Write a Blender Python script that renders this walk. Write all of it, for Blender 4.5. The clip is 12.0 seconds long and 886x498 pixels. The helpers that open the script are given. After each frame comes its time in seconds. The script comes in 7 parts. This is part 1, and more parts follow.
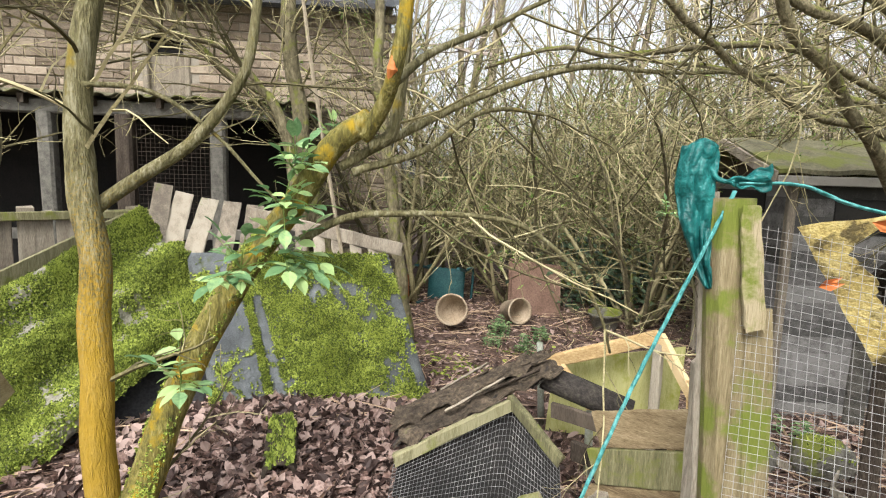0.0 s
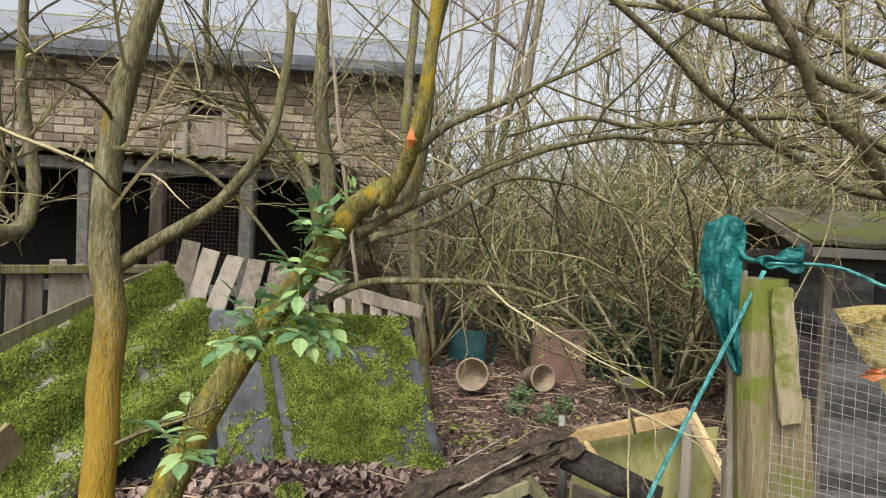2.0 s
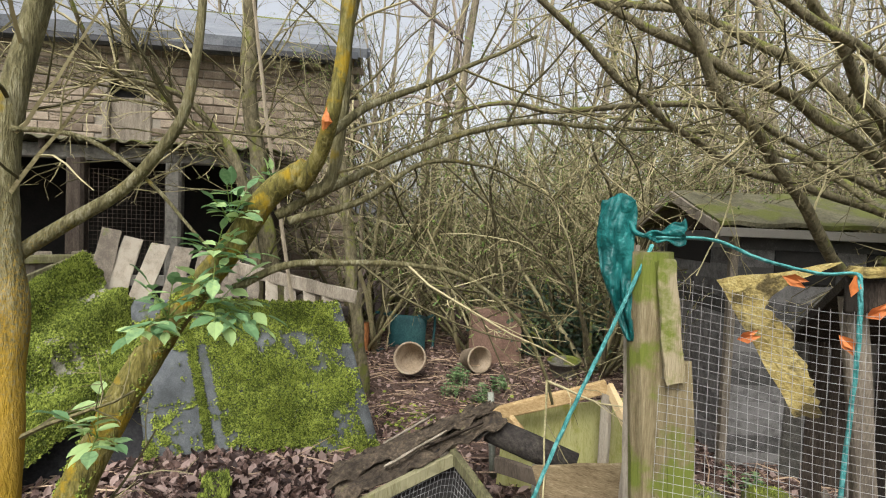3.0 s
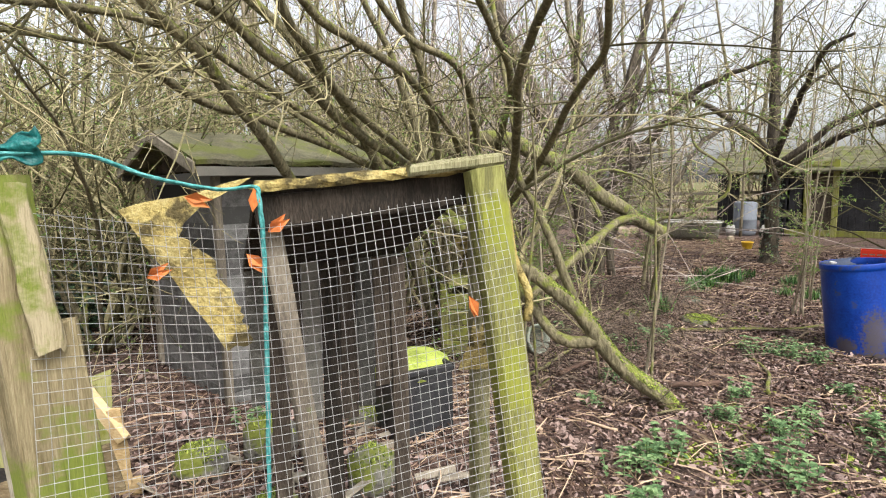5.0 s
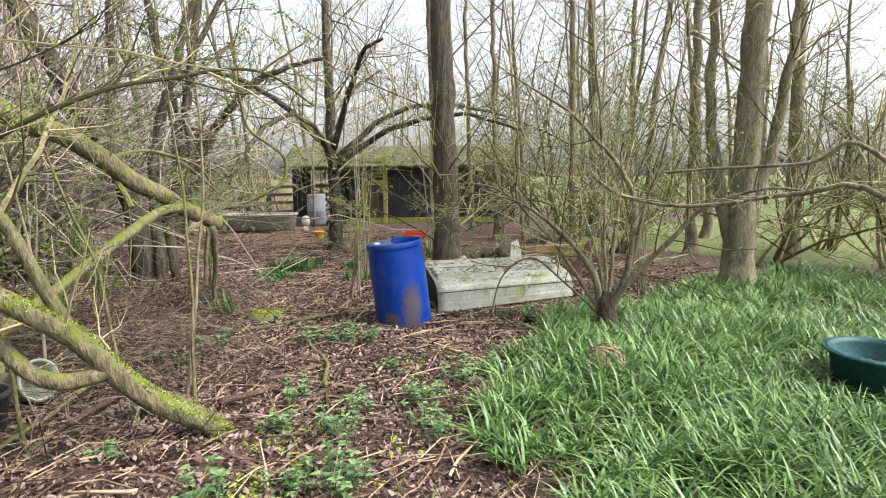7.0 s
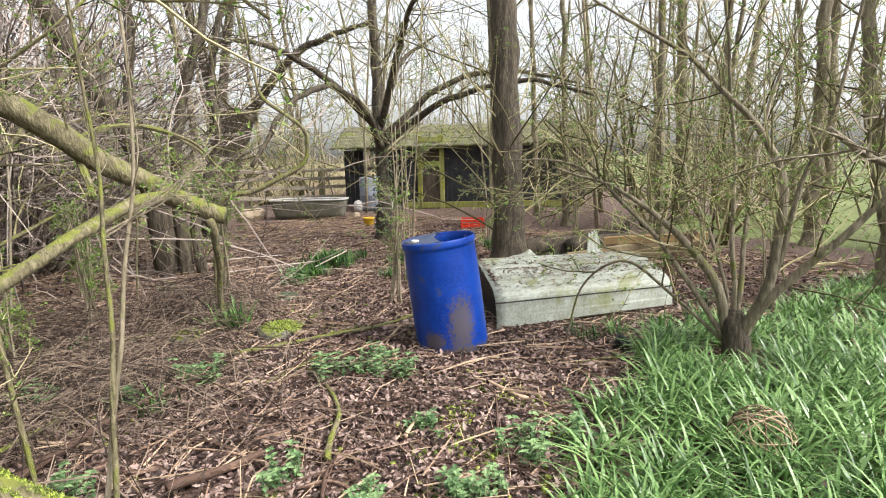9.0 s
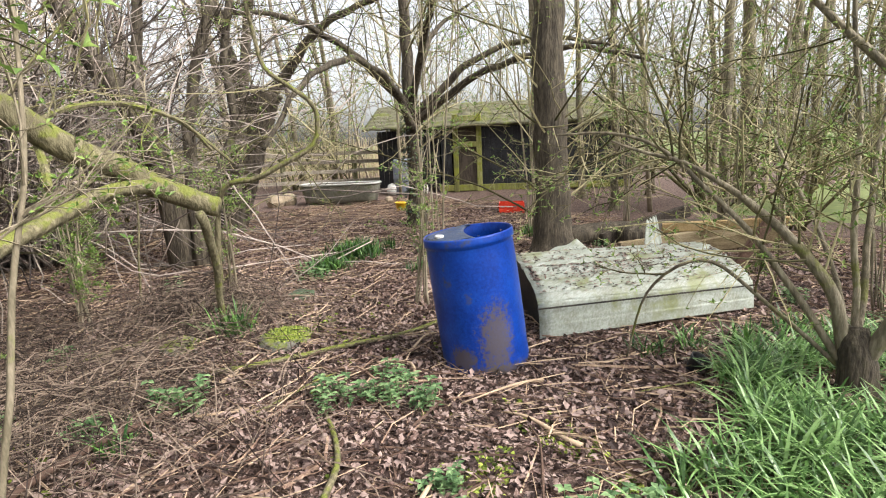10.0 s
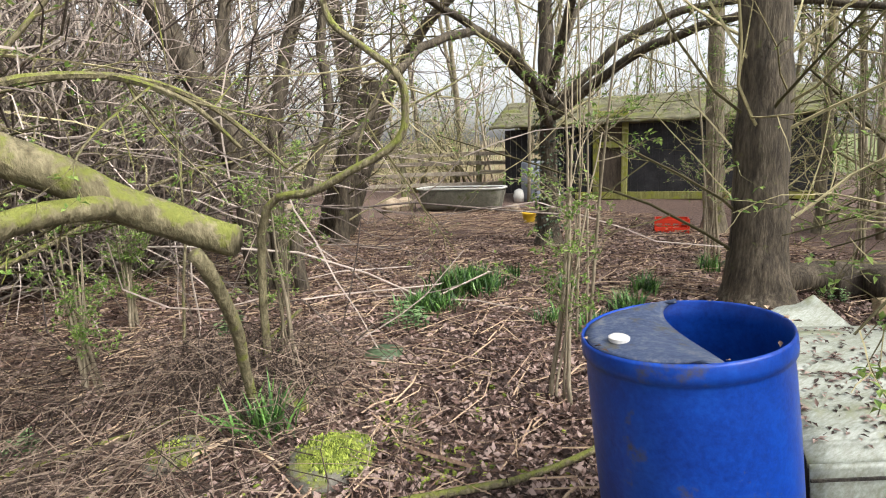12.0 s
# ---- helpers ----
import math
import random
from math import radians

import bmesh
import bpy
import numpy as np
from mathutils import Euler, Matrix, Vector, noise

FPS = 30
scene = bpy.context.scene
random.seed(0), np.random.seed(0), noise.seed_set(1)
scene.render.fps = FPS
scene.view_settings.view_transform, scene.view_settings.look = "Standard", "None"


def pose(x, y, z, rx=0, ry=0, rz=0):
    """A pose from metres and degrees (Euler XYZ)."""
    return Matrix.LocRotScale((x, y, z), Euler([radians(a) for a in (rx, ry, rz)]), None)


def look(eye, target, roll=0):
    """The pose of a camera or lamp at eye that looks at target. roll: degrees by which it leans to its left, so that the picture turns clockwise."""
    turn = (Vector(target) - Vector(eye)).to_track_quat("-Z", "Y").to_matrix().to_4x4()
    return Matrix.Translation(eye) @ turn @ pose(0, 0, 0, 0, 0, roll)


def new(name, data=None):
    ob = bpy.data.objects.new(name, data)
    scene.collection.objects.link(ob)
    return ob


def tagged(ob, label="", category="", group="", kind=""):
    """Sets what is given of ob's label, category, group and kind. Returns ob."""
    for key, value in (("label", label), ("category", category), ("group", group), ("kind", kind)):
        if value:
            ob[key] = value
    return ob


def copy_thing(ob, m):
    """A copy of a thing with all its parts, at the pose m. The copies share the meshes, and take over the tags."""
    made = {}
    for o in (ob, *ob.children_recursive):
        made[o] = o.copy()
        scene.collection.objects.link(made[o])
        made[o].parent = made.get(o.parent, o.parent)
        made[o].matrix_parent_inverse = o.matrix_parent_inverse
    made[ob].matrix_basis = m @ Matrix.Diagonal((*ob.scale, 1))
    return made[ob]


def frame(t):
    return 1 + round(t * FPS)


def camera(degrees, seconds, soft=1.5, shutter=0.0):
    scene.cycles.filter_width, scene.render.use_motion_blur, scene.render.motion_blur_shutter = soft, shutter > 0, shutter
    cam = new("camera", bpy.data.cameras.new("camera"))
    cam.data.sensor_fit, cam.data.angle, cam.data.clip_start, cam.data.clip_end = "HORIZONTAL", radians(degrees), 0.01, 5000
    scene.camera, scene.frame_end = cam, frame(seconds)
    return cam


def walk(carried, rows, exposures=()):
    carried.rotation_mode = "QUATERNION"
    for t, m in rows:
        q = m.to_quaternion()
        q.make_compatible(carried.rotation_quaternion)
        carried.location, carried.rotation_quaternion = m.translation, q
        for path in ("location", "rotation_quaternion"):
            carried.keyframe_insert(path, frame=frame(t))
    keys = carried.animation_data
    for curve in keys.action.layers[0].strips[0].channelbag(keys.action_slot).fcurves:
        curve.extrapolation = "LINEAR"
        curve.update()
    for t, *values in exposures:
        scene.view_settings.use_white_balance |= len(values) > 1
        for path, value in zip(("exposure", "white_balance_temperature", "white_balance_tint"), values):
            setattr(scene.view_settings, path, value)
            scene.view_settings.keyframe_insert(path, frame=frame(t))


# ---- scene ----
cam = camera(78.4, 12.0, soft=1.1)
PATH = [
    (0, (-0.123, -0.839, 1.553), (-1.56, 0.527, 1.292), 1.7),
    (0.5, (-0.143, -0.848, 1.602), (-1.652, 0.462, 1.525), 2.8),
    (1, (-0.144, -0.839, 1.602), (-1.692, 0.427, 1.553), 2.8),
    (1.5, (-0.147, -0.819, 1.597), (-1.695, 0.447, 1.549), 2.9),
    (2, (-0.133, -0.783, 1.592), (-1.653, 0.517, 1.538), 2.9),
    (2.5, (-0.084, -0.76, 1.589), (-1.545, 0.604, 1.523), 2.6),
    (2.7, (-0.057, -0.759, 1.581), (-1.489, 0.635, 1.513), 2.6),
    (4.3, (-0.008, -0.48, 1.547), (-0.63, 1.408, 1.322), 0.2),
    (4.5, (-0.005, -0.448, 1.531), (-0.361, 1.51, 1.333), 0.1),
    (5, (0.165, -0.342, 1.484), (0.249, 1.643, 1.252), -1.1),
    (5.5, (0.33, -0.209, 1.455), (0.886, 1.699, 1.234), -2.7),
    (6, (0.436, -0.136, 1.435), (1.464, 1.565, 1.212), -1.4),
    (6.5, (0.611, 0.053, 1.377), (1.925, 1.54, 1.127), -0.7),
    (6.7, (0.656, 0.093, 1.371), (2.035, 1.518, 1.11), -0.5),
    (8.3, (1.328, 0.72, 1.324), (2.573, 2.254, 1.014), -1.0),
    (8.5, (1.416, 0.832, 1.315), (2.647, 2.377, 1.004), -1.0),
    (9, (1.6, 1.033, 1.319), (2.79, 2.607, 0.993), -1.5),
    (9.5, (1.8, 1.236, 1.304), (2.934, 2.847, 0.958), -1.9),
    (10, (2.057, 1.548, 1.29), (3.119, 3.198, 0.903), -2.6),
    (10.5, (2.326, 1.916, 1.264), (3.317, 3.608, 0.867), -2.5),
    (11, (2.526, 2.262, 1.255), (3.42, 4.009, 0.874), -2.4),
    (11.5, (2.708, 2.588, 1.248), (3.467, 4.402, 0.882), -2.8),
    (12, (2.798, 2.967, 1.269), (3.456, 4.82, 0.904), -2.3),
]
walk(cam, [(t, look(a, b, r)) for t, a, b, r in PATH],
     exposures=[(0, 1.2), (0.6, 0.66), (2.5, 0.68), (4.3, 1.16), (6, 1.24), (9, 1.43), (12, 1.38)])

# ---- overcast daylight ----
SUN_EL, SUN_AZ = radians(48), radians(150)
world = bpy.data.worlds.new("overcast_sky")
scene.world = world
world.use_nodes = True
wn = world.node_tree
bg = wn.nodes["Background"]
sky = wn.nodes.new("ShaderNodeTexSky")
sky.sky_type = "NISHITA"
sky.sun_disc = False
sky.sun_elevation, sky.sun_rotation = SUN_EL, SUN_AZ
sky.air_density, sky.dust_density, sky.ozone_density = 1.0, 4.0, 1.0
grey = wn.nodes.new("ShaderNodeHueSaturation")
grey.inputs["Saturation"].default_value = 0.25
wn.links.new(sky.outputs[0], grey.inputs["Color"])
wn.links.new(grey.outputs[0], bg.inputs["Color"])
bg.inputs["Strength"].default_value = 0.135
sun = new("sun", bpy.data.lights.new("sun", "SUN"))
sun.data.energy, sun.data.angle, sun.data.color = 1.7, radians(30), (1.0, 0.97, 0.93)
sun.matrix_world = look((0, 0, 0), (-math.sin(SUN_AZ) * math.cos(SUN_EL), -math.cos(SUN_AZ) * math.cos(SUN_EL), -math.sin(SUN_EL)))

# ---- materials ----
def material(name, colours, scale=6.0, stretch=(1, 1, 1), rough=0.85, bump=0.4, fine=60.0, metal=0.0, per=0.0, patch=None, patch_at=0.55,
             patch_scale=5.0, up=0.0, spec=0.3, transl=0.0):
    """Noise between colours at a coarse and a fine scale, with relief. patch: a second growth (moss, lichen) in spots; up: prefers upward faces."""
    m = bpy.data.materials.new(name)
    m.use_nodes = True
    nt = m.node_tree
    b = nt.nodes["Principled BSDF"]
    geo = nt.nodes.new("ShaderNodeNewGeometry")
    mp = nt.nodes.new("ShaderNodeMapping")
    mp.inputs["Scale"].default_value = stretch
    nt.links.new(geo.outputs["Position"], mp.inputs["Vector"])

    def tex(sc, detail=6.0, src=mp):
        n = nt.nodes.new("ShaderNodeTexNoise")
        n.inputs["Roughness"].default_value = 0.65
        n.inputs["Scale"].default_value, n.inputs["Detail"].default_value = sc, detail
        nt.links.new(src.outputs[0], n.inputs["Vector"])
        return n
    coarse, small = tex(scale), tex(fine, 3.0)
    mixed = nt.nodes.new("ShaderNodeMath")
    mixed.operation = "MULTIPLY_ADD"
    mixed.inputs[1].default_value = 0.45
    nt.links.new(small.outputs["Fac"], mixed.inputs[0])
    half = nt.nodes.new("ShaderNodeMath")
    half.operation = "MULTIPLY"
    half.inputs[1].default_value = 0.55
    nt.links.new(coarse.outputs["Fac"], half.inputs[0])
    nt.links.new(half.outputs[0], mixed.inputs[2])
    value = mixed
    if per:
        oi = nt.nodes.new("ShaderNodeObjectInfo")
        isl = nt.nodes.new("ShaderNodeNewGeometry")
        add = nt.nodes.new("ShaderNodeMath")
        nt.links.new(oi.outputs["Random"], add.inputs[0])
        nt.links.new(isl.outputs["Random Per Island"], add.inputs[1])
        fr = nt.nodes.new("ShaderNodeMath")
        fr.operation = "FRACT"
        nt.links.new(add.outputs[0], fr.inputs[0])
        ma = nt.nodes.new("ShaderNodeMath")
        ma.operation = "MULTIPLY_ADD"
        ma.inputs[1].default_value = per
        nt.links.new(fr.outputs[0], ma.inputs[0])
        sub = nt.nodes.new("ShaderNodeMath")
        sub.operation = "SUBTRACT"
        sub.inputs[1].default_value = per / 2
        nt.links.new(mixed.outputs[0], sub.inputs[0])
        nt.links.new(sub.outputs[0], ma.inputs[2])
        value = ma
    ramp = nt.nodes.new("ShaderNodeValToRGB")
    el = ramp.color_ramp.elements
    n = len(colours)
    while len(el) < n:
        el.new(0.5)
    for k, c in enumerate(colours):
        el[k].position = 0.36 + 0.28 * k / max(1, n - 1)
        el[k].color = (*c, 1)
    nt.links.new(value.outputs[0], ramp.inputs[0])
    colour = ramp.outputs[0]
    if patch:
        pn = tex(patch_scale, 6.0, geo)
        f = nt.nodes.new("ShaderNodeMath")
        f.operation = "MULTIPLY_ADD"
        f.inputs[1].default_value = up
        sep = nt.nodes.new("ShaderNodeSeparateXYZ")
        nt.links.new(geo.outputs["Normal"], sep.inputs[0])
        nt.links.new(sep.outputs["Z"], f.inputs[0])
        nt.links.new(pn.outputs["Fac"], f.inputs[2])
        pr = nt.nodes.new("ShaderNodeMapRange")
        pr.inputs["From Min"].default_value, pr.inputs["From Max"].default_value = patch_at, patch_at + 0.1
        nt.links.new(f.outputs[0], pr.inputs["Value"])
        pc = nt.nodes.new("ShaderNodeMix")
        pc.data_type = "RGBA"
        pc.inputs["A"].default_value = (*patch, 1)
        pc.inputs["B"].default_value = (patch[0] * 0.5, patch[1] * 0.55, patch[2] * 0.5, 1)
        nt.links.new(small.outputs["Fac"], pc.inputs["Factor"])
        mx = nt.nodes.new("ShaderNodeMix")
        mx.data_type = "RGBA"
        nt.links.new(pr.outputs[0], mx.inputs["Factor"])
        nt.links.new(colour, mx.inputs["A"])
        nt.links.new(pc.outputs["Result"], mx.inputs["B"])
        colour = mx.outputs["Result"]
    nt.links.new(colour, b.inputs["Base Color"])
    b.inputs["Roughness"].default_value = rough
    b.inputs["Metallic"].default_value = metal
    b.inputs["Specular IOR Level"].default_value = spec
    if bump:
        bp = nt.nodes.new("ShaderNodeBump")
        bp.inputs["Strength"].default_value, bp.inputs["Distance"].default_value = bump, 0.03
        nt.links.new(mixed.outputs[0], bp.inputs["Height"])
        nt.links.new(bp.outputs[0], b.inputs["Normal"])
    if transl:
        tr = nt.nodes.new("ShaderNodeBsdfTranslucent")
        nt.links.new(colour, tr.inputs["Color"])
        ms = nt.nodes.new("ShaderNodeMixShader")
        ms.inputs[0].default_value = transl
        nt.links.new(b.outputs[0], ms.inputs[1])
        nt.links.new(tr.outputs[0], ms.inputs[2])
        nt.links.new(ms.outputs[0], nt.nodes["Material Output"].inputs["Surface"])
    return m


MOSS = (0.20, 0.25, 0.035)
M = dict(
    soil=material("leaf_mould", [(0.045, 0.029, 0.023), (0.125, 0.082, 0.065), (0.25, 0.17, 0.138)], 26, bump=0.9, fine=120, patch=(0.14, 0.16, 0.04), patch_at=0.68, patch_scale=1.6),
    leaf_dead=material("dead_leaves", [(0.04, 0.024, 0.02), (0.12, 0.074, 0.06), (0.215, 0.138, 0.115), (0.36, 0.265, 0.23)], 3.0, bump=0.2, per=0.75, rough=0.6, transl=0.15),
    twig_dead=material("dead_twigs", [(0.09, 0.055, 0.04), (0.24, 0.155, 0.11), (0.46, 0.34, 0.23)], 3.0, bump=0.2, per=0.7),
    bark=material("grey_bark", [(0.085, 0.072, 0.052), (0.19, 0.16, 0.11), (0.33, 0.285, 0.205)], 9, (1, 1, 0.25), bump=0.9, fine=50, patch=(0.19, 0.19, 0.05), patch_at=0.56, patch_scale=4),
    bark_dark=material("furrowed_dark_bark", [(0.022, 0.018, 0.013), (0.072, 0.058, 0.041), (0.155, 0.13, 0.092)], 14, (1, 1, 0.2), bump=1.0, fine=55, patch=(0.15, 0.16, 0.05), patch_at=0.62),
    bark_elder=material("lichened_elder_bark", [(0.05, 0.045, 0.014), (0.16, 0.14, 0.032), (0.32, 0.28, 0.12)], 22, (1, 1, 0.25), bump=1.0, fine=110, patch=(0.42, 0.28, 0.018), patch_at=0.51, patch_scale=9),
    bark_elder_grey=material("grey_elder_bark", [(0.065, 0.058, 0.026), (0.15, 0.135, 0.062), (0.29, 0.27, 0.17)], 22, (1, 1, 0.25), bump=1.0, fine=110, patch=(0.26, 0.19, 0.03), patch_at=0.60, patch_scale=10),
    bark_moss=material("mossy_bark", [(0.07, 0.06, 0.032), (0.15, 0.13, 0.075), (0.27, 0.235, 0.14)], 22, (1, 1, 0.4), bump=1.0, fine=60, patch=(0.21, 0.22, 0.05), patch_at=0.53, patch_scale=9, up=0.14),
    twig=material("olive_twigs", [(0.07, 0.062, 0.028), (0.18, 0.158, 0.075), (0.40, 0.355, 0.20)], 1.2, bump=0.2, per=0.6),
    twig_grey=material("grey_brown_twigs", [(0.10, 0.08, 0.07), (0.23, 0.19, 0.16), (0.44, 0.37, 0.32)], 1.2, bump=0.2, per=0.6),
    stem=material("pale_sapling_bark", [(0.13, 0.11, 0.07), (0.24, 0.20, 0.14), (0.34, 0.29, 0.21)], 6, (1, 1, 0.3), bump=0.4, per=0.2, patch=(0.25, 0.27, 0.08), patch_at=0.62),
    leaf_green=material("young_leaves", [(0.10, 0.17, 0.04), (0.17, 0.27, 0.06), (0.28, 0.38, 0.10)], 4, bump=0.1, per=0.3, rough=0.5, transl=0.35),
    leaf_elder=material("elder_leaves", [(0.13, 0.25, 0.11), (0.23, 0.38, 0.18), (0.38, 0.53, 0.22)], 4, bump=0.15, per=0.6, rough=0.5, transl=0.3),
    leaf_blue=material("bluebell_leaf", [(0.05, 0.115, 0.025), (0.12, 0.235, 0.06), (0.24, 0.38, 0.135)], 2, bump=0.0, per=0.7, rough=0.35, transl=0.2, spec=0.5),
    leaf_tuft=material("dark_strap_leaf", [(0.022, 0.07, 0.014), (0.06, 0.15, 0.03), (0.13, 0.26, 0.06)], 2, bump=0.0, per=0.6, rough=0.4, transl=0.15, spec=0.5),
    leaf_nettle=material("nettle_leaf", [(0.08, 0.15, 0.06), (0.14, 0.24, 0.10), (0.24, 0.36, 0.16)], 4, bump=0.2, per=0.6, rough=0.7, transl=0.25),
    ivy=material("ivy_leaf", [(0.012, 0.025, 0.012), (0.03, 0.06, 0.025), (0.08, 0.12, 0.06)], 4, bump=0.1, per=0.5, rough=0.4, spec=0.5),
    moss=material("moss", [(0.06, 0.083, 0.014), (0.17, 0.22, 0.034), (0.34, 0.40, 0.08)], 7, bump=0.4, fine=60, per=0.35),
    wood_old=material("weathered_wood", [(0.13, 0.11, 0.085), (0.25, 0.215, 0.165), (0.37, 0.33, 0.26)], 5, (3, 3, 0.5), bump=0.5, fine=70, per=0.25, patch=(0.17, 0.20, 0.05), patch_at=0.64),
    wood_green=material("algae_wood", [(0.10, 0.095, 0.05), (0.19, 0.18, 0.09), (0.31, 0.29, 0.17)], 8, (4, 4, 0.35), bump=0.7, fine=70, per=0.25, patch=(0.22, 0.24, 0.05), patch_at=0.54, patch_scale=5),
    wood_algae=material("yellow_green_algae_wood", [(0.13, 0.125, 0.045), (0.25, 0.25, 0.075), (0.36, 0.35, 0.15)], 7, (4, 4, 0.4), bump=0.6, fine=70, per=0.3, patch=(0.31, 0.32, 0.05), patch_at=0.50, patch_scale=5),
    wood_shed=material("grey_shed_boards", [(0.05, 0.048, 0.042), (0.11, 0.105, 0.09), (0.19, 0.18, 0.155)], 6, (3, 3, 3), bump=0.5, fine=70, per=0.4),
    post_tan=material("tan_post_wood", [(0.14, 0.11, 0.055), (0.25, 0.205, 0.115), (0.37, 0.315, 0.20)], 9, (5, 5, 0.3), bump=0.6, fine=80, per=0.2, patch=(0.20, 0.235, 0.04), patch_at=0.475, patch_scale=6),
    shed_grey=material("faded_grey_boards", [(0.05, 0.049, 0.046), (0.11, 0.107, 0.102), (0.19, 0.185, 0.178)], 6, (3, 3, 3), bump=0.5, fine=70, per=0.4),
    rotten_roof=material("rotten_roof_felt", [(0.022, 0.017, 0.012), (0.065, 0.05, 0.035), (0.16, 0.125, 0.085)], 9, bump=1.0, fine=60, patch=(0.13, 0.14, 0.04), patch_at=0.62, patch_scale=9),
    stalk_dark=material("dead_bramble_stalks", [(0.035, 0.024, 0.019), (0.10, 0.072, 0.056), (0.25, 0.19, 0.145)], 2.0, bump=0.2, per=0.7),
    pot_grey=material("pale_green_plastic", [(0.16, 0.18, 0.14), (0.26, 0.29, 0.24), (0.36, 0.39, 0.33)], 8, bump=0.1, rough=0.5),
    wood_new=material("cut_timber", [(0.33, 0.22, 0.10), (0.50, 0.36, 0.18), (0.60, 0.46, 0.26)], 5, (1, 1, 2), bump=0.3, fine=60, per=0.2),
    wood_ply=material("brown_planks", [(0.12, 0.085, 0.045), (0.235, 0.18, 0.10), (0.36, 0.29, 0.185)], 4, (1, 1, 5), bump=0.4, fine=50, per=0.25, patch=(0.17, 0.20, 0.06), patch_at=0.62),
    wood_dark=material("dark_rotten_wood", [(0.018, 0.014, 0.010), (0.05, 0.038, 0.028), (0.10, 0.08, 0.06)], 5, (3, 3, 0.6), bump=0.6, fine=70, per=0.25),
    shed_black=material("black_boards", [(0.010, 0.010, 0.012), (0.022, 0.022, 0.025), (0.045, 0.045, 0.05)], 4, bump=0.3, rough=0.6),
    roof_moss=material("mossy_roof", [(0.06, 0.056, 0.036), (0.12, 0.112, 0.068), (0.20, 0.19, 0.12)], 5, bump=0.7, patch=(0.16, 0.17, 0.045), patch_at=0.50, patch_scale=3),
    asbestos=material("grey_cement_sheet", [(0.15, 0.145, 0.11), (0.25, 0.24, 0.19), (0.36, 0.345, 0.285)], 12, bump=0.8, patch=(0.12, 0.13, 0.04), patch_at=0.50),
    felt=material("mineral_felt", [(0.045, 0.05, 0.052), (0.10, 0.11, 0.115), (0.17, 0.185, 0.19)], 6, bump=0.6, fine=160, patch=(0.10, 0.115, 0.05), patch_at=0.6),
    felt_black=material("torn_black_felt", [(0.012, 0.011, 0.010), (0.035, 0.03, 0.026), (0.08, 0.07, 0.055)], 6, bump=0.8, fine=60),
    brick=material("brown_brick", [(0.13, 0.10, 0.072), (0.225, 0.178, 0.132), (0.33, 0.27, 0.205)], 9, bump=0.6, fine=70, per=0.3),
    mortar=material("mortar", [(0.20, 0.175, 0.14), (0.30, 0.27, 0.22)], 8, bump=0.6),
    slate=material("pale_slate", [(0.13, 0.14, 0.16), (0.20, 0.215, 0.235), (0.28, 0.295, 0.32)], 3, bump=0.3, per=0.25, rough=0.5),
    blue=material("blue_plastic", [(0.002, 0.026, 0.21), (0.003, 0.042, 0.30), (0.005, 0.065, 0.39)], 7, bump=0.05, rough=0.36, spec=0.35, patch=(0.10, 0.085, 0.06), patch_at=0.61, patch_scale=7),
    blue_dirt=material("dirty_blue_lid", [(0.02, 0.035, 0.085), (0.045, 0.065, 0.12), (0.13, 0.14, 0.16)], 9, bump=0.2, rough=0.6, patch=(0.10, 0.085, 0.05), patch_at=0.58, patch_scale=8),
    mud=material("dried_mud", [(0.09, 0.075, 0.045), (0.15, 0.125, 0.08), (0.20, 0.17, 0.12)], 14, bump=0.5, rough=0.95, patch=(0.012, 0.03, 0.20), patch_at=0.58, patch_scale=14),
    water=material("dark_water", [(0.008, 0.009, 0.010), (0.012, 0.013, 0.014)], 2, bump=0.02, rough=0.03, spec=0.6),
    pvc=material("grimy_white_sheet", [(0.17, 0.175, 0.12), (0.28, 0.30, 0.25), (0.40, 0.425, 0.385)], 5, (0.6, 3, 1), bump=0.15, rough=0.45, patch=(0.25, 0.26, 0.13), patch_at=0.54, patch_scale=3),
    red=material("red_plastic", [(0.60, 0.035, 0.015), (0.75, 0.06, 0.025)], 4, bump=0.0, rough=0.4),
    yellow=material("yellow_plastic", [(0.65, 0.40, 0.02), (0.75, 0.5, 0.04)], 4, bump=0.0, rough=0.4),
    teal=material("teal_plastic", [(0.01, 0.05, 0.055), (0.02, 0.085, 0.09), (0.05, 0.14, 0.14)], 5, bump=0.1, rough=0.5),
    bag=material("teal_plastic_bag", [(0.003, 0.045, 0.045), (0.007, 0.095, 0.09), (0.02, 0.18, 0.17)], 9, bump=0.7, rough=0.4, fine=30),
    rope=material("turquoise_rope", [(0.03, 0.16, 0.15), (0.06, 0.26, 0.25), (0.13, 0.37, 0.36)], 30, bump=0.5, rough=0.7),
    wire_dark=material("dull_netting", [(0.05, 0.05, 0.05), (0.12, 0.12, 0.12), (0.30, 0.30, 0.29)], 12, bump=0.0, rough=0.6),
    wire=material("galvanised_wire", [(0.26, 0.26, 0.25), (0.40, 0.40, 0.39), (0.54, 0.54, 0.52)], 12, bump=0.0, rough=0.45, metal=0.6),
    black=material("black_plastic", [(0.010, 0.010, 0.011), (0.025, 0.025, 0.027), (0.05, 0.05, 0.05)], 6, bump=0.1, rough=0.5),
    enamel=material("old_bath_enamel", [(0.40, 0.39, 0.36), (0.55, 0.54, 0.50), (0.66, 0.65, 0.62)], 4, bump=0.05, rough=0.35),
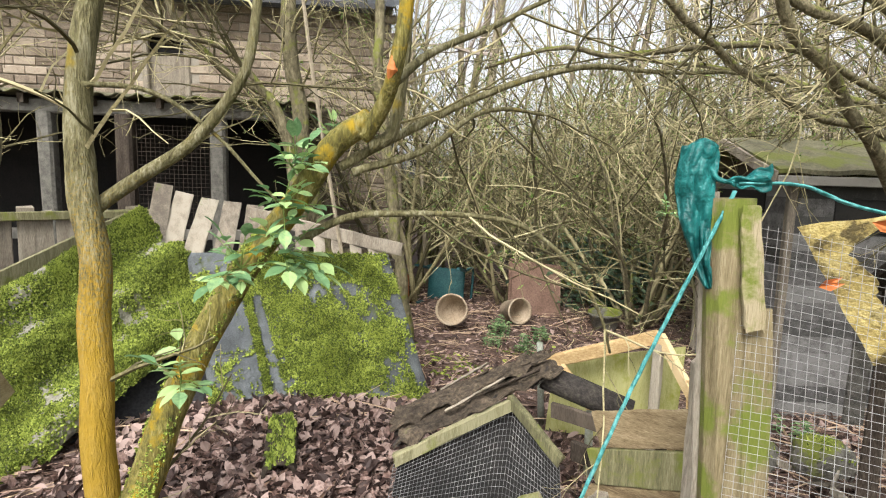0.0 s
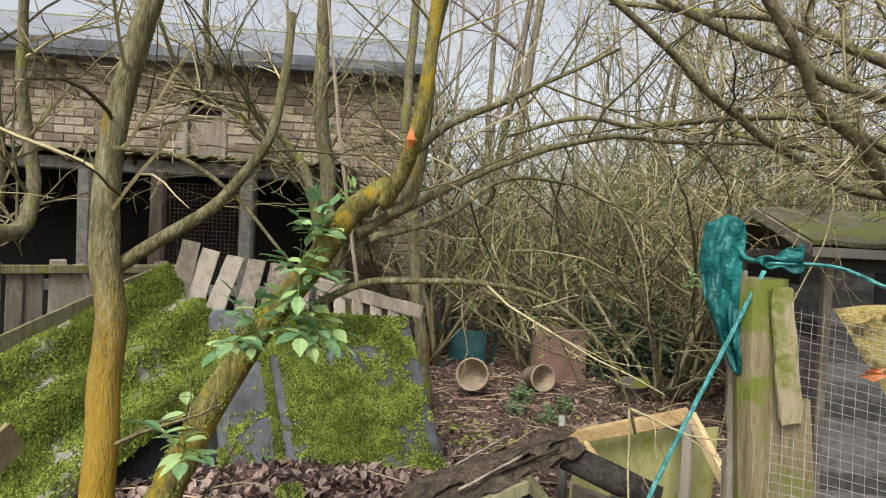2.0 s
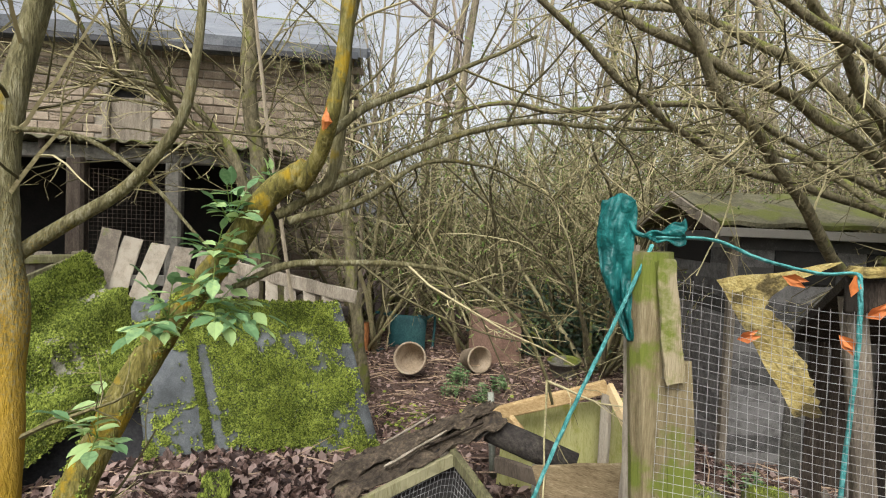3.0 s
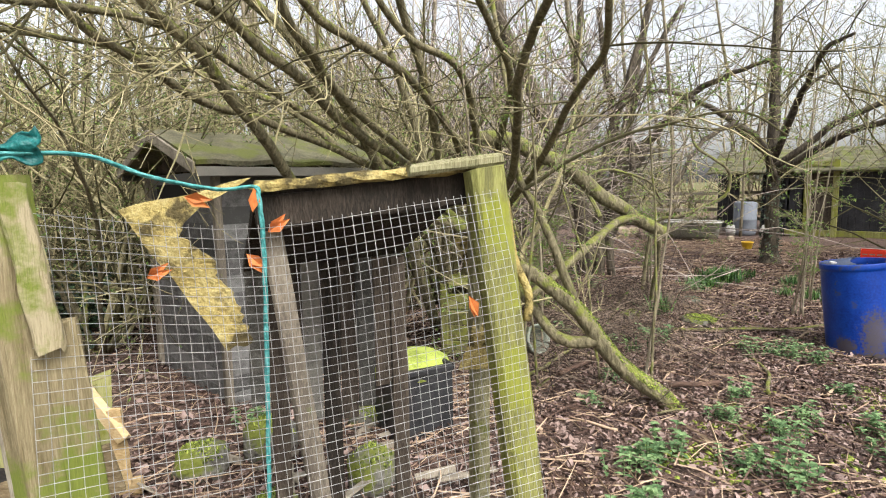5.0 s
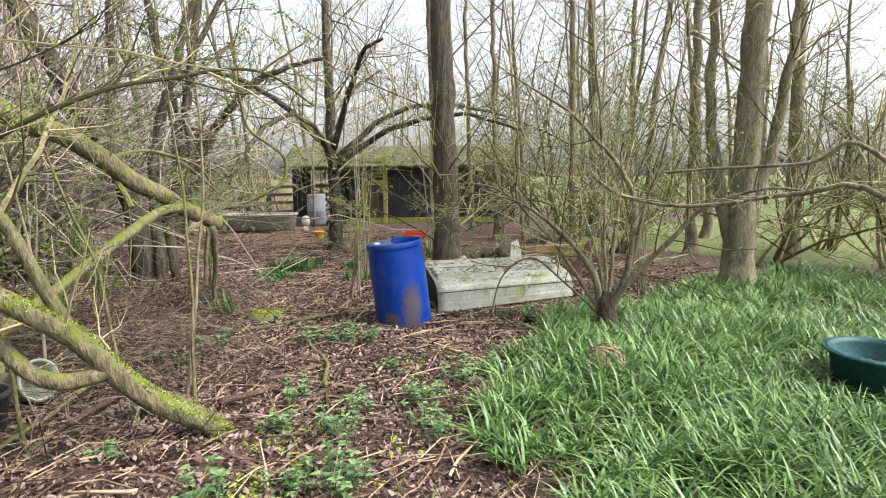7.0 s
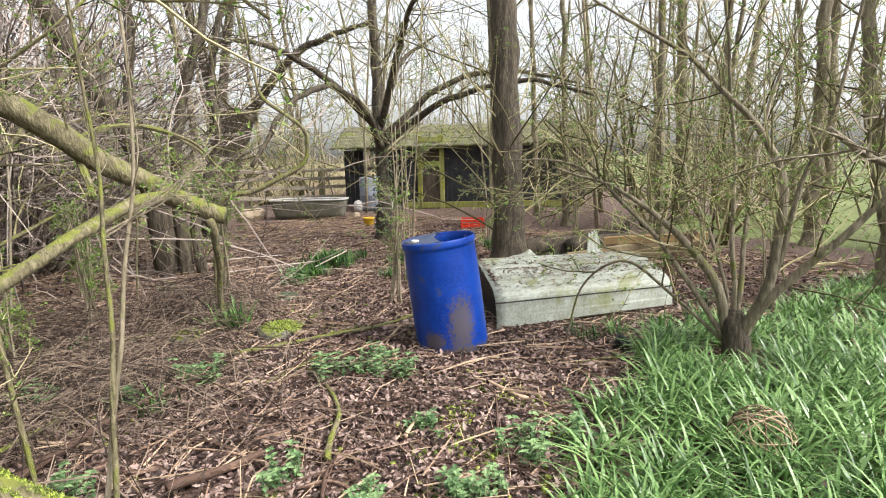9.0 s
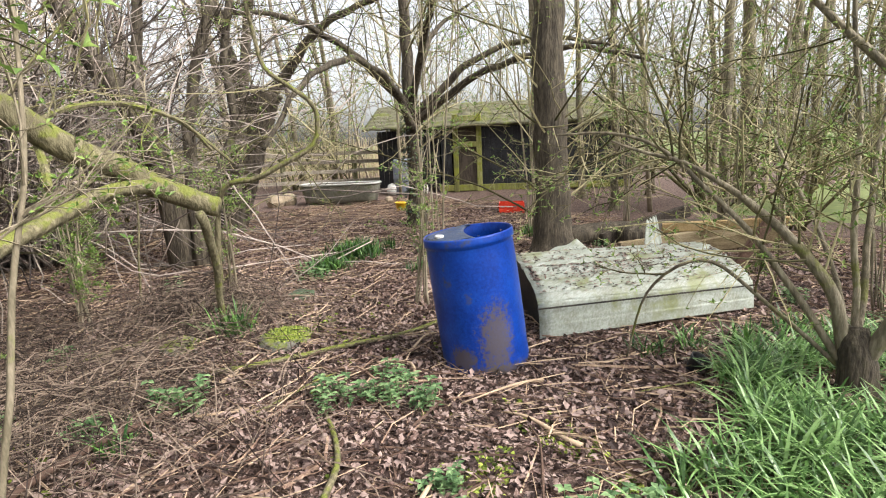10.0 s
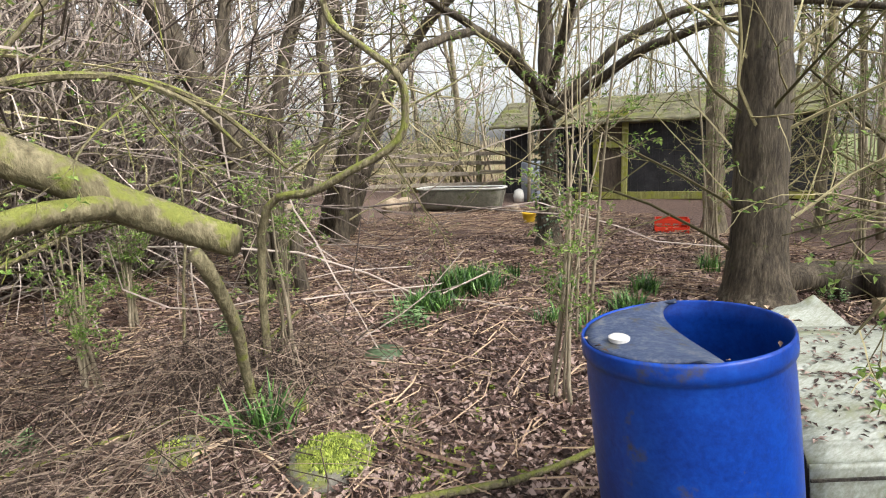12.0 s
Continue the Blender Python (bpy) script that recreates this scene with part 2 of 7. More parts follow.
    bath_side=material("grimy_bath_side", [(0.09, 0.09, 0.065), (0.16, 0.155, 0.12), (0.25, 0.24, 0.20)], 5, bump=0.2, patch=(0.12, 0.13, 0.05), patch_at=0.55),
    lichen_yellow=material("lichened_board", [(0.22, 0.165, 0.055), (0.36, 0.285, 0.10), (0.47, 0.395, 0.18)], 12, bump=0.8, fine=80, patch=(0.10, 0.075, 0.03), patch_at=0.50, patch_scale=11),
    leaf_orange=material("orange_leaf", [(0.42, 0.12, 0.03), (0.60, 0.22, 0.07)], 9, bump=0.3, rough=0.5),
    rust=material("rusty_sheet", [(0.08, 0.045, 0.03), (0.15, 0.09, 0.065), (0.22, 0.14, 0.10)], 4, bump=0.3, rough=0.8),
    terracotta=material("dirty_terracotta", [(0.20, 0.15, 0.10), (0.33, 0.26, 0.18), (0.42, 0.35, 0.26)], 8, bump=0.3),
    orange_block=material("orange_block", [(0.24, 0.09, 0.03), (0.36, 0.15, 0.05)], 7, bump=0.4),
    stone=material("grey_stone", [(0.07, 0.066, 0.055), (0.14, 0.132, 0.11), (0.22, 0.21, 0.18)], 9, bump=0.6, patch=(0.20, 0.22, 0.04), patch_at=0.5, up=0.1, patch_scale=6),
    grey_pvc=material("grey_blue_plastic", [(0.16, 0.18, 0.21), (0.25, 0.27, 0.31)], 4, bump=0.1),
    glass=material("grubby_glass", [(0.20, 0.24, 0.19), (0.28, 0.32, 0.26)], 4, bump=0.0, rough=0.12, spec=0.6),
    grass_far=material("meadow", [(0.07, 0.09, 0.03), (0.12, 0.145, 0.045), (0.18, 0.20, 0.08)], 0.4, bump=0.3, fine=8),
    reed=material("dry_reeds", [(0.22, 0.17, 0.10), (0.34, 0.28, 0.17), (0.45, 0.38, 0.25)], 1.5, bump=0.1, per=0.3),
    # near-black that stands for the shade inside openings and hollows
    dark=material("interior_shade", [(0.008, 0.008, 0.008), (0.02, 0.018, 0.016)], 4, bump=0.1),
)


def stained(m, spots, colour, most=0.85, scale=16):
    """Dried dirt with a soft ragged edge round given places (x, y, z, across, tall)."""
    nt = m.node_tree
    b = nt.nodes["Principled BSDF"]
    geo = nt.nodes.new("ShaderNodeNewGeometry")
    ns = nt.nodes.new("ShaderNodeTexNoise")
    ns.inputs["Scale"].default_value, ns.inputs["Detail"].default_value, ns.inputs["Roughness"].default_value = scale, 7, 0.7
    nt.links.new(geo.outputs["Position"], ns.inputs["Vector"])
    for x, y, z, w, h in spots:
        off = nt.nodes.new("ShaderNodeMapping")
        off.inputs["Location"].default_value = (-x / w, -y / w, -z / h)
        off.inputs["Scale"].default_value = (1 / w, 1 / w, 1 / h)
        nt.links.new(geo.outputs["Position"], off.inputs["Vector"])
        ln = nt.nodes.new("ShaderNodeVectorMath")
        ln.operation = "LENGTH"
        nt.links.new(off.outputs[0], ln.inputs[0])
        su = nt.nodes.new("ShaderNodeMath")
        su.operation = "MULTIPLY_ADD"
        su.inputs[1].default_value = -0.5
        nt.links.new(ln.outputs["Value"], su.inputs[0])
        nt.links.new(ns.outputs["Fac"], su.inputs[2])
        mr = nt.nodes.new("ShaderNodeMapRange")
        mr.inputs["From Min"].default_value, mr.inputs["From Max"].default_value = 0.02, 0.22
        mr.inputs["To Max"].default_value = most
        nt.links.new(su.outputs[0], mr.inputs["Value"])
        mx = nt.nodes.new("ShaderNodeMix")
        mx.data_type = "RGBA"
        mx.inputs["B"].default_value = (*colour, 1)
        nt.links.new(mr.outputs[0], mx.inputs["Factor"])
        nt.links.new(b.inputs["Base Color"].links[0].from_socket, mx.inputs["A"])
        nt.links.new(mx.outputs["Result"], b.inputs["Base Color"])


stained(M["blue"], [(3.79, 3.72, 0.22, 0.13, 0.28), (3.66, 3.88, 0.10, 0.10, 0.09), (3.83, 3.70, 0.03, 0.25, 0.06)], (0.105, 0.085, 0.055), 0.8, 48)
stained(M["bark_elder_grey"], [(-2.33, -0.44, 0.35, 0.35, 1.15)], (0.33, 0.205, 0.014), 0.85, 90)

# ---- helpers of this scene ----
rnd = random.Random(7)


class Acc:
    """Collects vertices and faces of one mesh."""

    def __init__(self):
        self.v, self.f = [], []

    def tube(self, pts, radii, sides=6, cap=True):
        pts = [Vector(p) for p in pts]
        base = len(self.v)
        n = len(pts)
        side = None
        for k in range(n):
            d = (pts[min(k + 1, n - 1)] - pts[max(k - 1, 0)])
            if d.length < 1e-9:
                d = Vector((0, 0, 1))
            d.normalize()
            if side is None:
                side = d.cross(Vector((0.31, 0.2, 0.93)) if abs(d.z) < 0.9 else Vector((1, 0, 0))).normalized()
            else:
                side = (side - d * side.dot(d)).normalized()
            other = d.cross(side)
            r = radii[k]
            for s in range(sides):
                a = 2 * math.pi * s / sides
                self.v.append(pts[k] + side * (math.cos(a) * r) + other * (math.sin(a) * r))
        for k in range(n - 1):
            for s in range(sides):
                a, b = base + k * sides + s, base + k * sides + (s + 1) % sides
                self.f.append((a, b, b + sides, a + sides))
        if cap:
            self.f.append(tuple(base + s for s in reversed(range(sides))))
            self.f.append(tuple(base + (n - 1) * sides + s for s in range(sides)))

    def plank(self, a, b, w, t, across=(0, 0, 1), wob=0.0, seg=1, taper=1.0):
        """A board from a to b, w wide along `across`, t thick, with worn edges when wob > 0."""
        a, b, u = Vector(a), Vector(b), Vector(across)
        d = (b - a).normalized()
        u = (u - d * u.dot(d)).normalized()
        n = d.cross(u)
        base = len(self.v)
        for k in range(seg + 1):
            q = k / seg
            c = a.lerp(b, q)
            ww = w * (1 + (taper - 1) * q) / 2
            e = t / 2
            c0 = e * 0.35
            for su, sn in ((-ww, -e + c0), (-ww + c0, -e), (ww - c0, -e), (ww, -e + c0), (ww, e - c0), (ww - c0, e), (-ww + c0, e), (-ww, e - c0)):
                end = d * (rnd.uniform(-wob, wob) * 1.6 if k in (0, seg) else 0)
                self.v.append(c + u * (su + rnd.uniform(-wob, wob) * 0.5) + n * (sn + rnd.uniform(-wob, wob) * 0.25) + end)
        for k in range(seg):
            for s in range(8):
                p, q = base + k * 8 + s, base + k * 8 + (s + 1) % 8
                self.f.append((p, q, q + 8, p + 8))
        self.f.append(tuple(base + s for s in reversed(range(8))))
        self.f.append(tuple(base + seg * 8 + s for s in range(8)))

    def grid(self, fn, nu, nv, thick=0.0):
        """A sheet fn(u, v) -> point, u and v in 0..1; with thickness along its normal."""
        base = len(self.v)
        top = [[Vector(fn(i / nu, j / nv)) for j in range(nv + 1)] for i in range(nu + 1)]
        for row in top:
            self.v.extend(row)
        w = nv + 1
        for i in range(nu):
            for j in range(nv):
                a = base + i * w + j
                self.f.append((a, a + w, a + w + 1, a + 1))
        if thick:
            low = len(self.v)
            for i in range(nu + 1):
                for j in range(nv + 1):
                    du = top[min(i + 1, nu)][j] - top[max(i - 1, 0)][j]
                    dv = top[i][min(j + 1, nv)] - top[i][max(j - 1, 0)]
                    nn = du.cross(dv)
                    nn = nn.normalized() if nn.length > 1e-9 else Vector((0, 0, 1))
                    self.v.append(top[i][j] - nn * thick)
            for i in range(nu):
                for j in range(nv):
                    a = low + i * w + j
                    self.f.append((a, a + 1, a + w + 1, a + w))
            ring = [(i, 0) for i in range(nu + 1)] + [(nu, j) for j in range(1, nv + 1)] + [(i, nv) for i in range(nu - 1, -1, -1)] + [(0, j) for j in range(nv - 1, 0, -1)]
            for k in range(len(ring)):
                (i, j), (p, q) = ring[k], ring[(k + 1) % len(ring)]
                self.f.append((base + i * w + j, low + i * w + j, low + p * w + q, base + p * w + q))

    def spin(self, c, profile, sides=32, wob=0.0, axis=None, close=True):
        """A turned shape: profile of (radius, height) round the z axis at c, or round axis (a 3x3 turn)."""
        base = len(self.v)
        turn = axis if axis is not None else Matrix.Identity(3)
        for r, h in profile:
            for s in range(sides):
                a = 2 * math.pi * s / sides
                rr = r * (1 + wob * math.sin(2 * a + h * 3))
                self.v.append(Vector(c) + turn @ Vector((rr * math.cos(a), rr * math.sin(a), h)))
        for k in range(len(profile) - 1):
            for s in range(sides):
                a, b = base + k * sides + s, base + k * sides + (s + 1) % sides
                self.f.append((a, b, b + sides, a + sides))
        if close:
            self.f.append(tuple(base + s for s in reversed(range(sides))))
            self.f.append(tuple(base + (len(profile) - 1) * sides + s for s in range(sides)))

    def leaf(self, p, d, up, L, W, fold=0.25):
        """A pointed leaf of four faces, folded along its middle."""
        d, up = Vector(d).normalized(), Vector(up)
        s = d.cross(up)
        if s.length < 1e-6:
            s = Vector((1, 0, 0))
        s.normalize()
        n = s.cross(d)
        b = len(self.v)
        p = Vector(p)
        self.v += [p, p + d * L * 0.45 + s * W / 2 + n * W * fold, p + d * L * 0.5 - n * 0.02 * L, p + d * L * 0.45 - s * W / 2 + n * W * fold, p + d * L - n * 0.12 * L]
        self.f += [(b, b + 1, b + 2), (b, b + 2, b + 3), (b + 1, b + 4, b + 2), (b + 3, b + 2, b + 4)]


def ovate(acc, p, d, up, L, W):
    """A rounded leaflet with a short tip, folded a little along its midrib."""
    d = Vector(d).normalized()
    s = d.cross(Vector(up))
    s = s.normalized() if s.length > 1e-6 else Vector((1, 0, 0))
    n = s.cross(d)
    b = len(acc.v)
    p = Vector(p)
    acc.v.append(p)
    for t, w, drop in ((0.2, 0.62, 0.0), (0.45, 1.0, 0.02), (0.7, 0.8, 0.06), (0.88, 0.36, 0.11)):
        c = p + d * (L * t) - n * (drop * L)
        acc.v += [c + s * (W * w / 2) + n * (W * 0.10), c, c - s * (W * w / 2) + n * (W * 0.10)]
    acc.v.append(p + d * L - n * 0.16 * L)
    acc.f += [(b, b + 1, b + 2), (b, b + 2, b + 3)]
    for k in range(3):
        q = b + 1 + 3 * k
        acc.f += [(q, q + 3, q + 4, q + 1), (q + 1, q + 4, q + 5, q + 2)]
    acc.f += [(b + 10, b + 13, b + 11), (b + 11, b + 13, b + 12)]


def part(name, acc, mat, parent=None, label="", smooth=False, kind="", category="", group=""):
    """Links what acc holds as one mesh object, under parent or top-level."""
    me = bpy.data.meshes.new(name)
    me.from_pydata([tuple(p) for p in acc.v], [], acc.f)
    me.materials.append(M[mat] if isinstance(mat, str) else mat)
    if smooth:
        me.polygons.foreach_set("use_smooth", [True] * len(me.polygons))
    me.update()
    ob = new(name, me)
    if parent is not None:
        ob.parent = parent
    return tagged(ob, label, category, group, kind)


def thing(name, label, category, group="", kind="", at=(0, 0, 0)):
    """An Empty that parents a thing's parts, whose meshes are given in world places."""
    ob = new(name)
    ob.empty_display_size = 0.1
    return tagged(ob, label, category, group, kind)


def one(name, mat, fn, *args, parent=None, label="", smooth=False, kind="", category="", group="", **kw):
    acc = Acc()
    fn(acc, *args, **kw)
    return part(name, acc, mat, parent, label, smooth, kind, category, group)


def board(parent, name, mat, a, b, w, t, across=(0, 0, 1), wob=0.006, seg=4, label="", **kw):
    acc = Acc()
    acc.plank(a, b, w, t, across, wob, seg, **kw)
    return part(name, acc, mat, parent, label)


def gz(x, y):
    """Height of the ground."""
    z = 0.05 * noise.noise((x * 0.5, y * 0.5, 0.3)) + 0.018 * noise.noise((x * 2.1, y * 2.1, 1.7))
    z *= min(1, (abs(x - 1) + abs(y - 1)) / 3 + 0.4)
    z += 0.16 * math.exp(-((x + 2.55) ** 2 + (y - 0.45) ** 2) / 0.45)
    return z


# ---- ground ----
N = 190
line = [math.sinh(6.2 * (2 * k / N - 1)) / math.sinh(6.2) * 420 for k in range(N + 1)]
acc = Acc()
for a in line:
    for b in line:
        x, y = 1.5 + a, 3.5 + b
        acc.v.append((x, y, gz(x, y) if abs(a) + abs(b) < 60 else 0.0))
for i in range(N):
    for j in range(N):
        a = i * (N + 1) + j
        acc.f.append((a, a + N + 1, a + N + 2, a + 1))
ground = part("ground", acc, "soil", None, "brown leaf mould and soil of a neglected copse", True, "structure", "ground")
ground.data.materials.append(M["grass_far"])
for p in ground.data.polygons:
    x, y, _ = p.center
    if math.hypot(x - 2, y - 7) > 21 + 2 * noise.noise((x * 0.3, y * 0.3, 5)) or (x > 10.5 and y < 7):
        p.material_index = 1

# ---- barn ----
WALL_X, EAVE = -7.2, 3.5
barn = thing("barn", "old brown brick barn with a pale slate roof", "barn")
turn_barn = Matrix.Translation((-7.0, 1.25, 0)) @ Matrix.Rotation(radians(-36), 4, "Z") @ Matrix.Translation((7.2, -1.275, 0))
barn.matrix_basis = turn_barn
B0, B1 = -7.0, 3.75


def wall_box(acc, x0, x1, y0, y1, z0, z1):
    acc.plank(((x0 + x1) / 2, y0, (z0 + z1) / 2), ((x0 + x1) / 2, y1, (z0 + z1) / 2), z1 - z0, x1 - x0)


WY0, WY1, WZ0, WZ1 = 1.05, 1.50, 2.35, 3.08
acc = Acc()
wall_box(acc, WALL_X - 0.3, WALL_X - 0.012, B0, WY0, -0.1, EAVE)
wall_box(acc, WALL_X - 0.3, WALL_X - 0.012, WY1, B1, -0.1, EAVE)
wall_box(acc, WALL_X - 0.3, WALL_X - 0.012, WY0, WY1, -0.1, WZ0)
wall_box(acc, WALL_X - 0.3, WALL_X - 0.012, WY0, WY1, WZ1, EAVE)
barn_wall = part("wall", acc, "mortar", barn, "brown brick wall with sandy mortar")
for nm, x0, x1, y0, y1 in (("end_wall", -13.0, -7.5, B1 - 0.3, B1), ("end_wall", -13.0, -7.5, B0, B0 + 0.3), ("back_wall", -13.3, -13.0, B0, B1)):
    acc = Acc()
    wall_box(acc, x0, x1, y0, y1, -0.1, EAVE)
    part(nm, acc, "mortar", barn)
win = part("window", Acc(), "dark", barn)
acc = Acc()
wall_box(acc, WALL_X - 0.2, WALL_X - 0.14, WY0, WY1, WZ0, WZ1)
part("pane", acc, "dark", win, "dark opening")
for a, b, w in (((WALL_X - 0.02, WY0, WZ0), (WALL_X - 0.02, WY0, WZ1), 0.07), ((WALL_X - 0.02, WY1, WZ0), (WALL_X - 0.02, WY1, WZ1), 0.07), ((WALL_X - 0.02, WY0, WZ1), (WALL_X - 0.02, WY1, WZ1), 0.07)):
    acc = Acc()
    acc.plank(a, b, w, 0.08, (0, 1, 0) if a[2] != b[2] else (0, 0, 1), 0.004, 3)
    part("frame", acc, "wood_old", win)
acc = Acc()
acc.plank((WALL_X - 0.06, WY0 + 0.225, WZ0), (WALL_X - 0.06, WY0 + 0.225, WZ1 - 0.2), 0.4, 0.03, (0, 1, 0), 0.006, 4)
part("shutter", acc, "wood_old", win, "weathered grey board shutter")
# roof
RIDGE_X, RIDGE_Z = -10.2, 4.85
acc = Acc()
acc.grid(lambda u, v: (-6.98 + (RIDGE_X + 6.98) * u, B0 - 0.2 + (B1 - B0 + 0.4) * v, EAVE + 0.0 + (RIDGE_Z - EAVE) * u), 2, 2, 0.1)
acc.grid(lambda u, v: (RIDGE_X - 3.1 * u, B0 - 0.2 + (B1 - B0 + 0.4) * v, RIDGE_Z - (RIDGE_Z - EAVE) * u), 2, 2, 0.1)
barn_roof = part("roof", acc, "slate", barn, "pale grey slate roof")
one("ridge", "stone", Acc.tube, [(RIDGE_X, B0 - 0.2, RIDGE_Z + 0.03), (RIDGE_X, B1 + 0.2, RIDGE_Z + 0.03)], [0.09, 0.09], 8, parent=barn)
one("gutter", "black", Acc.tube, [(-6.93, B0, EAVE - 0.08), (-6.93, 0, EAVE - 0.1), (-6.93, B1, EAVE - 0.07)], [0.055] * 3, 8, parent=barn, label="dark sagging gutter")

# lean-to in front of the barn
lean = thing("lean_to", "dark open-fronted timber lean-to against the barn", "shelter")
lean.matrix_basis = turn_barn
LX = -5.85
acc = Acc()
acc.plank((LX, -4.2, 2.07), (LX, 2.98, 2.10), 0.13, 0.09, (0, 0, 1), 0.008, 14)
part("beam", acc, "wood_shed", lean, "mossy timber beam")
acc = Acc()
acc.grid(lambda u, v: (LX + 0.18 - 1.5 * u, -4.3 + 7.4 * v, 2.19 + 0.12 * u + 0.018 * math.sin(v * 280)), 4, 180, 0.012)
part("roof", acc, "roof_moss", lean, "mossy corrugated roof sheets", True)
for k in range(13):
    y = -4.0 + 0.57 * k
    board(lean, "rafter", "wood_dark", (LX + 0.12, y, 2.14), (WALL_X, y, 2.27), 0.09, 0.05)
for y, w, mt in ((-2.4, 0.11, "wood_shed"), (-1.2, 0.1, "wood_shed"), (-0.2, 0.12, "wood_shed"), (0.71, 0.13, "wood_shed"), (1.36, 0.15, "wood_dark"), (2.19, 0.14, "wood_shed"), (2.9, 0.12, "wood_shed")):
    board(lean, "post", mt, (LX, y, -0.05), (LX, y + rnd.uniform(-0.04, 0.04), 2.04), w, w, (0, 1, 0), 0.006, 6)
acc = Acc()
for k in range(26):
    z = 0.95 + k * 0.04
    acc.tube([(LX + 0.01, 1.46, z), (LX + 0.01, 2.1, z)], [0.0022] * 2, 3)
for k in range(17):
    y = 1.46 + k * 0.04
    acc.tube([(LX + 0.012, y, 0.95), (LX + 0.012, y, 1.96)], [0.0022] * 2, 3)
part("mesh_screen", acc, "wood_dark", lean, "rusted wire mesh screen")
board(lean, "rail", "wood_shed", (LX + 0.02, 0.15, 0.93), (LX + 0.02, 2.9, 0.95), 0.1, 0.04)
for y in (-4.2, 2.96):
    acc = Acc()
    acc.plank((LX, y, 1.0), (WALL_X, y, 1.05), 2.1, 0.03, (0, 0, 1))
    part("side_wall", acc, "wood_dark", lean)
# black sheet over the barn wall, standing for the shade inside the lean-to
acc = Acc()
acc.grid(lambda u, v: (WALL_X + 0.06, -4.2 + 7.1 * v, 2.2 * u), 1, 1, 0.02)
part("back_lining", acc, "dark", lean, "black sheet put in for the shade at the back")

# low board fence in front of the lean-to
fence = thing("board_fence", "low fence of weathered upright boards with moss", "fence")
y = -4.6
while y < 0.62:
    w = rnd.uniform(0.10, 0.15)
    h = 1.2 + rnd.uniform(-0.05, 0.04)
    board(fence, "board", "wood_old", (-5.32, y, -0.05), (-5.32 + rnd.uniform(-.02, .02), y + rnd.uniform(-0.015, 0.015), h), w, 0.022, (0, 1, 0), 0.008, 5)
    y += w + rnd.uniform(0.004, 0.02)
board(fence, "rail", "wood_green", (-5.28, -4.6, 1.16), (-5.28, 0.62, 1.17), 0.07, 0.05, (0, 0, 1), 0.008, 12, "mossy top rail")

# distant fence of three rails by the bath
FA, FB = Vector((3.0, 18.3, 0)), Vector((10.4, 15.4, 0))
rails = thing("rail_fence", "grey post and rail field fence", "fence")
for k in range(5):
    p = FA.lerp(FB, k / 4)
    board(rails, "post", "wood_green", p + Vector((0, 0, -0.1)), p + Vector((0, 0, 1.22)), 0.13, 0.11, (1, 0, 0), 0.006, 4)
    if k < 4:
        q = FA.lerp(FB, (k + 1) / 4)
        for z in (0.32, 0.60, 0.86, 1.10):
            off = Vector((0, -0.06, 0))
            board(rails, "rail", "wood_old", p + off + Vector((0, 0, z + rnd.uniform(-.02, .02))), q + off + Vector((0, 0, z + rnd.uniform(-.02, .02))), 0.1, 0.035, (0, 0, 1), 0.006, 5)

# ---- black shed at the far end ----
shed = thing("black_shed", "low black tarred shed with a mossy tiled roof", "shed")
SA, SB = Vector((9.75, 13.5, 0)), Vector((13.3, 10.3, 0))
sd = (SB - SA).normalized()
sn = Vector((-sd.y, sd.x, 0)) * (1 if Vector((-sd.y, sd.x, 0)).dot(Vector((3, 3, 0)) - SA) > 0 else -1)
L = (SB - SA).length
door0, door1 = 0.45, 1.05
k = -1.75
while k < L:
    w = 0.14
    if not (door0 - 0.1 < k < door1):
        p = SA + sd * (k + w / 2) - sn * (0.5 if k < -0.05 else 0.0)
        if -1.3 < k < -0.75:
            k += w
            continue
        board(shed, "board", "shed_black", p + Vector((0, 0, 0.12)), p + Vector((0, 0, 1.62)), w - 0.006, 0.02, sd, 0.002, 2)
    k += w
for off, hh in ((2.3, 2.75),):
    acc = Acc()
    a, b = SA - sn * off, SB - sn * off
    acc.plank(a + Vector((0, 0, 0.8)), b + Vector((0, 0, 0.8)), 1.65, 0.05)
    part("back_wall", acc, "shed_black", shed)
for e in (SA, SB):
    acc = Acc()
    acc.plank(e - sn * 0.02 + Vector((0, 0, 0.8)), e - sn * 2.3 + Vector((0, 0, 0.8)), 1.65, 0.04)
    part("end_wall", acc, "shed_black", shed)
ra, rb = SA - sd * 1.9 + sn * 0.28, SB + sd * 0.3 + sn * 0.28
acc = Acc()
acc.grid(lambda u, v: ra.lerp(rb, v) - sn * (1.6 * u) + Vector((0, 0, 1.62 + 0.62 * u + 0.03 * abs(math.sin(v * 48)) + 0.02 * math.sin(u * 40))), 24, 100, 0.04)
part("roof", acc, "roof_moss", shed, "yellow-green mossy pantile roof", True)
acc = Acc()
acc.grid(lambda u, v: ra.lerp(rb, v) - sn * (1.6 + 1.4 * u) + Vector((0, 0, 2.24 - 0.62 * u)), 4, 20, 0.04)
part("back_roof", acc, "roof_moss", shed)
board(shed, "sill", "wood_algae", SA + Vector((0, 0, 0.1)) + sn * 0.03, SB + Vector((0, 0, 0.1)) + sn * 0.03, 0.16, 0.05, label="green algae sill board")
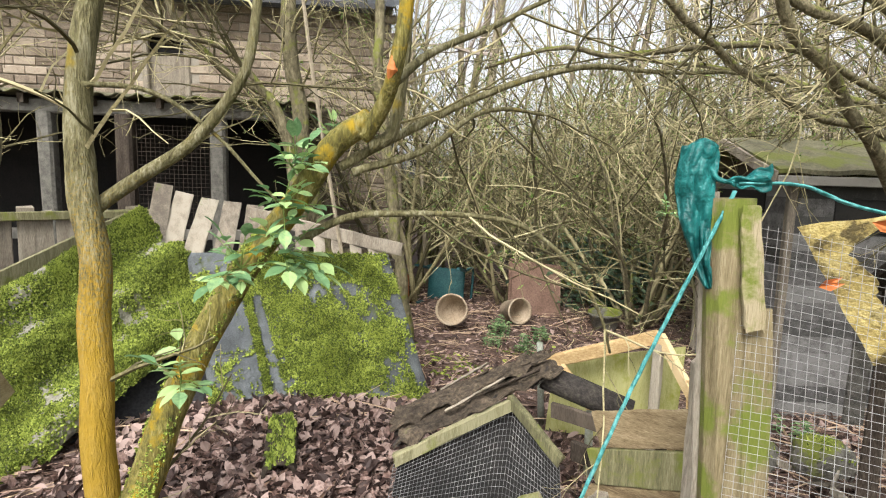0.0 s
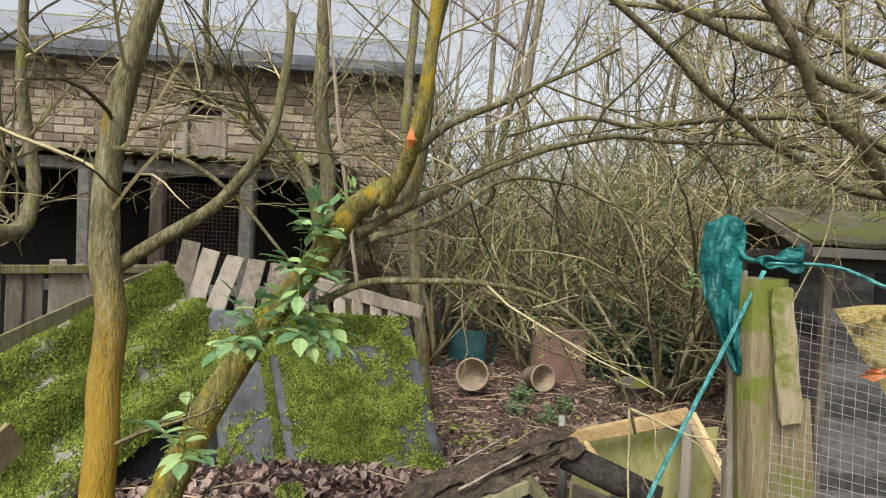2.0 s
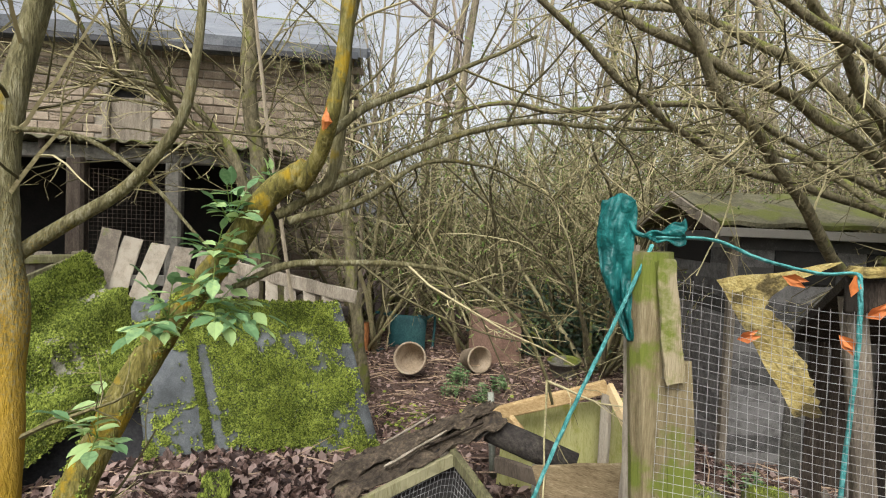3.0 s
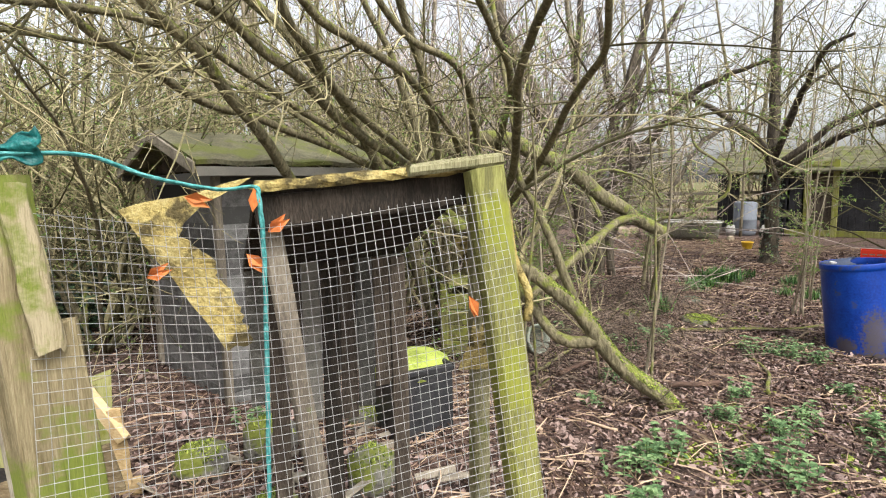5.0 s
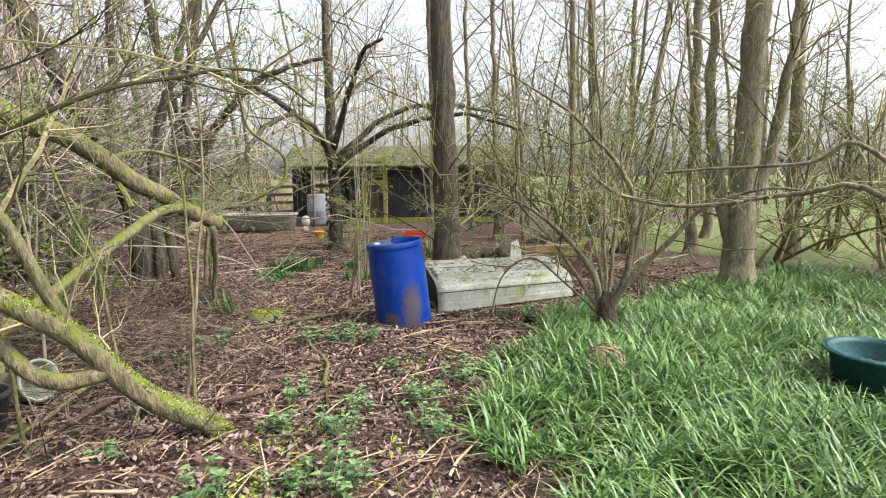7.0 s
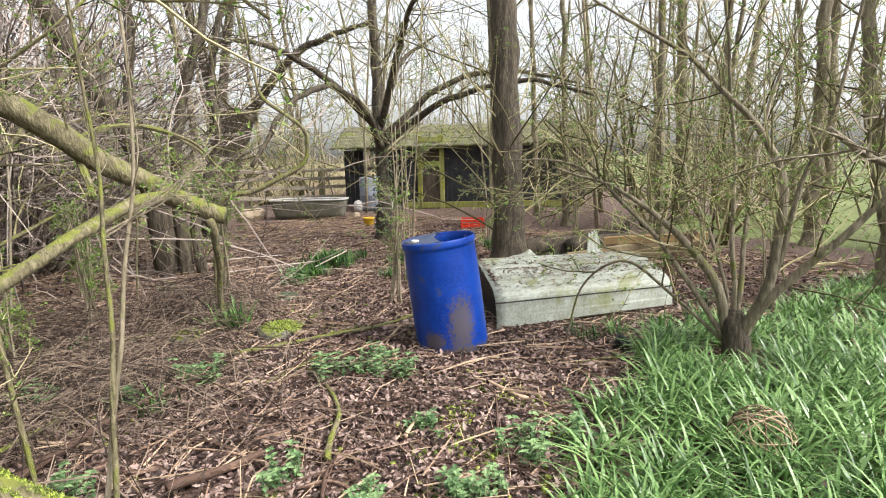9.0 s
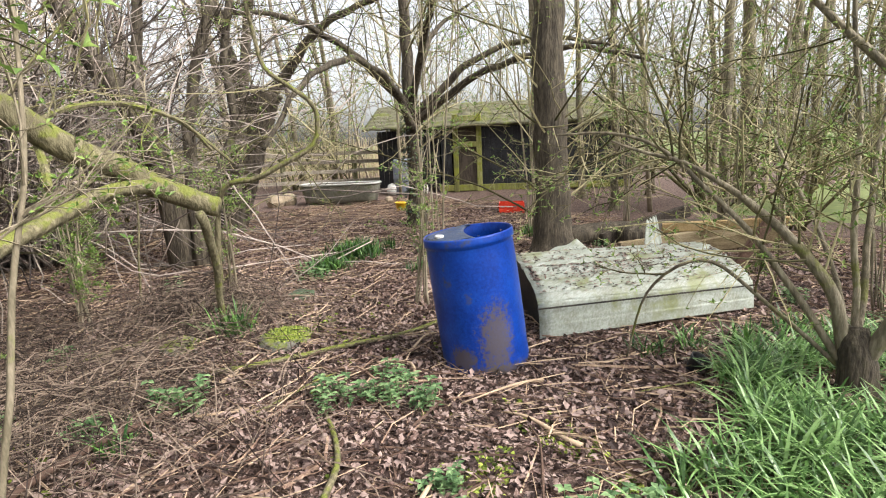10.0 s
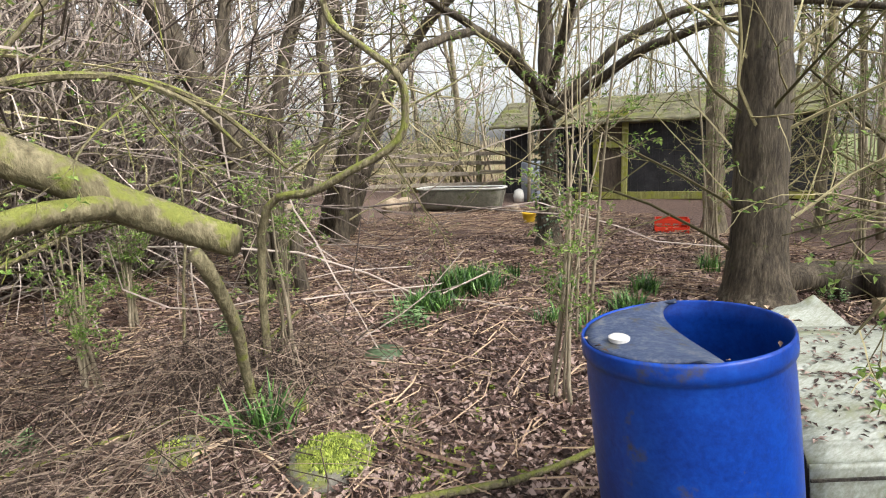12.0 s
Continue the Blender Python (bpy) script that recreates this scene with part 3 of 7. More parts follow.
for kk in (door0, door1):
    p = SA + sd * kk + sn * 0.03
    board(shed, "door_post", "wood_algae", p, p + Vector((0, 0, 1.95)), 0.13, 0.08, sd, 0.005, 4, "algae-green door post")
for z in (1.2, 1.85):
    board(shed, "rail", "wood_algae", SA + sd * door0 + sn * 0.05 + Vector((0, 0, z)), SA + sd * door1 + sn * 0.05 + Vector((0, 0, z)), 0.13, 0.04)
acc = Acc()
acc.plank(SA + sd * 0.75 - sn * 0.03, SA + sd * 0.75 - sn * 0.03 + Vector((0, 0, 1.6)), 0.55, 0.03, sd)
part("door", acc, "wood_dark", shed, "dark plank door")
tagged(shed, "low black tarred shed with a mossy tiled roof", "shed")

# ---- small gabled hen house behind the mesh ----
hen = thing("hen_house", "small weathered grey boarded shed with a mossy gable roof", "shed")
HC, HF = Vector((-1.60, 3.80, 0)), Vector((-0.75, -0.66, 0)).normalized()
HR = Vector((0, 0, 1)).cross(HF).normalized()


def hp(r, b, z):
    return HC + HR * r - HF * b + Vector((0, 0, z))


for k in range(14):
    z = 0.05 + k * 0.115
    board(hen, "board", "shed_grey", hp(-0.7, 0, z), hp(0.7, 0, z + 0.005), 0.118, 0.02, (0, 0, 1), 0.004, 3)
    for s in (-0.7, 0.7):
        board(hen, "board", "shed_grey", hp(s, 0, z), hp(s, 1.5, z), 0.118, 0.02, (0, 0, 1), 0.004, 3)
acc = Acc()
acc.v += [hp(-0.72, 0.01, 1.62), hp(0.72, 0.01, 1.62), hp(0, 0.01, 1.83), hp(-0.72, 0.05, 1.62), hp(0.72, 0.05, 1.62), hp(0, 0.05, 1.83)]
acc.f += [(0, 1, 2), (5, 4, 3), (0, 3, 4, 1), (1, 4, 5, 2), (2, 5, 3, 0)]
part("gable", acc, "wood_dark", hen, "dark gable panel")
for s in (-1, 1):
    acc = Acc()
    acc.grid(lambda u, v: hp(s * 0.84 * (1 - u), -0.18 + 1.9 * v, 1.64 + 0.25 * u + 0.008 * math.sin(v * 30)), 8, 16, 0.03)
    part("roof_slope", acc, "roof_moss", hen, "mossy felt roof slope")
    board(hen, "bargeboard", "wood_old", hp(s * 0.85, -0.20, 1.62), hp(0, -0.20, 1.88), 0.07, 0.02, (0, 0, 1), 0.004, 3)
    board(hen, "eave_board", "wood_shed", hp(s * 0.83, -0.18, 1.60), hp(s * 0.83, 1.7, 1.60), 0.06, 0.02, (0, 0, 1), 0.004, 5)
    board(hen, "corner_post", "wood_old", hp(s * 0.71, -0.02, 0.0), hp(s * 0.71, -0.02, 1.62), 0.06, 0.05, HR, 0.003, 4)
# flat near-black panels on the boards: the shade of openings put into colour
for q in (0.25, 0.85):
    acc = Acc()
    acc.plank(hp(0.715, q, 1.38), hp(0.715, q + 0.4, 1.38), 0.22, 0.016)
    part("hatch", acc, "dark", hen, "dark panel put in for the shade of an opening")
# shade of a slot in the gable end, put in as a dark strip
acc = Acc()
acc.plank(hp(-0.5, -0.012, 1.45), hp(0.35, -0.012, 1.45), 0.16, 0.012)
part("vent", acc, "dark", hen, "dark strip put in as shade under the gable")

# ---- things by the mesh gate ----
def rod(parent, name, mat, pts, r, sides=6, label="", taper=1.0):
    acc = Acc()
    n = len(pts)
    acc.tube(pts, [r * (1 + (taper - 1) * k / (n - 1)) for k in range(n)], sides)
    return part(name, acc, mat, parent, label, True)


def curve_pts(pts, n=24):
    """A smooth line (Catmull-Rom) through a few points."""
    p = [Vector(q) for q in pts]
    p = [p[0] * 2 - p[1]] + p + [p[-1] * 2 - p[-2]]
    out = []
    m = len(p) - 3
    for k in range(n + 1):
        t = k / n * m
        i = min(int(t), m - 1)
        f = t - i
        a, b, c, d = p[i:i + 4]
        out.append(0.5 * (2 * b + (c - a) * f + (2 * a - 5 * b + 4 * c - d) * f * f + (3 * b - a - 3 * c + d) * f ** 3))
    return out


GA, GB = Vector((-0.63, 0.79, 0)), Vector((0.36, 1.17, 0))
gd = (GB - GA).normalized()
gn = Vector((gd.y, -gd.x, 0))          # towards the walker
post_a = thing("gate_post", "split mossy timber gate post", "post")
acc = Acc()
acc.tube([(-0.60, 0.80, -0.1), (-0.61, 0.80, 0.4), (-0.635, 0.79, 0.9), (-0.66, 0.775, 1.3), (-0.665, 0.77, 1.52)], [0.072, 0.07, 0.066, 0.063, 0.058], 10)
part("round_post", acc, "post_tan", post_a, "green algae round post", False)
board(post_a, "split_post", "wood_old", (-0.665, 0.83, -0.1), (-0.735, 0.80, 1.53), 0.045, 0.05, gd, 0.006, 8, "grey split pale")
board(post_a, "offcut", "post_tan", (-0.57, 0.735, 1.18), (-0.605, 0.725, 1.50), 0.05, 0.02, gd, 0.010, 8)
board(post_a, "side_plank", "post_tan", (-0.50, 0.80, -0.08), (-0.575, 0.775, 1.22), 0.07, 0.03, gd, 0.006, 8, "pale brown side plank")
stub = thing("broken_post", "short broken weathered fence stake", "post")
board(stub, "stake", "wood_old", (-0.75, 0.97, -0.05), (-0.77, 0.975, 0.98), 0.08, 0.06, gd, 0.012, 8)

post_b = thing("mesh_post", "square post yellow-green with algae", "post")
board(post_b, "post", "wood_algae", (0.545, 1.24, -0.1), (0.345, 1.165, 1.53), 0.105, 0.075, gd, 0.004, 8)
board(post_b, "cap", "wood_green", (0.14, 1.105, 1.525), (0.39, 1.185, 1.555), 0.032, 0.05, (0, 0, 1), 0.004, 4)

mesh = thing("wire_mesh_panel", "sagging galvanised welded wire mesh panel", "wire mesh")


def mp(u, z):
    """A point of the mesh: u along the gate in 0..1; it sags at the top and bulges."""
    low = GA.lerp(GB + Vector((0.19, 0.07, 0)), u)
    top = GA.lerp(GB, u)
    q = z / 1.45
    p = low.lerp(top, q) + gn * (0.075 + 0.022 * math.sin(u * 6 + z * 3) + 0.012 * math.sin(z * 9 + u * 4))
    p.z = z + (0.03 * u - 0.05 * math.sin(u * math.pi) * q) + 0.008 * math.sin(u * 9 + z)
    return p


acc = Acc()
for k in range(64):
    z = 0.03 + k * 0.0224
    acc.tube([mp(u / 12, z) for u in range(13)], [0.00078] * 13, 3, False)
part("line_wire_set", acc, "wire", mesh, "", False, "stuff")
acc = Acc()
for k in range(47):
    u = k / 46
    acc.tube([mp(u, 0.02 + 1.43 * q / 10) for q in range(11)], [0.00078] * 11, 3, False)
part("stay_wire_set", acc, "wire", mesh, "", False, "stuff")

shelter = thing("run_shelter", "dark open shelter behind the mesh with a lichened roof board", "shelter")
ST0, ST1 = Vector((-0.25, 1.06, 1.47)), Vector((0.36, 1.2, 1.53))
back = -gn
board(shelter, "top_board", "lichen_yellow", ST0 + Vector((0, 0, 0.02)), ST1 + Vector((0, 0, 0.005)), 0.024, 0.05, (0, 0, 1), 0.012, 16, "yellow lichen top edge")
board(shelter, "fascia", "wood_dark", ST0 + back * 0.03 - Vector((0, 0, 0.05)), ST1 + back * 0.03 - Vector((0, 0, 0.05)), 0.09, 0.03, (0, 0, 1), 0.006, 8)
acc = Acc()
acc.grid(lambda u, v: ST0.lerp(ST1, v) + back * (0.02 + 0.75 * u) + Vector((0, 0, -0.02 - 0.30 * u)), 4, 4, 0.03)
part("roof", acc, "wood_dark", shelter, "dark board roof")
for k in range(9):
    p = ST0.lerp(ST1, (k + 0.5) / 9) + back * 0.72
    lowz = 0.62 + rnd.uniform(-0.1, 0.15) if k not in (1, 4, 8) else -0.05
    board(shelter, "board", "wood_shed" if k % 3 == 0 else "wood_dark", (p.x, p.y, lowz), (p.x, p.y, 1.2), 0.066, 0.02, gd, 0.005, 4)
for q, mt, bot in ((0.0, "wood_old", (-0.13, 1.42)), (0.98, "wood_green", (0.36, 1.55))):
    p = ST0.lerp(ST1, q)
    board(shelter, "leg", mt, (bot[0], bot[1], -0.05), (p.x, p.y + 0.10, 1.42), 0.06, 0.06, gd, 0.006, 6)
acc = Acc()
fa, fb, fc = Vector((-0.56, 1.00, 1.44)), Vector((-0.25, 1.10, 1.485)), Vector((-0.36, 1.10, 1.06))


def flapp(u, v):
    """u down the straight edge, v towards the rotted one."""
    e = fa.lerp(fc, u)
    w = max(0.035, 0.31 * max(0.0, 1 - u / 0.16) ** 0.6 if u < 0.12 else 0.10 + 0.035 * noise.noise((u * 6, 1, 0)) + 0.02 * noise.noise((u * 21, 4, 0)) - 0.035 * max(0, u - 0.75) * 4)
    return e + (fb - fa).normalized() * (w * v) + Vector((0, 0, 0.03 * v * (u < 0.12) + 0.004 * math.sin(u * 17 + v * 9))) + gn * (0.008 * math.sin(u * 8))


acc.grid(flapp, 40, 10, 0.014)
part("flap", acc, "lichen_yellow", shelter, "yellow lichened plywood flap")
rod(shelter, "edge_strip", "lichen_yellow", curve_pts([(0.385, 1.175, 1.53), (0.41, 1.18, 1.42), (0.43, 1.185, 1.28), (0.475, 1.19, 1.17), (0.47, 1.19, 1.09)], 14), 0.013, 6, "curled yellow edging strip")
acc = Acc()
acc.grid(lambda u, v: (0.27 + 0.13 * v + 0.06 * math.sin(u * 3), 1.33, 1.32 - 0.42 * u), 8, 5, 0.012)
part("ragged_board", acc, "lichen_yellow", shelter, "ragged mossy board end")

for p, d in (((-0.40, 1.0, 1.47), (1, 0.2, -0.5)), ((-0.5, 1.0, 1.28), (1, 0, 0.3)), ((-0.27, 1.02, 1.33), (0.6, 0, -0.8)), ((-0.22, 1.03, 1.38), (0.9, 0, 0.5)), ((0.27, 1.08, 1.2), (0.3, 0, -1)), ((-0.25, 1.02, 1.43), (0.2, 0, 1))):
    acc = Acc()
    for k in range(2):
        acc.leaf(Vector(p) + gn * 0.05, Vector(d) + Vector((0, 0, 0.35 * k)), gn, 0.062, 0.026, 0.4)
    part("dead_leaf", acc, "leaf_orange", None, "curled orange dead leaf caught in the mesh", False, "", "leaf", "leaves in the mesh")

rope = thing("rope", "turquoise polypropylene rope tied to the gate post", "rope")


def twisted(name, pts, parent):
    cp = curve_pts(pts, 60)
    acc = Acc()
    for s in range(3):
        line = []
        for k, p in enumerate(cp):
            a = k * 0.75 + s * 2.094
            line.append(p + Vector((math.cos(a), math.sin(a), 0.4 * math.cos(a + 1))) * 0.0030)
        acc.tube(line, [0.0037] * len(line), 5)
    part(name, acc, "rope", parent, "", True)


twisted("strand", [(-0.65, 0.735, 1.54), (-0.72, 0.66, 1.30), (-0.80, 0.55, 1.0), (-0.885, 0.42, 0.62), (-0.97, 0.29, 0.24), (-1.02, 0.22, 0.02)], rope)
twisted("strand", [(-0.64, 0.74, 1.56), (-0.52, 0.82, 1.56), (-0.42, 0.88, 1.515), (-0.30, 0.95, 1.485), (-0.23, 0.98, 1.49), (-0.215, 0.975, 1.46), (-0.21, 0.97, 1.3), (-0.22, 0.97, 1.0), (-0.235, 0.97, 0.6), (-0.24, 0.97, 0.2)], rope)
acc = Acc()
acc.grid(lambda u, v: Vector((-0.675 + 0.10 * u, 0.735 + 0.035 * u - 0.010 * math.sin(v * 9 + u * 4), 1.562 + (v - 0.45) * (0.008 + 0.062 * u) + 0.012 * u + 0.006 * math.sin(u * 13 + v * 6))), 14, 10, 0.004)
part("knot_rag", acc, "bag", rope, "knotted turquoise rag", True)
bag = Acc()


def bagp(u, v):
    """u from the hanging tip up, v across; a limp folded cloth of plastic."""
    a = (v - 0.5) * 2
    w = 0.006 + 0.045 * min(1, u / 0.66) ** 0.8 - 0.005 * max(0, u - 0.85) / 0.15 + 0.006 * noise.noise((u * 5, a, 3))
    c = Vector((-0.700, 0.745, 1.27)).lerp(Vector((-0.752, 0.735, 1.67)), u) - gd * 0.022 * math.sin(u * math.pi)
    fold = 0.030 * noise.noise((a * 1.3 + u * 1.2, u * 3.2, 2)) + 0.016 * noise.noise((a * 3 - u * 2, u * 7, 6)) + 0.006 * noise.noise((a * 8, u * 18, 9))
    return c + gd * a * w + gn * (0.02 + fold + 0.016 * (1 - a * a)) + Vector((0, 0, 0.010 * math.sin(a * 3 + 1) * u))


bag.grid(bagp, 40, 26, 0.003)
bag_thing = thing("plastic_bag", "torn teal plastic bag caught on the post top", "bag")
part("body", bag, "bag", bag_thing, "crumpled bag body", True)
rod(bag_thing, "twisted_neck", "bag", curve_pts([(-0.715, 0.735, 1.60), (-0.70, 0.73, 1.575), (-0.68, 0.735, 1.565), (-0.655, 0.74, 1.565)], 12), 0.008, 8, "twisted neck of the bag", 0.8)

# ---- fallen roof, sheets and boards below the barn ----
slab = thing("roof_slab", "moss-grown corrugated cement roof sheet lying tilted", "roof sheet")
SO, SU, SV = Vector((-3.50, -0.55, 0.12)), Vector((-0.38, 1.20, 0.64)), Vector((-0.62, -0.10, 0.56))
snn = SU.cross(SV).normalized()
if snn.z < 0:
    snn = -snn


def slabp(u, v, lift=0.0):
    """u along the three broad rolls, v across them, from the low edge up; the far end is broken off askew."""
    q = -0.15 + 1.24 * v
    p = -0.18 + (1.16 - 0.19 * max(0.0, q)) * u + 0.025 * noise.noise((v * 9, u * 3, 4))
    wave = 0.066 * math.cos(q * 2 * math.pi * 1.9)
    return SO + SU * p + SV * q + snn * (wave + 0.02 * math.sin(p * 5 + q * 3) + 0.012 * noise.noise((u * 7, v * 7, 2)) + lift)


acc = Acc()
acc.grid(lambda u, v: slabp(u, v), 30, 60, 0.02)
part("sheet", acc, "asbestos", slab, "lichened cement sheet", True)


def moss_cover(fn, n, size, keep, seed, nrm):
    """Moss cushions on a sheet: many small lumps where keep(u, v) lets them grow."""
    r = random.Random(seed)
    acc = Acc()
    t1 = nrm.orthogonal().normalized()
    t2 = nrm.cross(t1)
    for _ in range(n):
        u, v = r.random(), r.random()
        q = noise.noise((u * 4.0 + seed, v * 4.0, 0.5)) + 0.5 * noise.noise((u * 13 + seed, v * 13, 2.5))
        if q + keep(u, v) < r.gauss(0, 0.17):
            continue
        p = fn(u, v)
        thick = 0.5 + 0.9 * max(0.0, min(1.0, q + keep(u, v)))
        for _k in range(3):
            s = size * r.uniform(0.35, 0.8)
            c = p + t1 * r.gauss(0, size * 0.7) + t2 * r.gauss(0, size * 0.7)
            a0 = r.uniform(0, 6)
            b = len(acc.v)
            for i in range(4):
                a = a0 + i * 1.571
                acc.v.append(c + t1 * (math.cos(a) * s) + t2 * (math.sin(a) * s) - nrm * size * 0.25)
            acc.v.append(c + nrm * size * thick * r.uniform(0.7, 1.6) + t1 * r.gauss(0, s * 0.8) + t2 * r.gauss(0, s * 0.8))
            acc.f += [(b, b + 1, b + 4), (b + 1, b + 2, b + 4), (b + 2, b + 3, b + 4), (b + 3, b, b + 4)]
    return acc


part("moss_cover", moss_cover(slabp, 42000, 0.011, lambda u, v: 0.36 + 0.12 * math.cos((-0.15 + 1.24 * v) * 2 * math.pi * 1.9) + 0.25 * (u - 0.5) + 0.4 * noise.noise((u * 25, v * 25, 1)), 3, snn), "moss", slab, "thick bright green moss", False, "stuff")
for a, b, mt in (((-3.9, -1.5, 0.42), (-4.75, 0.25, 1.12), "wood_green"), ((-3.1, -1.15, 0.05), (-3.62, -0.62, 0.45), "wood_ply")):
    ob = thing("loose_board", "pale weathered board leaning against the fallen roof" if mt == "wood_green" else "split brown board end lying among leaves", "board")
    board(ob, "board", mt, a, b, 0.2, 0.025, (0, 0, 1), 0.006, 6)

flat = thing("felt_sheet", "dark felted board sheet patched with moss", "roof sheet")
TL, TR, BR, BL = Vector((-4.10, 0.45, 0.98)), Vector((-3.10, 1.46, 1.02)), Vector((-2.74, 1.60, -0.02)), Vector((-3.42, 0.36, -0.02))
fnn = (TR - TL).cross(BL - TL).normalized()
if fnn.dot(Vector((3.2, -1.8, 1.0))) < 0:
    fnn = -fnn


def flatp(u, v):
    return TL.lerp(BL, u).lerp(TR.lerp(BR, u), v) + fnn * (0.012 * math.sin(u * 4 + v * 5))


acc = Acc()
acc.grid(lambda u, v: flatp(u, v) - fnn * 0.012, 20, 24, 0.008)
part("sheet", acc, "felt", flat, "blue-grey mineral felt", True)
part("moss_cover", moss_cover(flatp, 34000, 0.009, lambda u, v: -0.30 + 0.85 * (v > 0.33) * (1 - 0.35 * u) - 0.5 * (v > 0.95) + 0.6 * noise.noise((u * 22, v * 22, 1)) + 1.2 * (abs(v - 0.26) < 0.018), 8, fnn), "moss", flat, "patchy green moss", False, "stuff")
# black sheet added to make the gap below the slab read as shade
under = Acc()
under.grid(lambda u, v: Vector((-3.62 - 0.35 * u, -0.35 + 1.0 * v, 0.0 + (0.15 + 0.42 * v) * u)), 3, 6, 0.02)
part("board_under_slab", under, "black", None, "black sheet put in as shade in the gap under the fallen roof", False, "", "sheet")

fan = thing("fallen_boards", "fan of grey weathered roof boards slipped off their frame", "boards")
for k, (a, b) in enumerate((((-4.32, 0.28, 0.86), (-4.70, 0.50, 1.43)), ((-4.25, 0.36, 0.84), (-4.66, 0.64, 1.37)), ((-4.20, 0.48, 0.80), (-4.62, 0.82, 1.32)), ((-4.12, 0.68, 0.80), (-4.55, 0.98, 1.30)), ((-4.05, 0.84, 0.80), (-4.48, 1.14, 1.27)), ((-3.98, 1.0, 0.80), (-4.40, 1.30, 1.22)))):
    board(fan, "board", "wood_old", a, b, 0.135, 0.022, (0.2, 1, 0.1), 0.008, 6)
board(fan, "edge_board", "wood_old", (-4.42, 1.05, 1.22), (-3.42, 1.85, 0.98), 0.10, 0.03, (0, 0, 1), 0.012, 10, "broken edge board")
board(fan, "batten", "wood_dark", (-4.25, 0.4, 0.8), (-3.4, 1.75, 0.88), 0.07, 0.04, (0, 0, 1), 0.008, 8)
for k in range(7):
    y = 1.15 + 0.1 * k
    board(fan, "shingle", "wood_old", (-4.34 + 0.11 * k, y, 1.2 - 0.03 * k), (-4.15 + 0.11 * k, y - 0.1, 0.98 - 0.02 * k), 0.09, 0.015, (0, 1, 0), 0.012, 4)
for p in ((-4.3, 0.3), (-3.5, 1.75), (-4.5, 1.0)):
    board(fan, "leg", "wood_dark", (p[0], p[1], -0.05), (p[0], p[1], 0.9), 0.08, 0.08, (0, 1, 0), 0.006, 4)

pen = thing("pen_gate", "old white-painted post with wire netting pen side", "pen")
board(pen, "post", "pvc", (-4.55, -1.22, -0.05), (-4.55, -1.25, 1.42), 0.09, 0.07, (0, 1, 0), 0.006, 5, "flaking white post")
board(pen, "post", "wood_old", (-4.5, -1.9, -0.05), (-4.5, -1.9, 1.42), 0.09, 0.07, (0, 1, 0), 0.006, 5)
board(pen, "rail", "wood_green", (-4.45, -2.6, 1.2), (-4.5, -1.1, 1.62), 0.09, 0.06, (0, 0, 1), 0.006, 5, "mossy sloping rail")
acc = Acc()
for k in range(28):
    acc.tube([(-4.52, -2.5, 0.1 + k * 0.05), (-4.52, -1.25, 0.1 + k * 0.05)], [0.002] * 2, 3)
for k in range(26):
    acc.tube([(-4.52, -2.5 + k * 0.05, 0.1), (-4.52, -2.5 + k * 0.05, 1.45)], [0.002] * 2, 3)
part("netting", acc, "wire", pen)
coop = thing("coop_roof", "grey tiled coop roof beside the lean-to", "roof")
acc = Acc()
acc.grid(lambda u, v: (-5.0 - 1.2 * u, -4.2 + 3.0 * v, 1.75 + 0.5 * u + 0.02 * math.sin(v * 60)), 8, 80, 0.03)
part("tiles", acc, "rust", coop, "", True)
for p in ((-5.0, -4.1), (-5.0, -1.3), (-6.1, -4.1), (-6.1, -1.3)):
    board(coop, "leg", "wood_dark", (p[0], p[1], -0.05), (p[0], p[1], 1.75 if p[0] > -5.5 else 2.2), 0.08, 0.08, (0, 1, 0), 0.004, 3)

drain = thing("drain_pipe", "short moss-topped clay drain pipe among leaves", "pipe")
ax = Vector((0.75, -0.42, -0.12)).normalized()
turn = ax.to_track_quat("Z", "Y").to_matrix()
acc = Acc()
acc.spin((-2.62, 0.42, 0.23), [(0.075, 0.0), (0.078, 0.1), (0.078, 0.38), (0.062, 0.38), (0.060, 0.1), (0.0, 0.09)], 18, 0.02, turn)
part("pipe", acc, "wood_dark", drain, "dark clay pipe", True)
part("moss_cover", moss_cover(lambda u, v: Vector((-2.62, 0.42, 0.23)) + ax * (0.38 * u) + turn @ Vector((0, 0.075, 0)) * 0 + Vector((0.42, 0.75, 0)).normalized() * ((v - 0.5) * 0.1) + Vector((0, 0, 0.068)), 320, 0.016, lambda u, v: 0.4, 5, Vector((0, 0, 1))), "moss", drain, "bright moss cap", False, "stuff")

# collapsed hutch
hutch = thing("collapsed_hutch", "collapsed rabbit hutch with torn felt and black mesh", "hutch")
RA0, RA1, RB0, RB1 = Vector((-1.83, 0.53, 0.40)), Vector((-1.50, 1.22, 0.67)), Vector((-2.12, 0.77, 0.40)), Vector((-1.82, 1.47, 0.60))


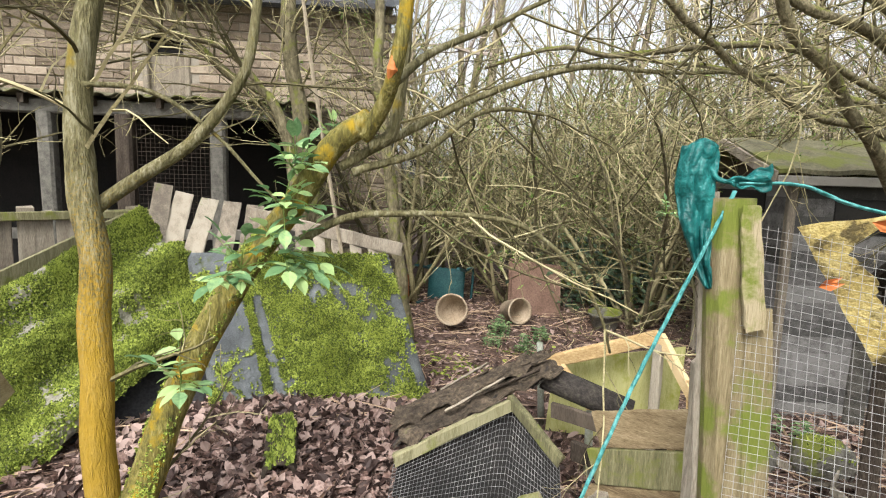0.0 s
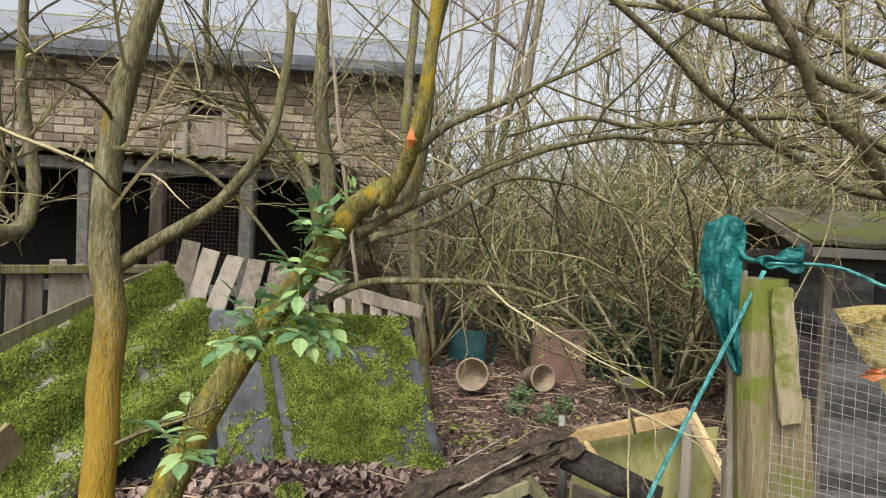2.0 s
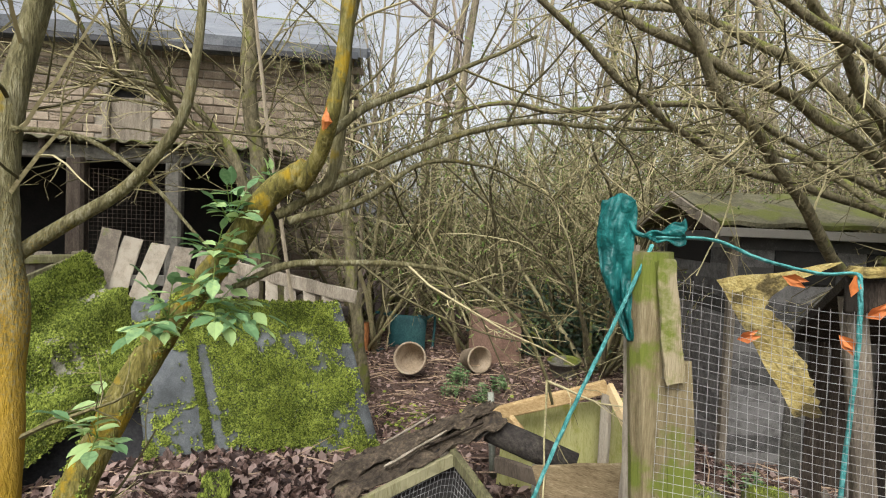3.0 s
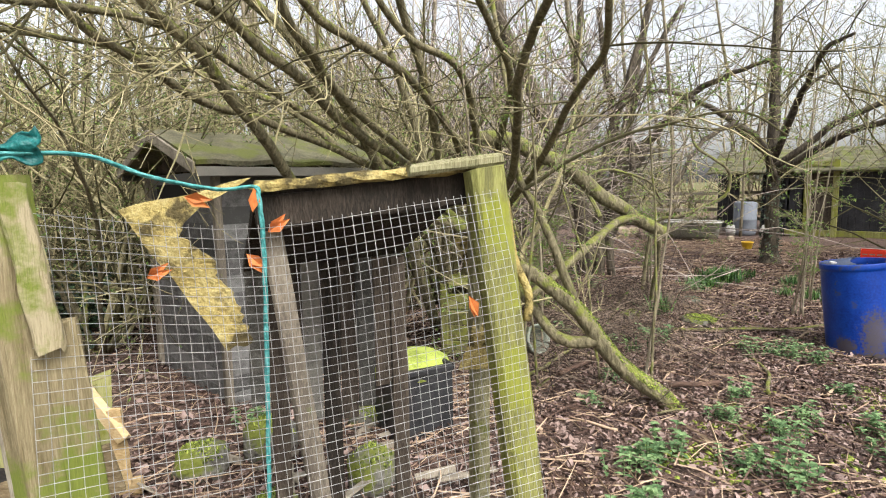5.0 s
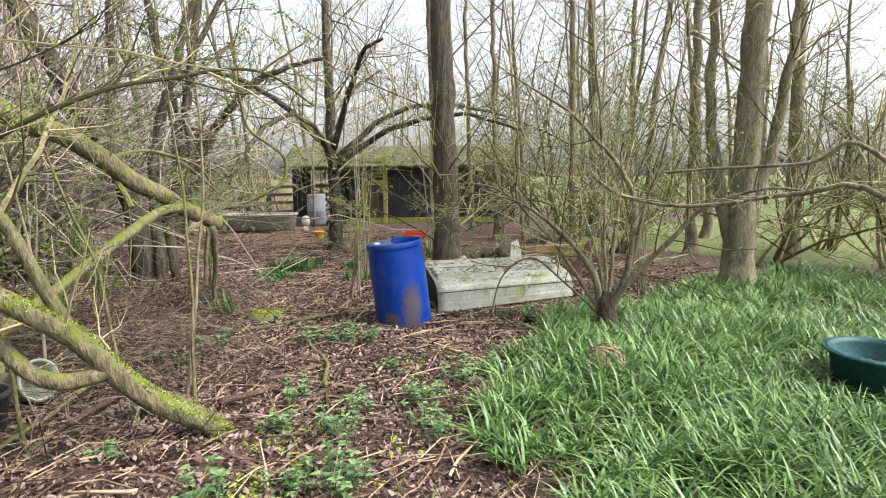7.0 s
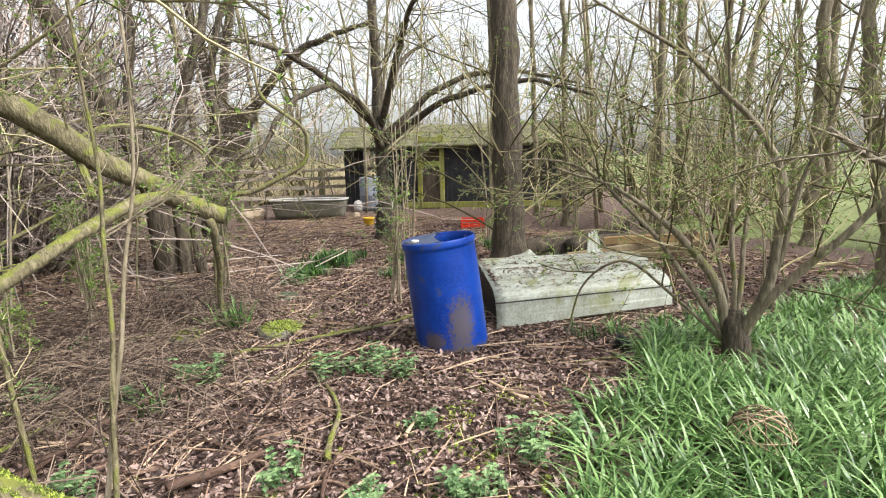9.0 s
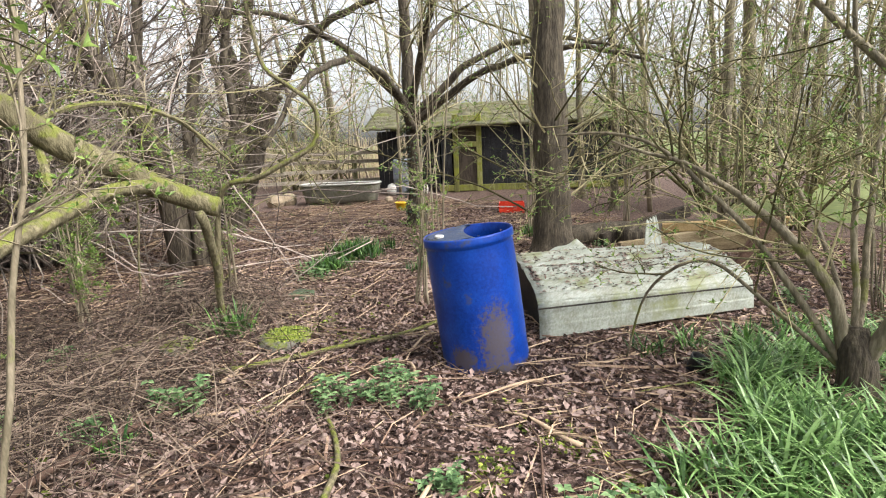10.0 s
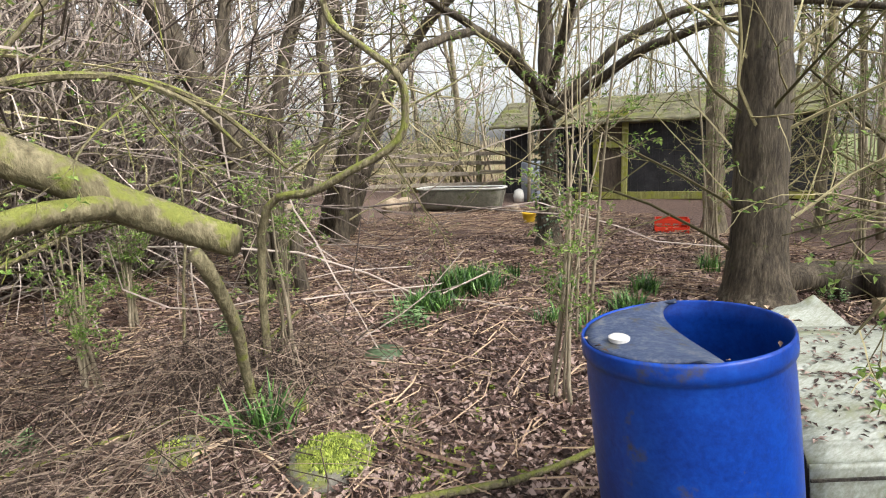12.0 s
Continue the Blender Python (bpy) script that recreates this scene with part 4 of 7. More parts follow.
def torn(u, v, wide, seed, lift):
    """A rotten roof covering: u up the slope of the ridge, v from front to back, both edges ragged."""
    rag = 0.16 * noise.noise((u * 5, seed, 0)) + 0.08 * noise.noise((u * 17, seed, 3))
    q = (v - 0.5) * (1 + rag) * wide + 0.5
    p = u + 0.10 * noise.noise((v * 6, seed, 8)) * (1 if u > 0.5 else 0.6)
    c = RA0.lerp(RA1, p).lerp(RB0.lerp(RB1, p), q)
    return c + Vector((0, 0, lift + 0.05 * math.sin(min(1, max(0, q)) * 3.1) + 0.022 * noise.noise((u * 9, v * 7, seed)) + 0.012 * noise.noise((u * 26, v * 20, seed)) + 0.05 * max(0, abs(v - 0.5) - 0.38) * noise.noise((u * 12, seed, 5)) * 6))


for k, (wide, lift, mt) in enumerate(((1.0, 0.0, "rotten_roof"), (0.55, 0.022, "rotten_roof"), (0.8, -0.03, "felt_black"))):
    acc = Acc()
    acc.grid(lambda u, v: torn(u, v, wide, 3.7 + 2.3 * k, lift), 46, 26, 0.008)
    part("torn_roof", acc, mt, hutch, "torn layer of rotten roofing felt")
for k in range(7):
    p, q = rnd.uniform(0.02, 0.6), rnd.uniform(0.05, 0.95)
    a = RA0.lerp(RA1, p).lerp(RB0.lerp(RB1, p), q) + Vector((0, 0, 0.045))
    b = RA0.lerp(RA1, p + 0.35).lerp(RB0.lerp(RB1, p + 0.35), q + rnd.uniform(-0.2, 0.2)) + Vector((0, 0, rnd.uniform(0.04, 0.08)))
    board(hutch, "splinter", ("rotten_roof", "wood_dark", "wood_old")[k % 3], a, b, rnd.uniform(0.015, 0.04), 0.008, (0.6, -0.4, 0.6), 0.008, 10, "rotten splinter of roof lath")
acc = Acc()
acc.spin((-1.60, 1.26, 0.62), [(0.06, 0), (0.062, 0.2), (0.06, 0.42), (0.05, 0.42), (0.05, 0.0)], 14, 0.05, Vector((0.75, 0.35, -0.22)).normalized().to_track_quat("Z", "Y").to_matrix())
part("felt_roll", acc, "felt_black", hutch, "curled roll of black felt", True)
for a, b, w, t, mt in (((-1.83, 0.53, 0.35), (-1.59, 1.03, 0.55), 0.055, 0.03, "wood_green"), ((-1.62, 1.02, 0.57), (-1.30, 0.98, 0.41), 0.055, 0.03, "wood_green"),
                       ((-1.90, 0.42, 0.02), (-1.90, 0.42, 0.34), 0.05, 0.05, "wood_old"), ((-1.08, 0.98, 0.0), (-1.12, 0.98, 0.34), 0.07, 0.06, "wood_old"),
                       ((-1.56, 1.06, 0.0), (-1.56, 1.06, 0.55), 0.05, 0.05, "wood_dark"), ((-1.33, 0.82, 0.30), (-1.12, 0.88, -0.02), 0.10, 0.03, "wood_green"), ((-1.5, 1.2, 0.5), (-1.0, 1.28, 0.5), 0.07, 0.02, "wood_dark"), ((-1.35, 1.15, 0.38), (-0.98, 1.2, 0.36), 0.09, 0.02, "wood_dark")):
    board(hutch, "frame_board", mt, a, b, w, t, (0, 0, 1), 0.008, 5)
acc = Acc()
hm = (Vector((-1.86, 0.50, 0.02)), Vector((-1.24, 0.95, 0.02)), Vector((-1.60, 1.02, 0.53)))


def hmesh(u, v):
    return hm[0].lerp(hm[1], u).lerp(Vector((-1.83, 0.53, 0.33)).lerp(hm[2], min(1, u * 1.6)) if u < 0.62 else hm[2].lerp(Vector((-1.30, 0.98, 0.38)), (u - 0.62) / 0.38), v)


for k in range(22):
    acc.tube([hmesh(u / 14, k / 21) for u in range(15)], [0.0011] * 15, 3, False)
for k in range(48):
    acc.tube([hmesh(k / 47, v / 5) for v in range(6)], [0.0011] * 6, 3, False)
part("netting", acc, "wire_dark", hutch, "wire netting")
# near-black sheet behind the netting paints the shade in the hutch
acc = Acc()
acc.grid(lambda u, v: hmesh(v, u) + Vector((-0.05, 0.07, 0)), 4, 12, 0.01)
part("lining", acc, "dark", hutch, "dark sheet put in for the shade of the hollow")
acc = Acc()
acc.grid(lambda u, v: Vector((-1.74, 0.38, 0.0)).lerp(Vector((-1.30, 0.66, 0.0)), v) + Vector((-0.05 * u, 0.05 * u, 0.22 * u)), 2, 2, 0.005)
part("glass_pane", acc, "glass", None, "grubby sheet of glass leaning on the hutch", False, "", "glass")
planks = thing("plank_panel", "brown plank panel of a hutch door", "panel")
for k in range(4):
    z = 0.10 + k * 0.165
    board(planks, "plank", "wood_green" if k in (0, 2) else "wood_ply", (-1.24 + 0.01 * k, 1.10, z - 0.05), (-0.74, 1.20 + 0.012 * (k % 2), z + 0.085), 0.152, 0.02, (0, 0, 1), 0.006, 8)
board(planks, "upright", "wood_old", (-0.85, 1.2, 0.0), (-0.86, 1.2, 0.72), 0.06, 0.03, gd, 0.005, 4)
frame_w = thing("timber_frame", "pale broken timber frame of a small roof", "frame")
for a, b, w in (((-2.15, 1.52, 0.40), (-1.40, 2.05, 0.72), 0.075), ((-1.40, 2.05, 0.72), (-1.13, 1.95, 0.42), 0.06), ((-1.80, 1.70, 0.50), (-1.42, 1.62, 0.30), 0.07), ((-1.18, 1.98, 0.55), (-1.16, 1.98, 0.20), 0.06), ((-1.9, 1.95, 0.05), (-1.2, 2.2, 0.08), 0.08)):
    board(frame_w, "timber", "wood_new", a, b, w, 0.035, (0, 0, 1), 0.006, 5)
for p in ((-2.13, 1.54, 0.40), (-1.40, 2.04, 0.68), (-1.44, 1.62, 0.30)):
    board(frame_w, "leg", "wood_old", (p[0], p[1], -0.03), p, 0.05, 0.05, (1, 0, 0), 0.004, 3)
acc = Acc()
acc.grid(lambda u, v: Vector((-1.95 + 0.6 * v, 1.80 + 0.42 * v, 0.05 + 0.42 * u + 0.16 * v * u)) + Vector((0.0, 0.06 * u, 0)), 4, 4, 0.015)
part("panel", acc, "wood_algae", frame_w, "green algae panel")
for a, b in (((-1.47, 1.50, 0.0), (-1.47, 1.48, 0.42)), ((-2.05, 1.9, 0.0), (-2.08, 1.88, 0.55))):
    one("white_stake", "pvc", Acc.tube, [a, b], [0.022, 0.02], 8, label="short pale plastic stake", category="stake", smooth=True)

# chair, pots, sheet and block further back
chair = thing("plastic_chair", "dark teal plastic garden chair lying on its side", "chair")
CC = Vector((-4.85, 3.55, 0.02))
turn_c = Matrix.Rotation(radians(28), 3, "Z") @ Matrix.Rotation(radians(-100), 3, "X")


def cp_(x, y, z):
    return CC + turn_c @ Vector((x, y, z)) + Vector((0, 0, 0.24))


acc = Acc()
acc.grid(lambda u, v: cp_(-0.24 + 0.48 * v, -0.22 + 0.44 * u, 0.42 - 0.02 * math.sin(u * 3)), 6, 6, 0.02)
part("seat", acc, "teal", chair, "", True)
for k in range(6):
    x = -0.2 + 0.08 * k
    board(chair, "back_slat", "teal", cp_(x, 0.22, 0.42), cp_(x * 1.05, 0.34, 0.86), 0.05, 0.014, turn_c @ Vector((1, 0, 0)), 0.001, 4)
rod(chair, "back_rim", "teal", curve_pts([cp_(-0.25, 0.22, 0.44), cp_(-0.26, 0.33, 0.84), cp_(0, 0.36, 0.93), cp_(0.26, 0.33, 0.84), cp_(0.25, 0.22, 0.44)], 20), 0.02, 8)
for x in (-0.24, 0.24):
    for y in (-0.2, 0.22):
        board(chair, "leg", "teal", cp_(x, y, 0.42), cp_(x * 1.12, y * 1.12, 0.0), 0.05, 0.03, turn_c @ Vector((1, 0, 0)), 0.001, 3)
    rod(chair, "arm", "teal", curve_pts([cp_(x * 1.1, -0.22, 0.4), cp_(x * 1.15, -0.22, 0.64), cp_(x * 1.15, 0.1, 0.66), cp_(x * 1.1, 0.3, 0.66)], 14), 0.018, 8)
ob = thing("brick_block", "orange-brown clay block standing on end", "block")
board(ob, "block", "orange_block", (-5.15, 3.30, -0.02), (-5.17, 3.30, 0.36), 0.14, 0.14, (0.7, 0.7, 0), 0.004, 3)
rs = thing("rusty_sheet", "brown rusted metal sheet standing among brambles", "sheet")
acc = Acc()
acc.grid(lambda u, v: Vector((-4.1, 4.05, 0)).lerp(Vector((-3.62, 4.38, 0)), v) + Vector((-0.10 * u, 0.1 * u, 0.62 * u - 0.05 * v)) + Vector((0.01 * math.sin(v * 9), 0, 0)), 6, 10, 0.004)
part("sheet", acc, "rust", rs)
board(rs, "edge", "rust", (-4.1, 4.05, 0.0), (-4.2, 4.15, 0.62), 0.04, 0.03, (1, 0, 0), 0.002, 3)


def pot(c, r, h, tilt, mat, label, name="plant_pot", lying=None):
    t = Euler(tilt).to_matrix()
    acc = Acc()
    acc.spin(c, [(0.0, 0.004), (r * 0.72, 0), (r * 0.74, 0.01), (r * 0.95, h * 0.84), (r, h * 0.85), (r * 1.03, h), (r * 0.92, h), (r * 0.88, h * 0.83), (r * 0.68, 0.02), (0.0, 0.02)], 24, 0.015, t, False)
    return part(name, acc, mat, None, label, True, "", "pot")


pot((-4.05, 3.12, 0.16), 0.16, 0.26, (radians(70), radians(25), 0.4), "terracotta", "broken pale clay pot lying on its side")
pot((-3.86, 3.72, 0.13), 0.14, 0.26, (radians(80), 0.2, radians(70)), "terracotta", "mossy clay pot lying on its side")
pot((-3.0, 4.3, 0.02), 0.17, 0.18, (0.1, 0.0, 0), "stone", "squat grey stone pot")

# ---- beyond the gate ----
box = thing("green_crate", "algae-green slatted wooden compost box", "box")
b0, b1, b2 = Vector((0.36, 4.26, 0)), Vector((0.76, 4.14, 0)), Vector((1.00, 4.62, 0))
for k in range(4):
    z = 0.08 + k * 0.138
    board(box, "slat", "wood_algae", b1 + Vector((0, 0, z)), b2 + Vector((0, 0, z)), 0.13, 0.025, (0.1, -0.1, 1), 0.004, 4)
    board(box, "slat", "wood_algae", b0 + Vector((0, 0, z)), b1 + Vector((0, 0, z)), 0.13, 0.025, (0, 0, 1), 0.004, 4)
for p in (b0, b1, b2):
    board(box, "corner_post", "wood_algae", p + Vector((0, 0, -0.03)), p + Vector((0.0, 0, 0.64)), 0.06, 0.06, (1, 0, 0), 0.004, 4)
board(box, "lid", "wood_algae", b0 + Vector((0, 0.3, 0.63)), b2 + Vector((-0.25, 0.0, 0.63)), 0.6, 0.025, (1, -0.4, 0), 0.004, 4)
pot((0.86, 3.86, 0.0), 0.135, 0.25, (0, 0, 0), "black", "black plastic flower bucket on the ground", "bucket")
pot((1.02, 4.28, 0.12), 0.125, 0.24, (radians(75), 0, radians(35)), "pot_grey", "pale green plastic pot lying on its side")
crate = thing("black_crate", "black plastic crate heaped with mossy cuttings", "crate")
for a, b in (((0.0, 2.62, 0.2), (0.33, 2.78, 0.2)), ((0.33, 2.78, 0.2), (0.16, 3.15, 0.2)), ((0.0, 2.62, 0.2), (-0.17, 2.98, 0.2))):
    board(crate, "side", "black", a, b, 0.42, 0.02, (0, 0, 1), 0.002, 3)
    board(crate, "rim", "black", Vector(a) + Vector((0, 0, 0.215)), Vector(b) + Vector((0, 0, 0.215)), 0.04, 0.045, (0, 0, 1), 0.002, 3)
acc = Acc()
acc.spin((0.1, 2.9, 0.36), [(0.24, 0), (0.22, 0.06), (0.14, 0.11), (0.02, 0.12)], 14, 0.1)
part("cuttings", acc, "moss", crate, "mossy green heap", True)

# blue barrel
barrel = thing("blue_barrel", "blue plastic drum with mud stains and a cut lid", "barrel")
BC = Vector((3.90, 3.98, -0.01))
R, Hh = 0.252, 0.80
lean_m = Matrix.Rotation(radians(6.5), 3, Vector((-0.62, -0.78, 0)))
acc = Acc()
acc.spin(BC, [(R * 0.9, 0.0), (R * 0.97, 0.012), (R, 0.05), (R * 1.0, 0.2), (R * 1.006, 0.38), (R * 1.004, 0.55), (R * 0.995, 0.68), (R * 0.985, 0.735), (R * 0.99, 0.745), (R * 1.018, 0.75), (R * 1.022, 0.765), (R * 1.018, 0.79), (R * 1.005, 0.80), (R * 0.985, 0.795), (R * 0.975, 0.74), (R * 0.96, 0.4), (R * 0.96, 0.02)], 72, 0.0, lean_m, False)
part("drum", acc, "blue", barrel, "royal blue plastic", True)
acc = Acc()
acc.grid(lambda u, v: BC + lean_m @ Vector(((u - 0.5) * 2 * R * 0.95 * math.cos((v - 0.5) * 3.1), R * 0.95 * math.sin((v - 0.5) * 3.1), 0.60)), 10, 16)
part("water", acc, "water", barrel, "dark rain water", True)
acc = Acc()
for k in range(34):
    a = rnd.uniform(0, 6.28)
    q = rnd.uniform(0.985, 1.01) if k < 16 else rnd.uniform(0.2, 0.9)
    acc.leaf(BC + lean_m @ Vector((math.cos(a) * R * q, math.sin(a) * R * q, 0.803 if k < 16 else 0.603)), (rnd.uniform(-1, 1), rnd.uniform(-1, 1), 0.2), (0, 0, 1), rnd.uniform(0.012, 0.03), rnd.uniform(0.008, 0.018))
part("crumb_mass", acc, "twig_dead", barrel, "bits of leaf on rim and water", False, "stuff")
la = radians(140)


def lidp(u, v):
    """A part of the lid: the chord side is cut in a wavy line."""
    a = -math.pi / 2 + math.pi * v
    e = Vector((math.cos(a), math.sin(a), 0)) * R * 0.97
    c = Vector((-0.02 + 0.06 * math.sin(v * 5 + 0.4), math.sin(a) * R * 0.97, 0))
    p = c.lerp(e, u)
    p.z = 0.795 + 0.012 * math.sin(u * 3) - 0.02 * (1 - u) * math.sin(v * 3)
    return BC + lean_m @ (Matrix.Rotation(la, 3, "Z") @ p)


acc = Acc()
acc.grid(lidp, 10, 30, 0.006)
part("lid", acc, "blue_dirt", barrel, "grimy half lid, cut open", True)
acc = Acc()
acc.spin(lidp(0.72, 0.62) + Vector((0, 0, 0.0)), [(0.026, 0), (0.027, 0.01), (0.02, 0.014), (0.0, 0.014)], 16)
part("bung", acc, "enamel", barrel, "pale screw bung")
# grey white corrugated sheets
sheets = thing("bent_sheet", "bent grimy white corrugated plastic sheet on the ground", "sheet")
PA, PB = Vector((4.36, 4.02, 0.0)), Vector((5.96, 3.50, 0.0))
pdv = (PB - PA).normalized()
pnv = Vector((-pdv.y, pdv.x, 0))


def sheetp(u, v):
    """u over the arch, v along."""
    prof = ((0.0, 0.0), (0.01, 0.12), (0.03, 0.22), (0.10, 0.29), (0.32, 0.37), (0.62, 0.40), (0.92, 0.33))
    t = u * (len(prof) - 1)
    i = min(int(t), len(prof) - 2)
    f = t - i
    d = prof[i][0] + (prof[i + 1][0] - prof[i][0]) * f
    z = prof[i][1] + (prof[i + 1][1] - prof[i][1]) * f
    rib = 0.010 * max(0.0, math.cos(u * 2 * math.pi * 9)) ** 6 + 0.022 * (u > 0.70) - 0.012 * (0.335 < u < 0.36)
    return PA.lerp(PB, v) + pnv * d + pdv * (0.10 * d) + Vector((0, 0, z * (1.05 - 0.16 * v) + rib + 0.004))


acc = Acc()
acc.grid(sheetp, 78, 16, 0.004)
part("sheet", acc, "pvc", sheets, "", True)
# black sheet fills the arch end; its colour also stands for the opening's shade
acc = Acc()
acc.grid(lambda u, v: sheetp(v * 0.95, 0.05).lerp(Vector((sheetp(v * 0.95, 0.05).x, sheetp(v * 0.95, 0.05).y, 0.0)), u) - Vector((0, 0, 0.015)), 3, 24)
part("inner_sheet", acc, "black", sheets, "black plastic sheet that also puts in the shade of the open end")
acc = Acc()
acc.grid(lambda u, v: PA.lerp(PB, -0.01 + 1.02 * v) - pnv * 0.006 + Vector((0, 0, 0.212 + 0.010 * u - 0.03 * v)), 2, 12, 0.006)
part("seam", acc, "felt_black", sheets, "dark overlapping seam")
for i, (a, b, c, d) in enumerate((((5.0, 5.02, 0.02), (6.02, 4.78, 0.02), (5.95, 5.2, 0.30), (5.1, 5.3, 0.12)), ((6.18, 4.62, 0.0), (6.48, 4.55, 0.0), (6.50, 4.72, 0.52), (6.36, 4.72, 0.48)))):
    ob = thing("loose_sheet", "piece of grey white sheet leaning behind the bent one", "sheet", "loose sheets")
    acc = Acc()
    acc.grid(lambda u, v: Vector(a).lerp(Vector(d), u).lerp(Vector(b).lerp(Vector(c), u), v) + Vector((0, 0, 0.012 * math.sin(v * 20))), 8, 20, 0.004)
    part("sheet", acc, "pvc", ob, "", True)
part("fallen_leaves_on_sheet", (lambda a: [a.leaf(sheetp(min(0.97, max(0.4, rnd.gauss(0.66, 0.05) if rnd.random() < 0.55 else rnd.uniform(0.42, 0.96))), max(0.03, min(0.97, rnd.gauss(0.45, 0.32)))) + Vector((0, 0, 0.010)), (rnd.uniform(-1, 1), rnd.uniform(-1, 1), 0.1), (0, 0, 1), rnd.uniform(0.014, 0.04), 0.014) for _ in range(1500)] and a)(Acc()), "leaf_dead", None, "dead leaves lying on the white sheet", False, "stuff", "leaves")

# junk timber behind
for a, b, w, mt in (((6.5, 5.0, 0.05), (7.6, 4.1, 0.28), 0.14, "wood_ply"), ((6.7, 5.3, 0.1), (8.2, 4.6, 0.22), 0.12, "wood_ply"), ((7.0, 4.2, 0.02), (7.2, 4.0, 0.5), 0.1, "rust"), ((6.9, 5.7, 0.1), (8.4, 5.6, 0.3), 0.16, "wood_dark"), ((7.3, 5.2, 0.25), (8.0, 4.2, 0.34), 0.1, "wood_new")):
    ob = thing("scrap_timber", "broken brown timber in a heap of scrap", "timber", "scrap heap")
    board(ob, "timber", mt, a, b, w, 0.06, (0, 0, 1), 0.01, 5)
for c, r in (((7.6, 5.4, 0.12), 0.14), ((8.1, 5.0, 0.1), 0.12), ((7.2, 5.9, 0.1), 0.13)):
    one("log", "bark_dark", Acc.tube, curve_pts([(c[0] - 0.5, c[1] + 0.2, c[2]), (c[0], c[1], c[2] + 0.04), (c[0] + 0.6, c[1] - 0.25, c[2])], 8), [r, r * 1.05, r, r * 0.97, r * 0.95, r * 0.95, r * 0.93, r * 0.9, r * 0.9], 10, label="dark rotting log in the scrap heap", category="log", group="scrap heap", smooth=True)

# bath
bath = thing("bathtub", "old cast iron bathtub used as a trough, rim up", "bathtub")
TA, TB = Vector((6.25, 13.95, 0)), Vector((7.62, 12.75, 0))
td = (TB - TA).normalized()
tn = Vector((-td.y, td.x, 0))
tl = (TB - TA).length


def tubp(u, v, inset=0.0, zoff=0.0):
    """u from rim to floor, v round the tub."""
    a = v * 2 * math.pi
    sx = abs(math.cos(a)) ** 0.35 * (1 if math.cos(a) > 0 else -1)
    sy = abs(math.sin(a)) ** 0.5 * (1 if math.sin(a) > 0 else -1)
    k = 1 - 0.22 * u ** 1.5
    return TA.lerp(TB, 0.5) + td * (sx * (tl / 2 - inset) * (1 - 0.10 * u)) + tn * (sy * (0.34 - inset) * k) + Vector((0, 0, 0.43 - 0.39 * u + zoff))


acc = Acc()
acc.grid(lambda u, v: tubp(u, v), 6, 48, 0.015)
part("side", acc, "bath_side", bath, "grimy cream side", True)
acc = Acc()
acc.grid(lambda u, v: tubp(0.0, v, -0.025 + 0.06 * u, 0.01), 2, 48, 0.03)
part("rim", acc, "enamel", bath, "white rolled rim", True)
acc = Acc()
acc.grid(lambda u, v: TA.lerp(TB, 0.05 + 0.9 * v) + tn * (-0.28 + 0.56 * u) + Vector((0, 0, 0.26)), 2, 4)
part("water", acc, "water", bath)
for q in (0.12, 0.88):
    for s in (-0.18, 0.18):
        p = TA.lerp(TB, q) + tn * s
        board(bath, "foot", "bath_side", p, p + Vector((0, 0, 0.06)), 0.07, 0.06, (1, 0, 0), 0.002, 1)
for c, r in (((5.6, 14.0), 0.22), ((5.95, 14.15), 0.2), ((7.75, 12.55), 0.1), ((3.7, 15.3), 0.18)):
    acc = Acc()
    acc.spin((c[0], c[1], 0), [(r * 0.8, 0.0), (r, r * 0.5), (r * 0.8, r * 1.1), (r * 0.3, r * 1.35), (0.01, r * 1.36)], 11, 0.12)
    part("stone", acc, "terracotta", None, "pale rounded stone beside the bathtub", False, "", "stone", "stones")

# red crate, yellow tub, grey drum, bin, ball, small pots
rc = thing("red_crate", "bright red plastic crate on the ground", "crate")
ra_, rb_ = Vector((8.02, 8.93, 0)), Vector((8.34, 8.66, 0))
rd = (rb_ - ra_).normalized()
rn = Vector((-rd.y, rd.x, 0))
for a, b in ((ra_, rb_), (ra_ + rn * 0.26, rb_ + rn * 0.26), (ra_, ra_ + rn * 0.26), (rb_, rb_ + rn * 0.26)):
    for z, w in ((0.05, 0.07), (0.17, 0.06)):
        board(rc, "side_rail", "red", a + Vector((0, 0, z)), b + Vector((0, 0, z)), w, 0.012, (0, 0, 1), 0.0005, 1)
    for q in (0.0, 0.25, 0.5, 0.75, 1.0):
        board(rc, "slat", "red", a.lerp(b, q), a.lerp(b, q) + Vector((0, 0, 0.2)), 0.022, 0.012, (b - a), 0.0005, 1)
board(rc, "floor", "red", ra_ + rn * 0.13 + Vector((0, 0, 0.012)), rb_ + rn * 0.13 + Vector((0, 0, 0.012)), 0.25, 0.01, rn, 0.0005, 1)
pot((7.15, 10.9, 0.0), 0.12, 0.17, (0, 0, 0), "yellow", "small yellow plastic tub by a tree", "tub")
pot((-0.6, 6.3, 0.0), 0.17, 0.22, (0, 0, 0), "yellow", "yellow plastic tub under the shrubs", "tub")
drum = Acc()
drum.spin((8.95, 13.95, 0), [(0.26, 0), (0.28, 0.1), (0.28, 0.4), (0.29, 0.42), (0.28, 0.44), (0.28, 0.85), (0.25, 0.9), (0.0, 0.9)], 24)
part("grey_drum", drum, "grey_pvc", None, "grey-blue plastic drum beside the shed", True, "", "barrel")
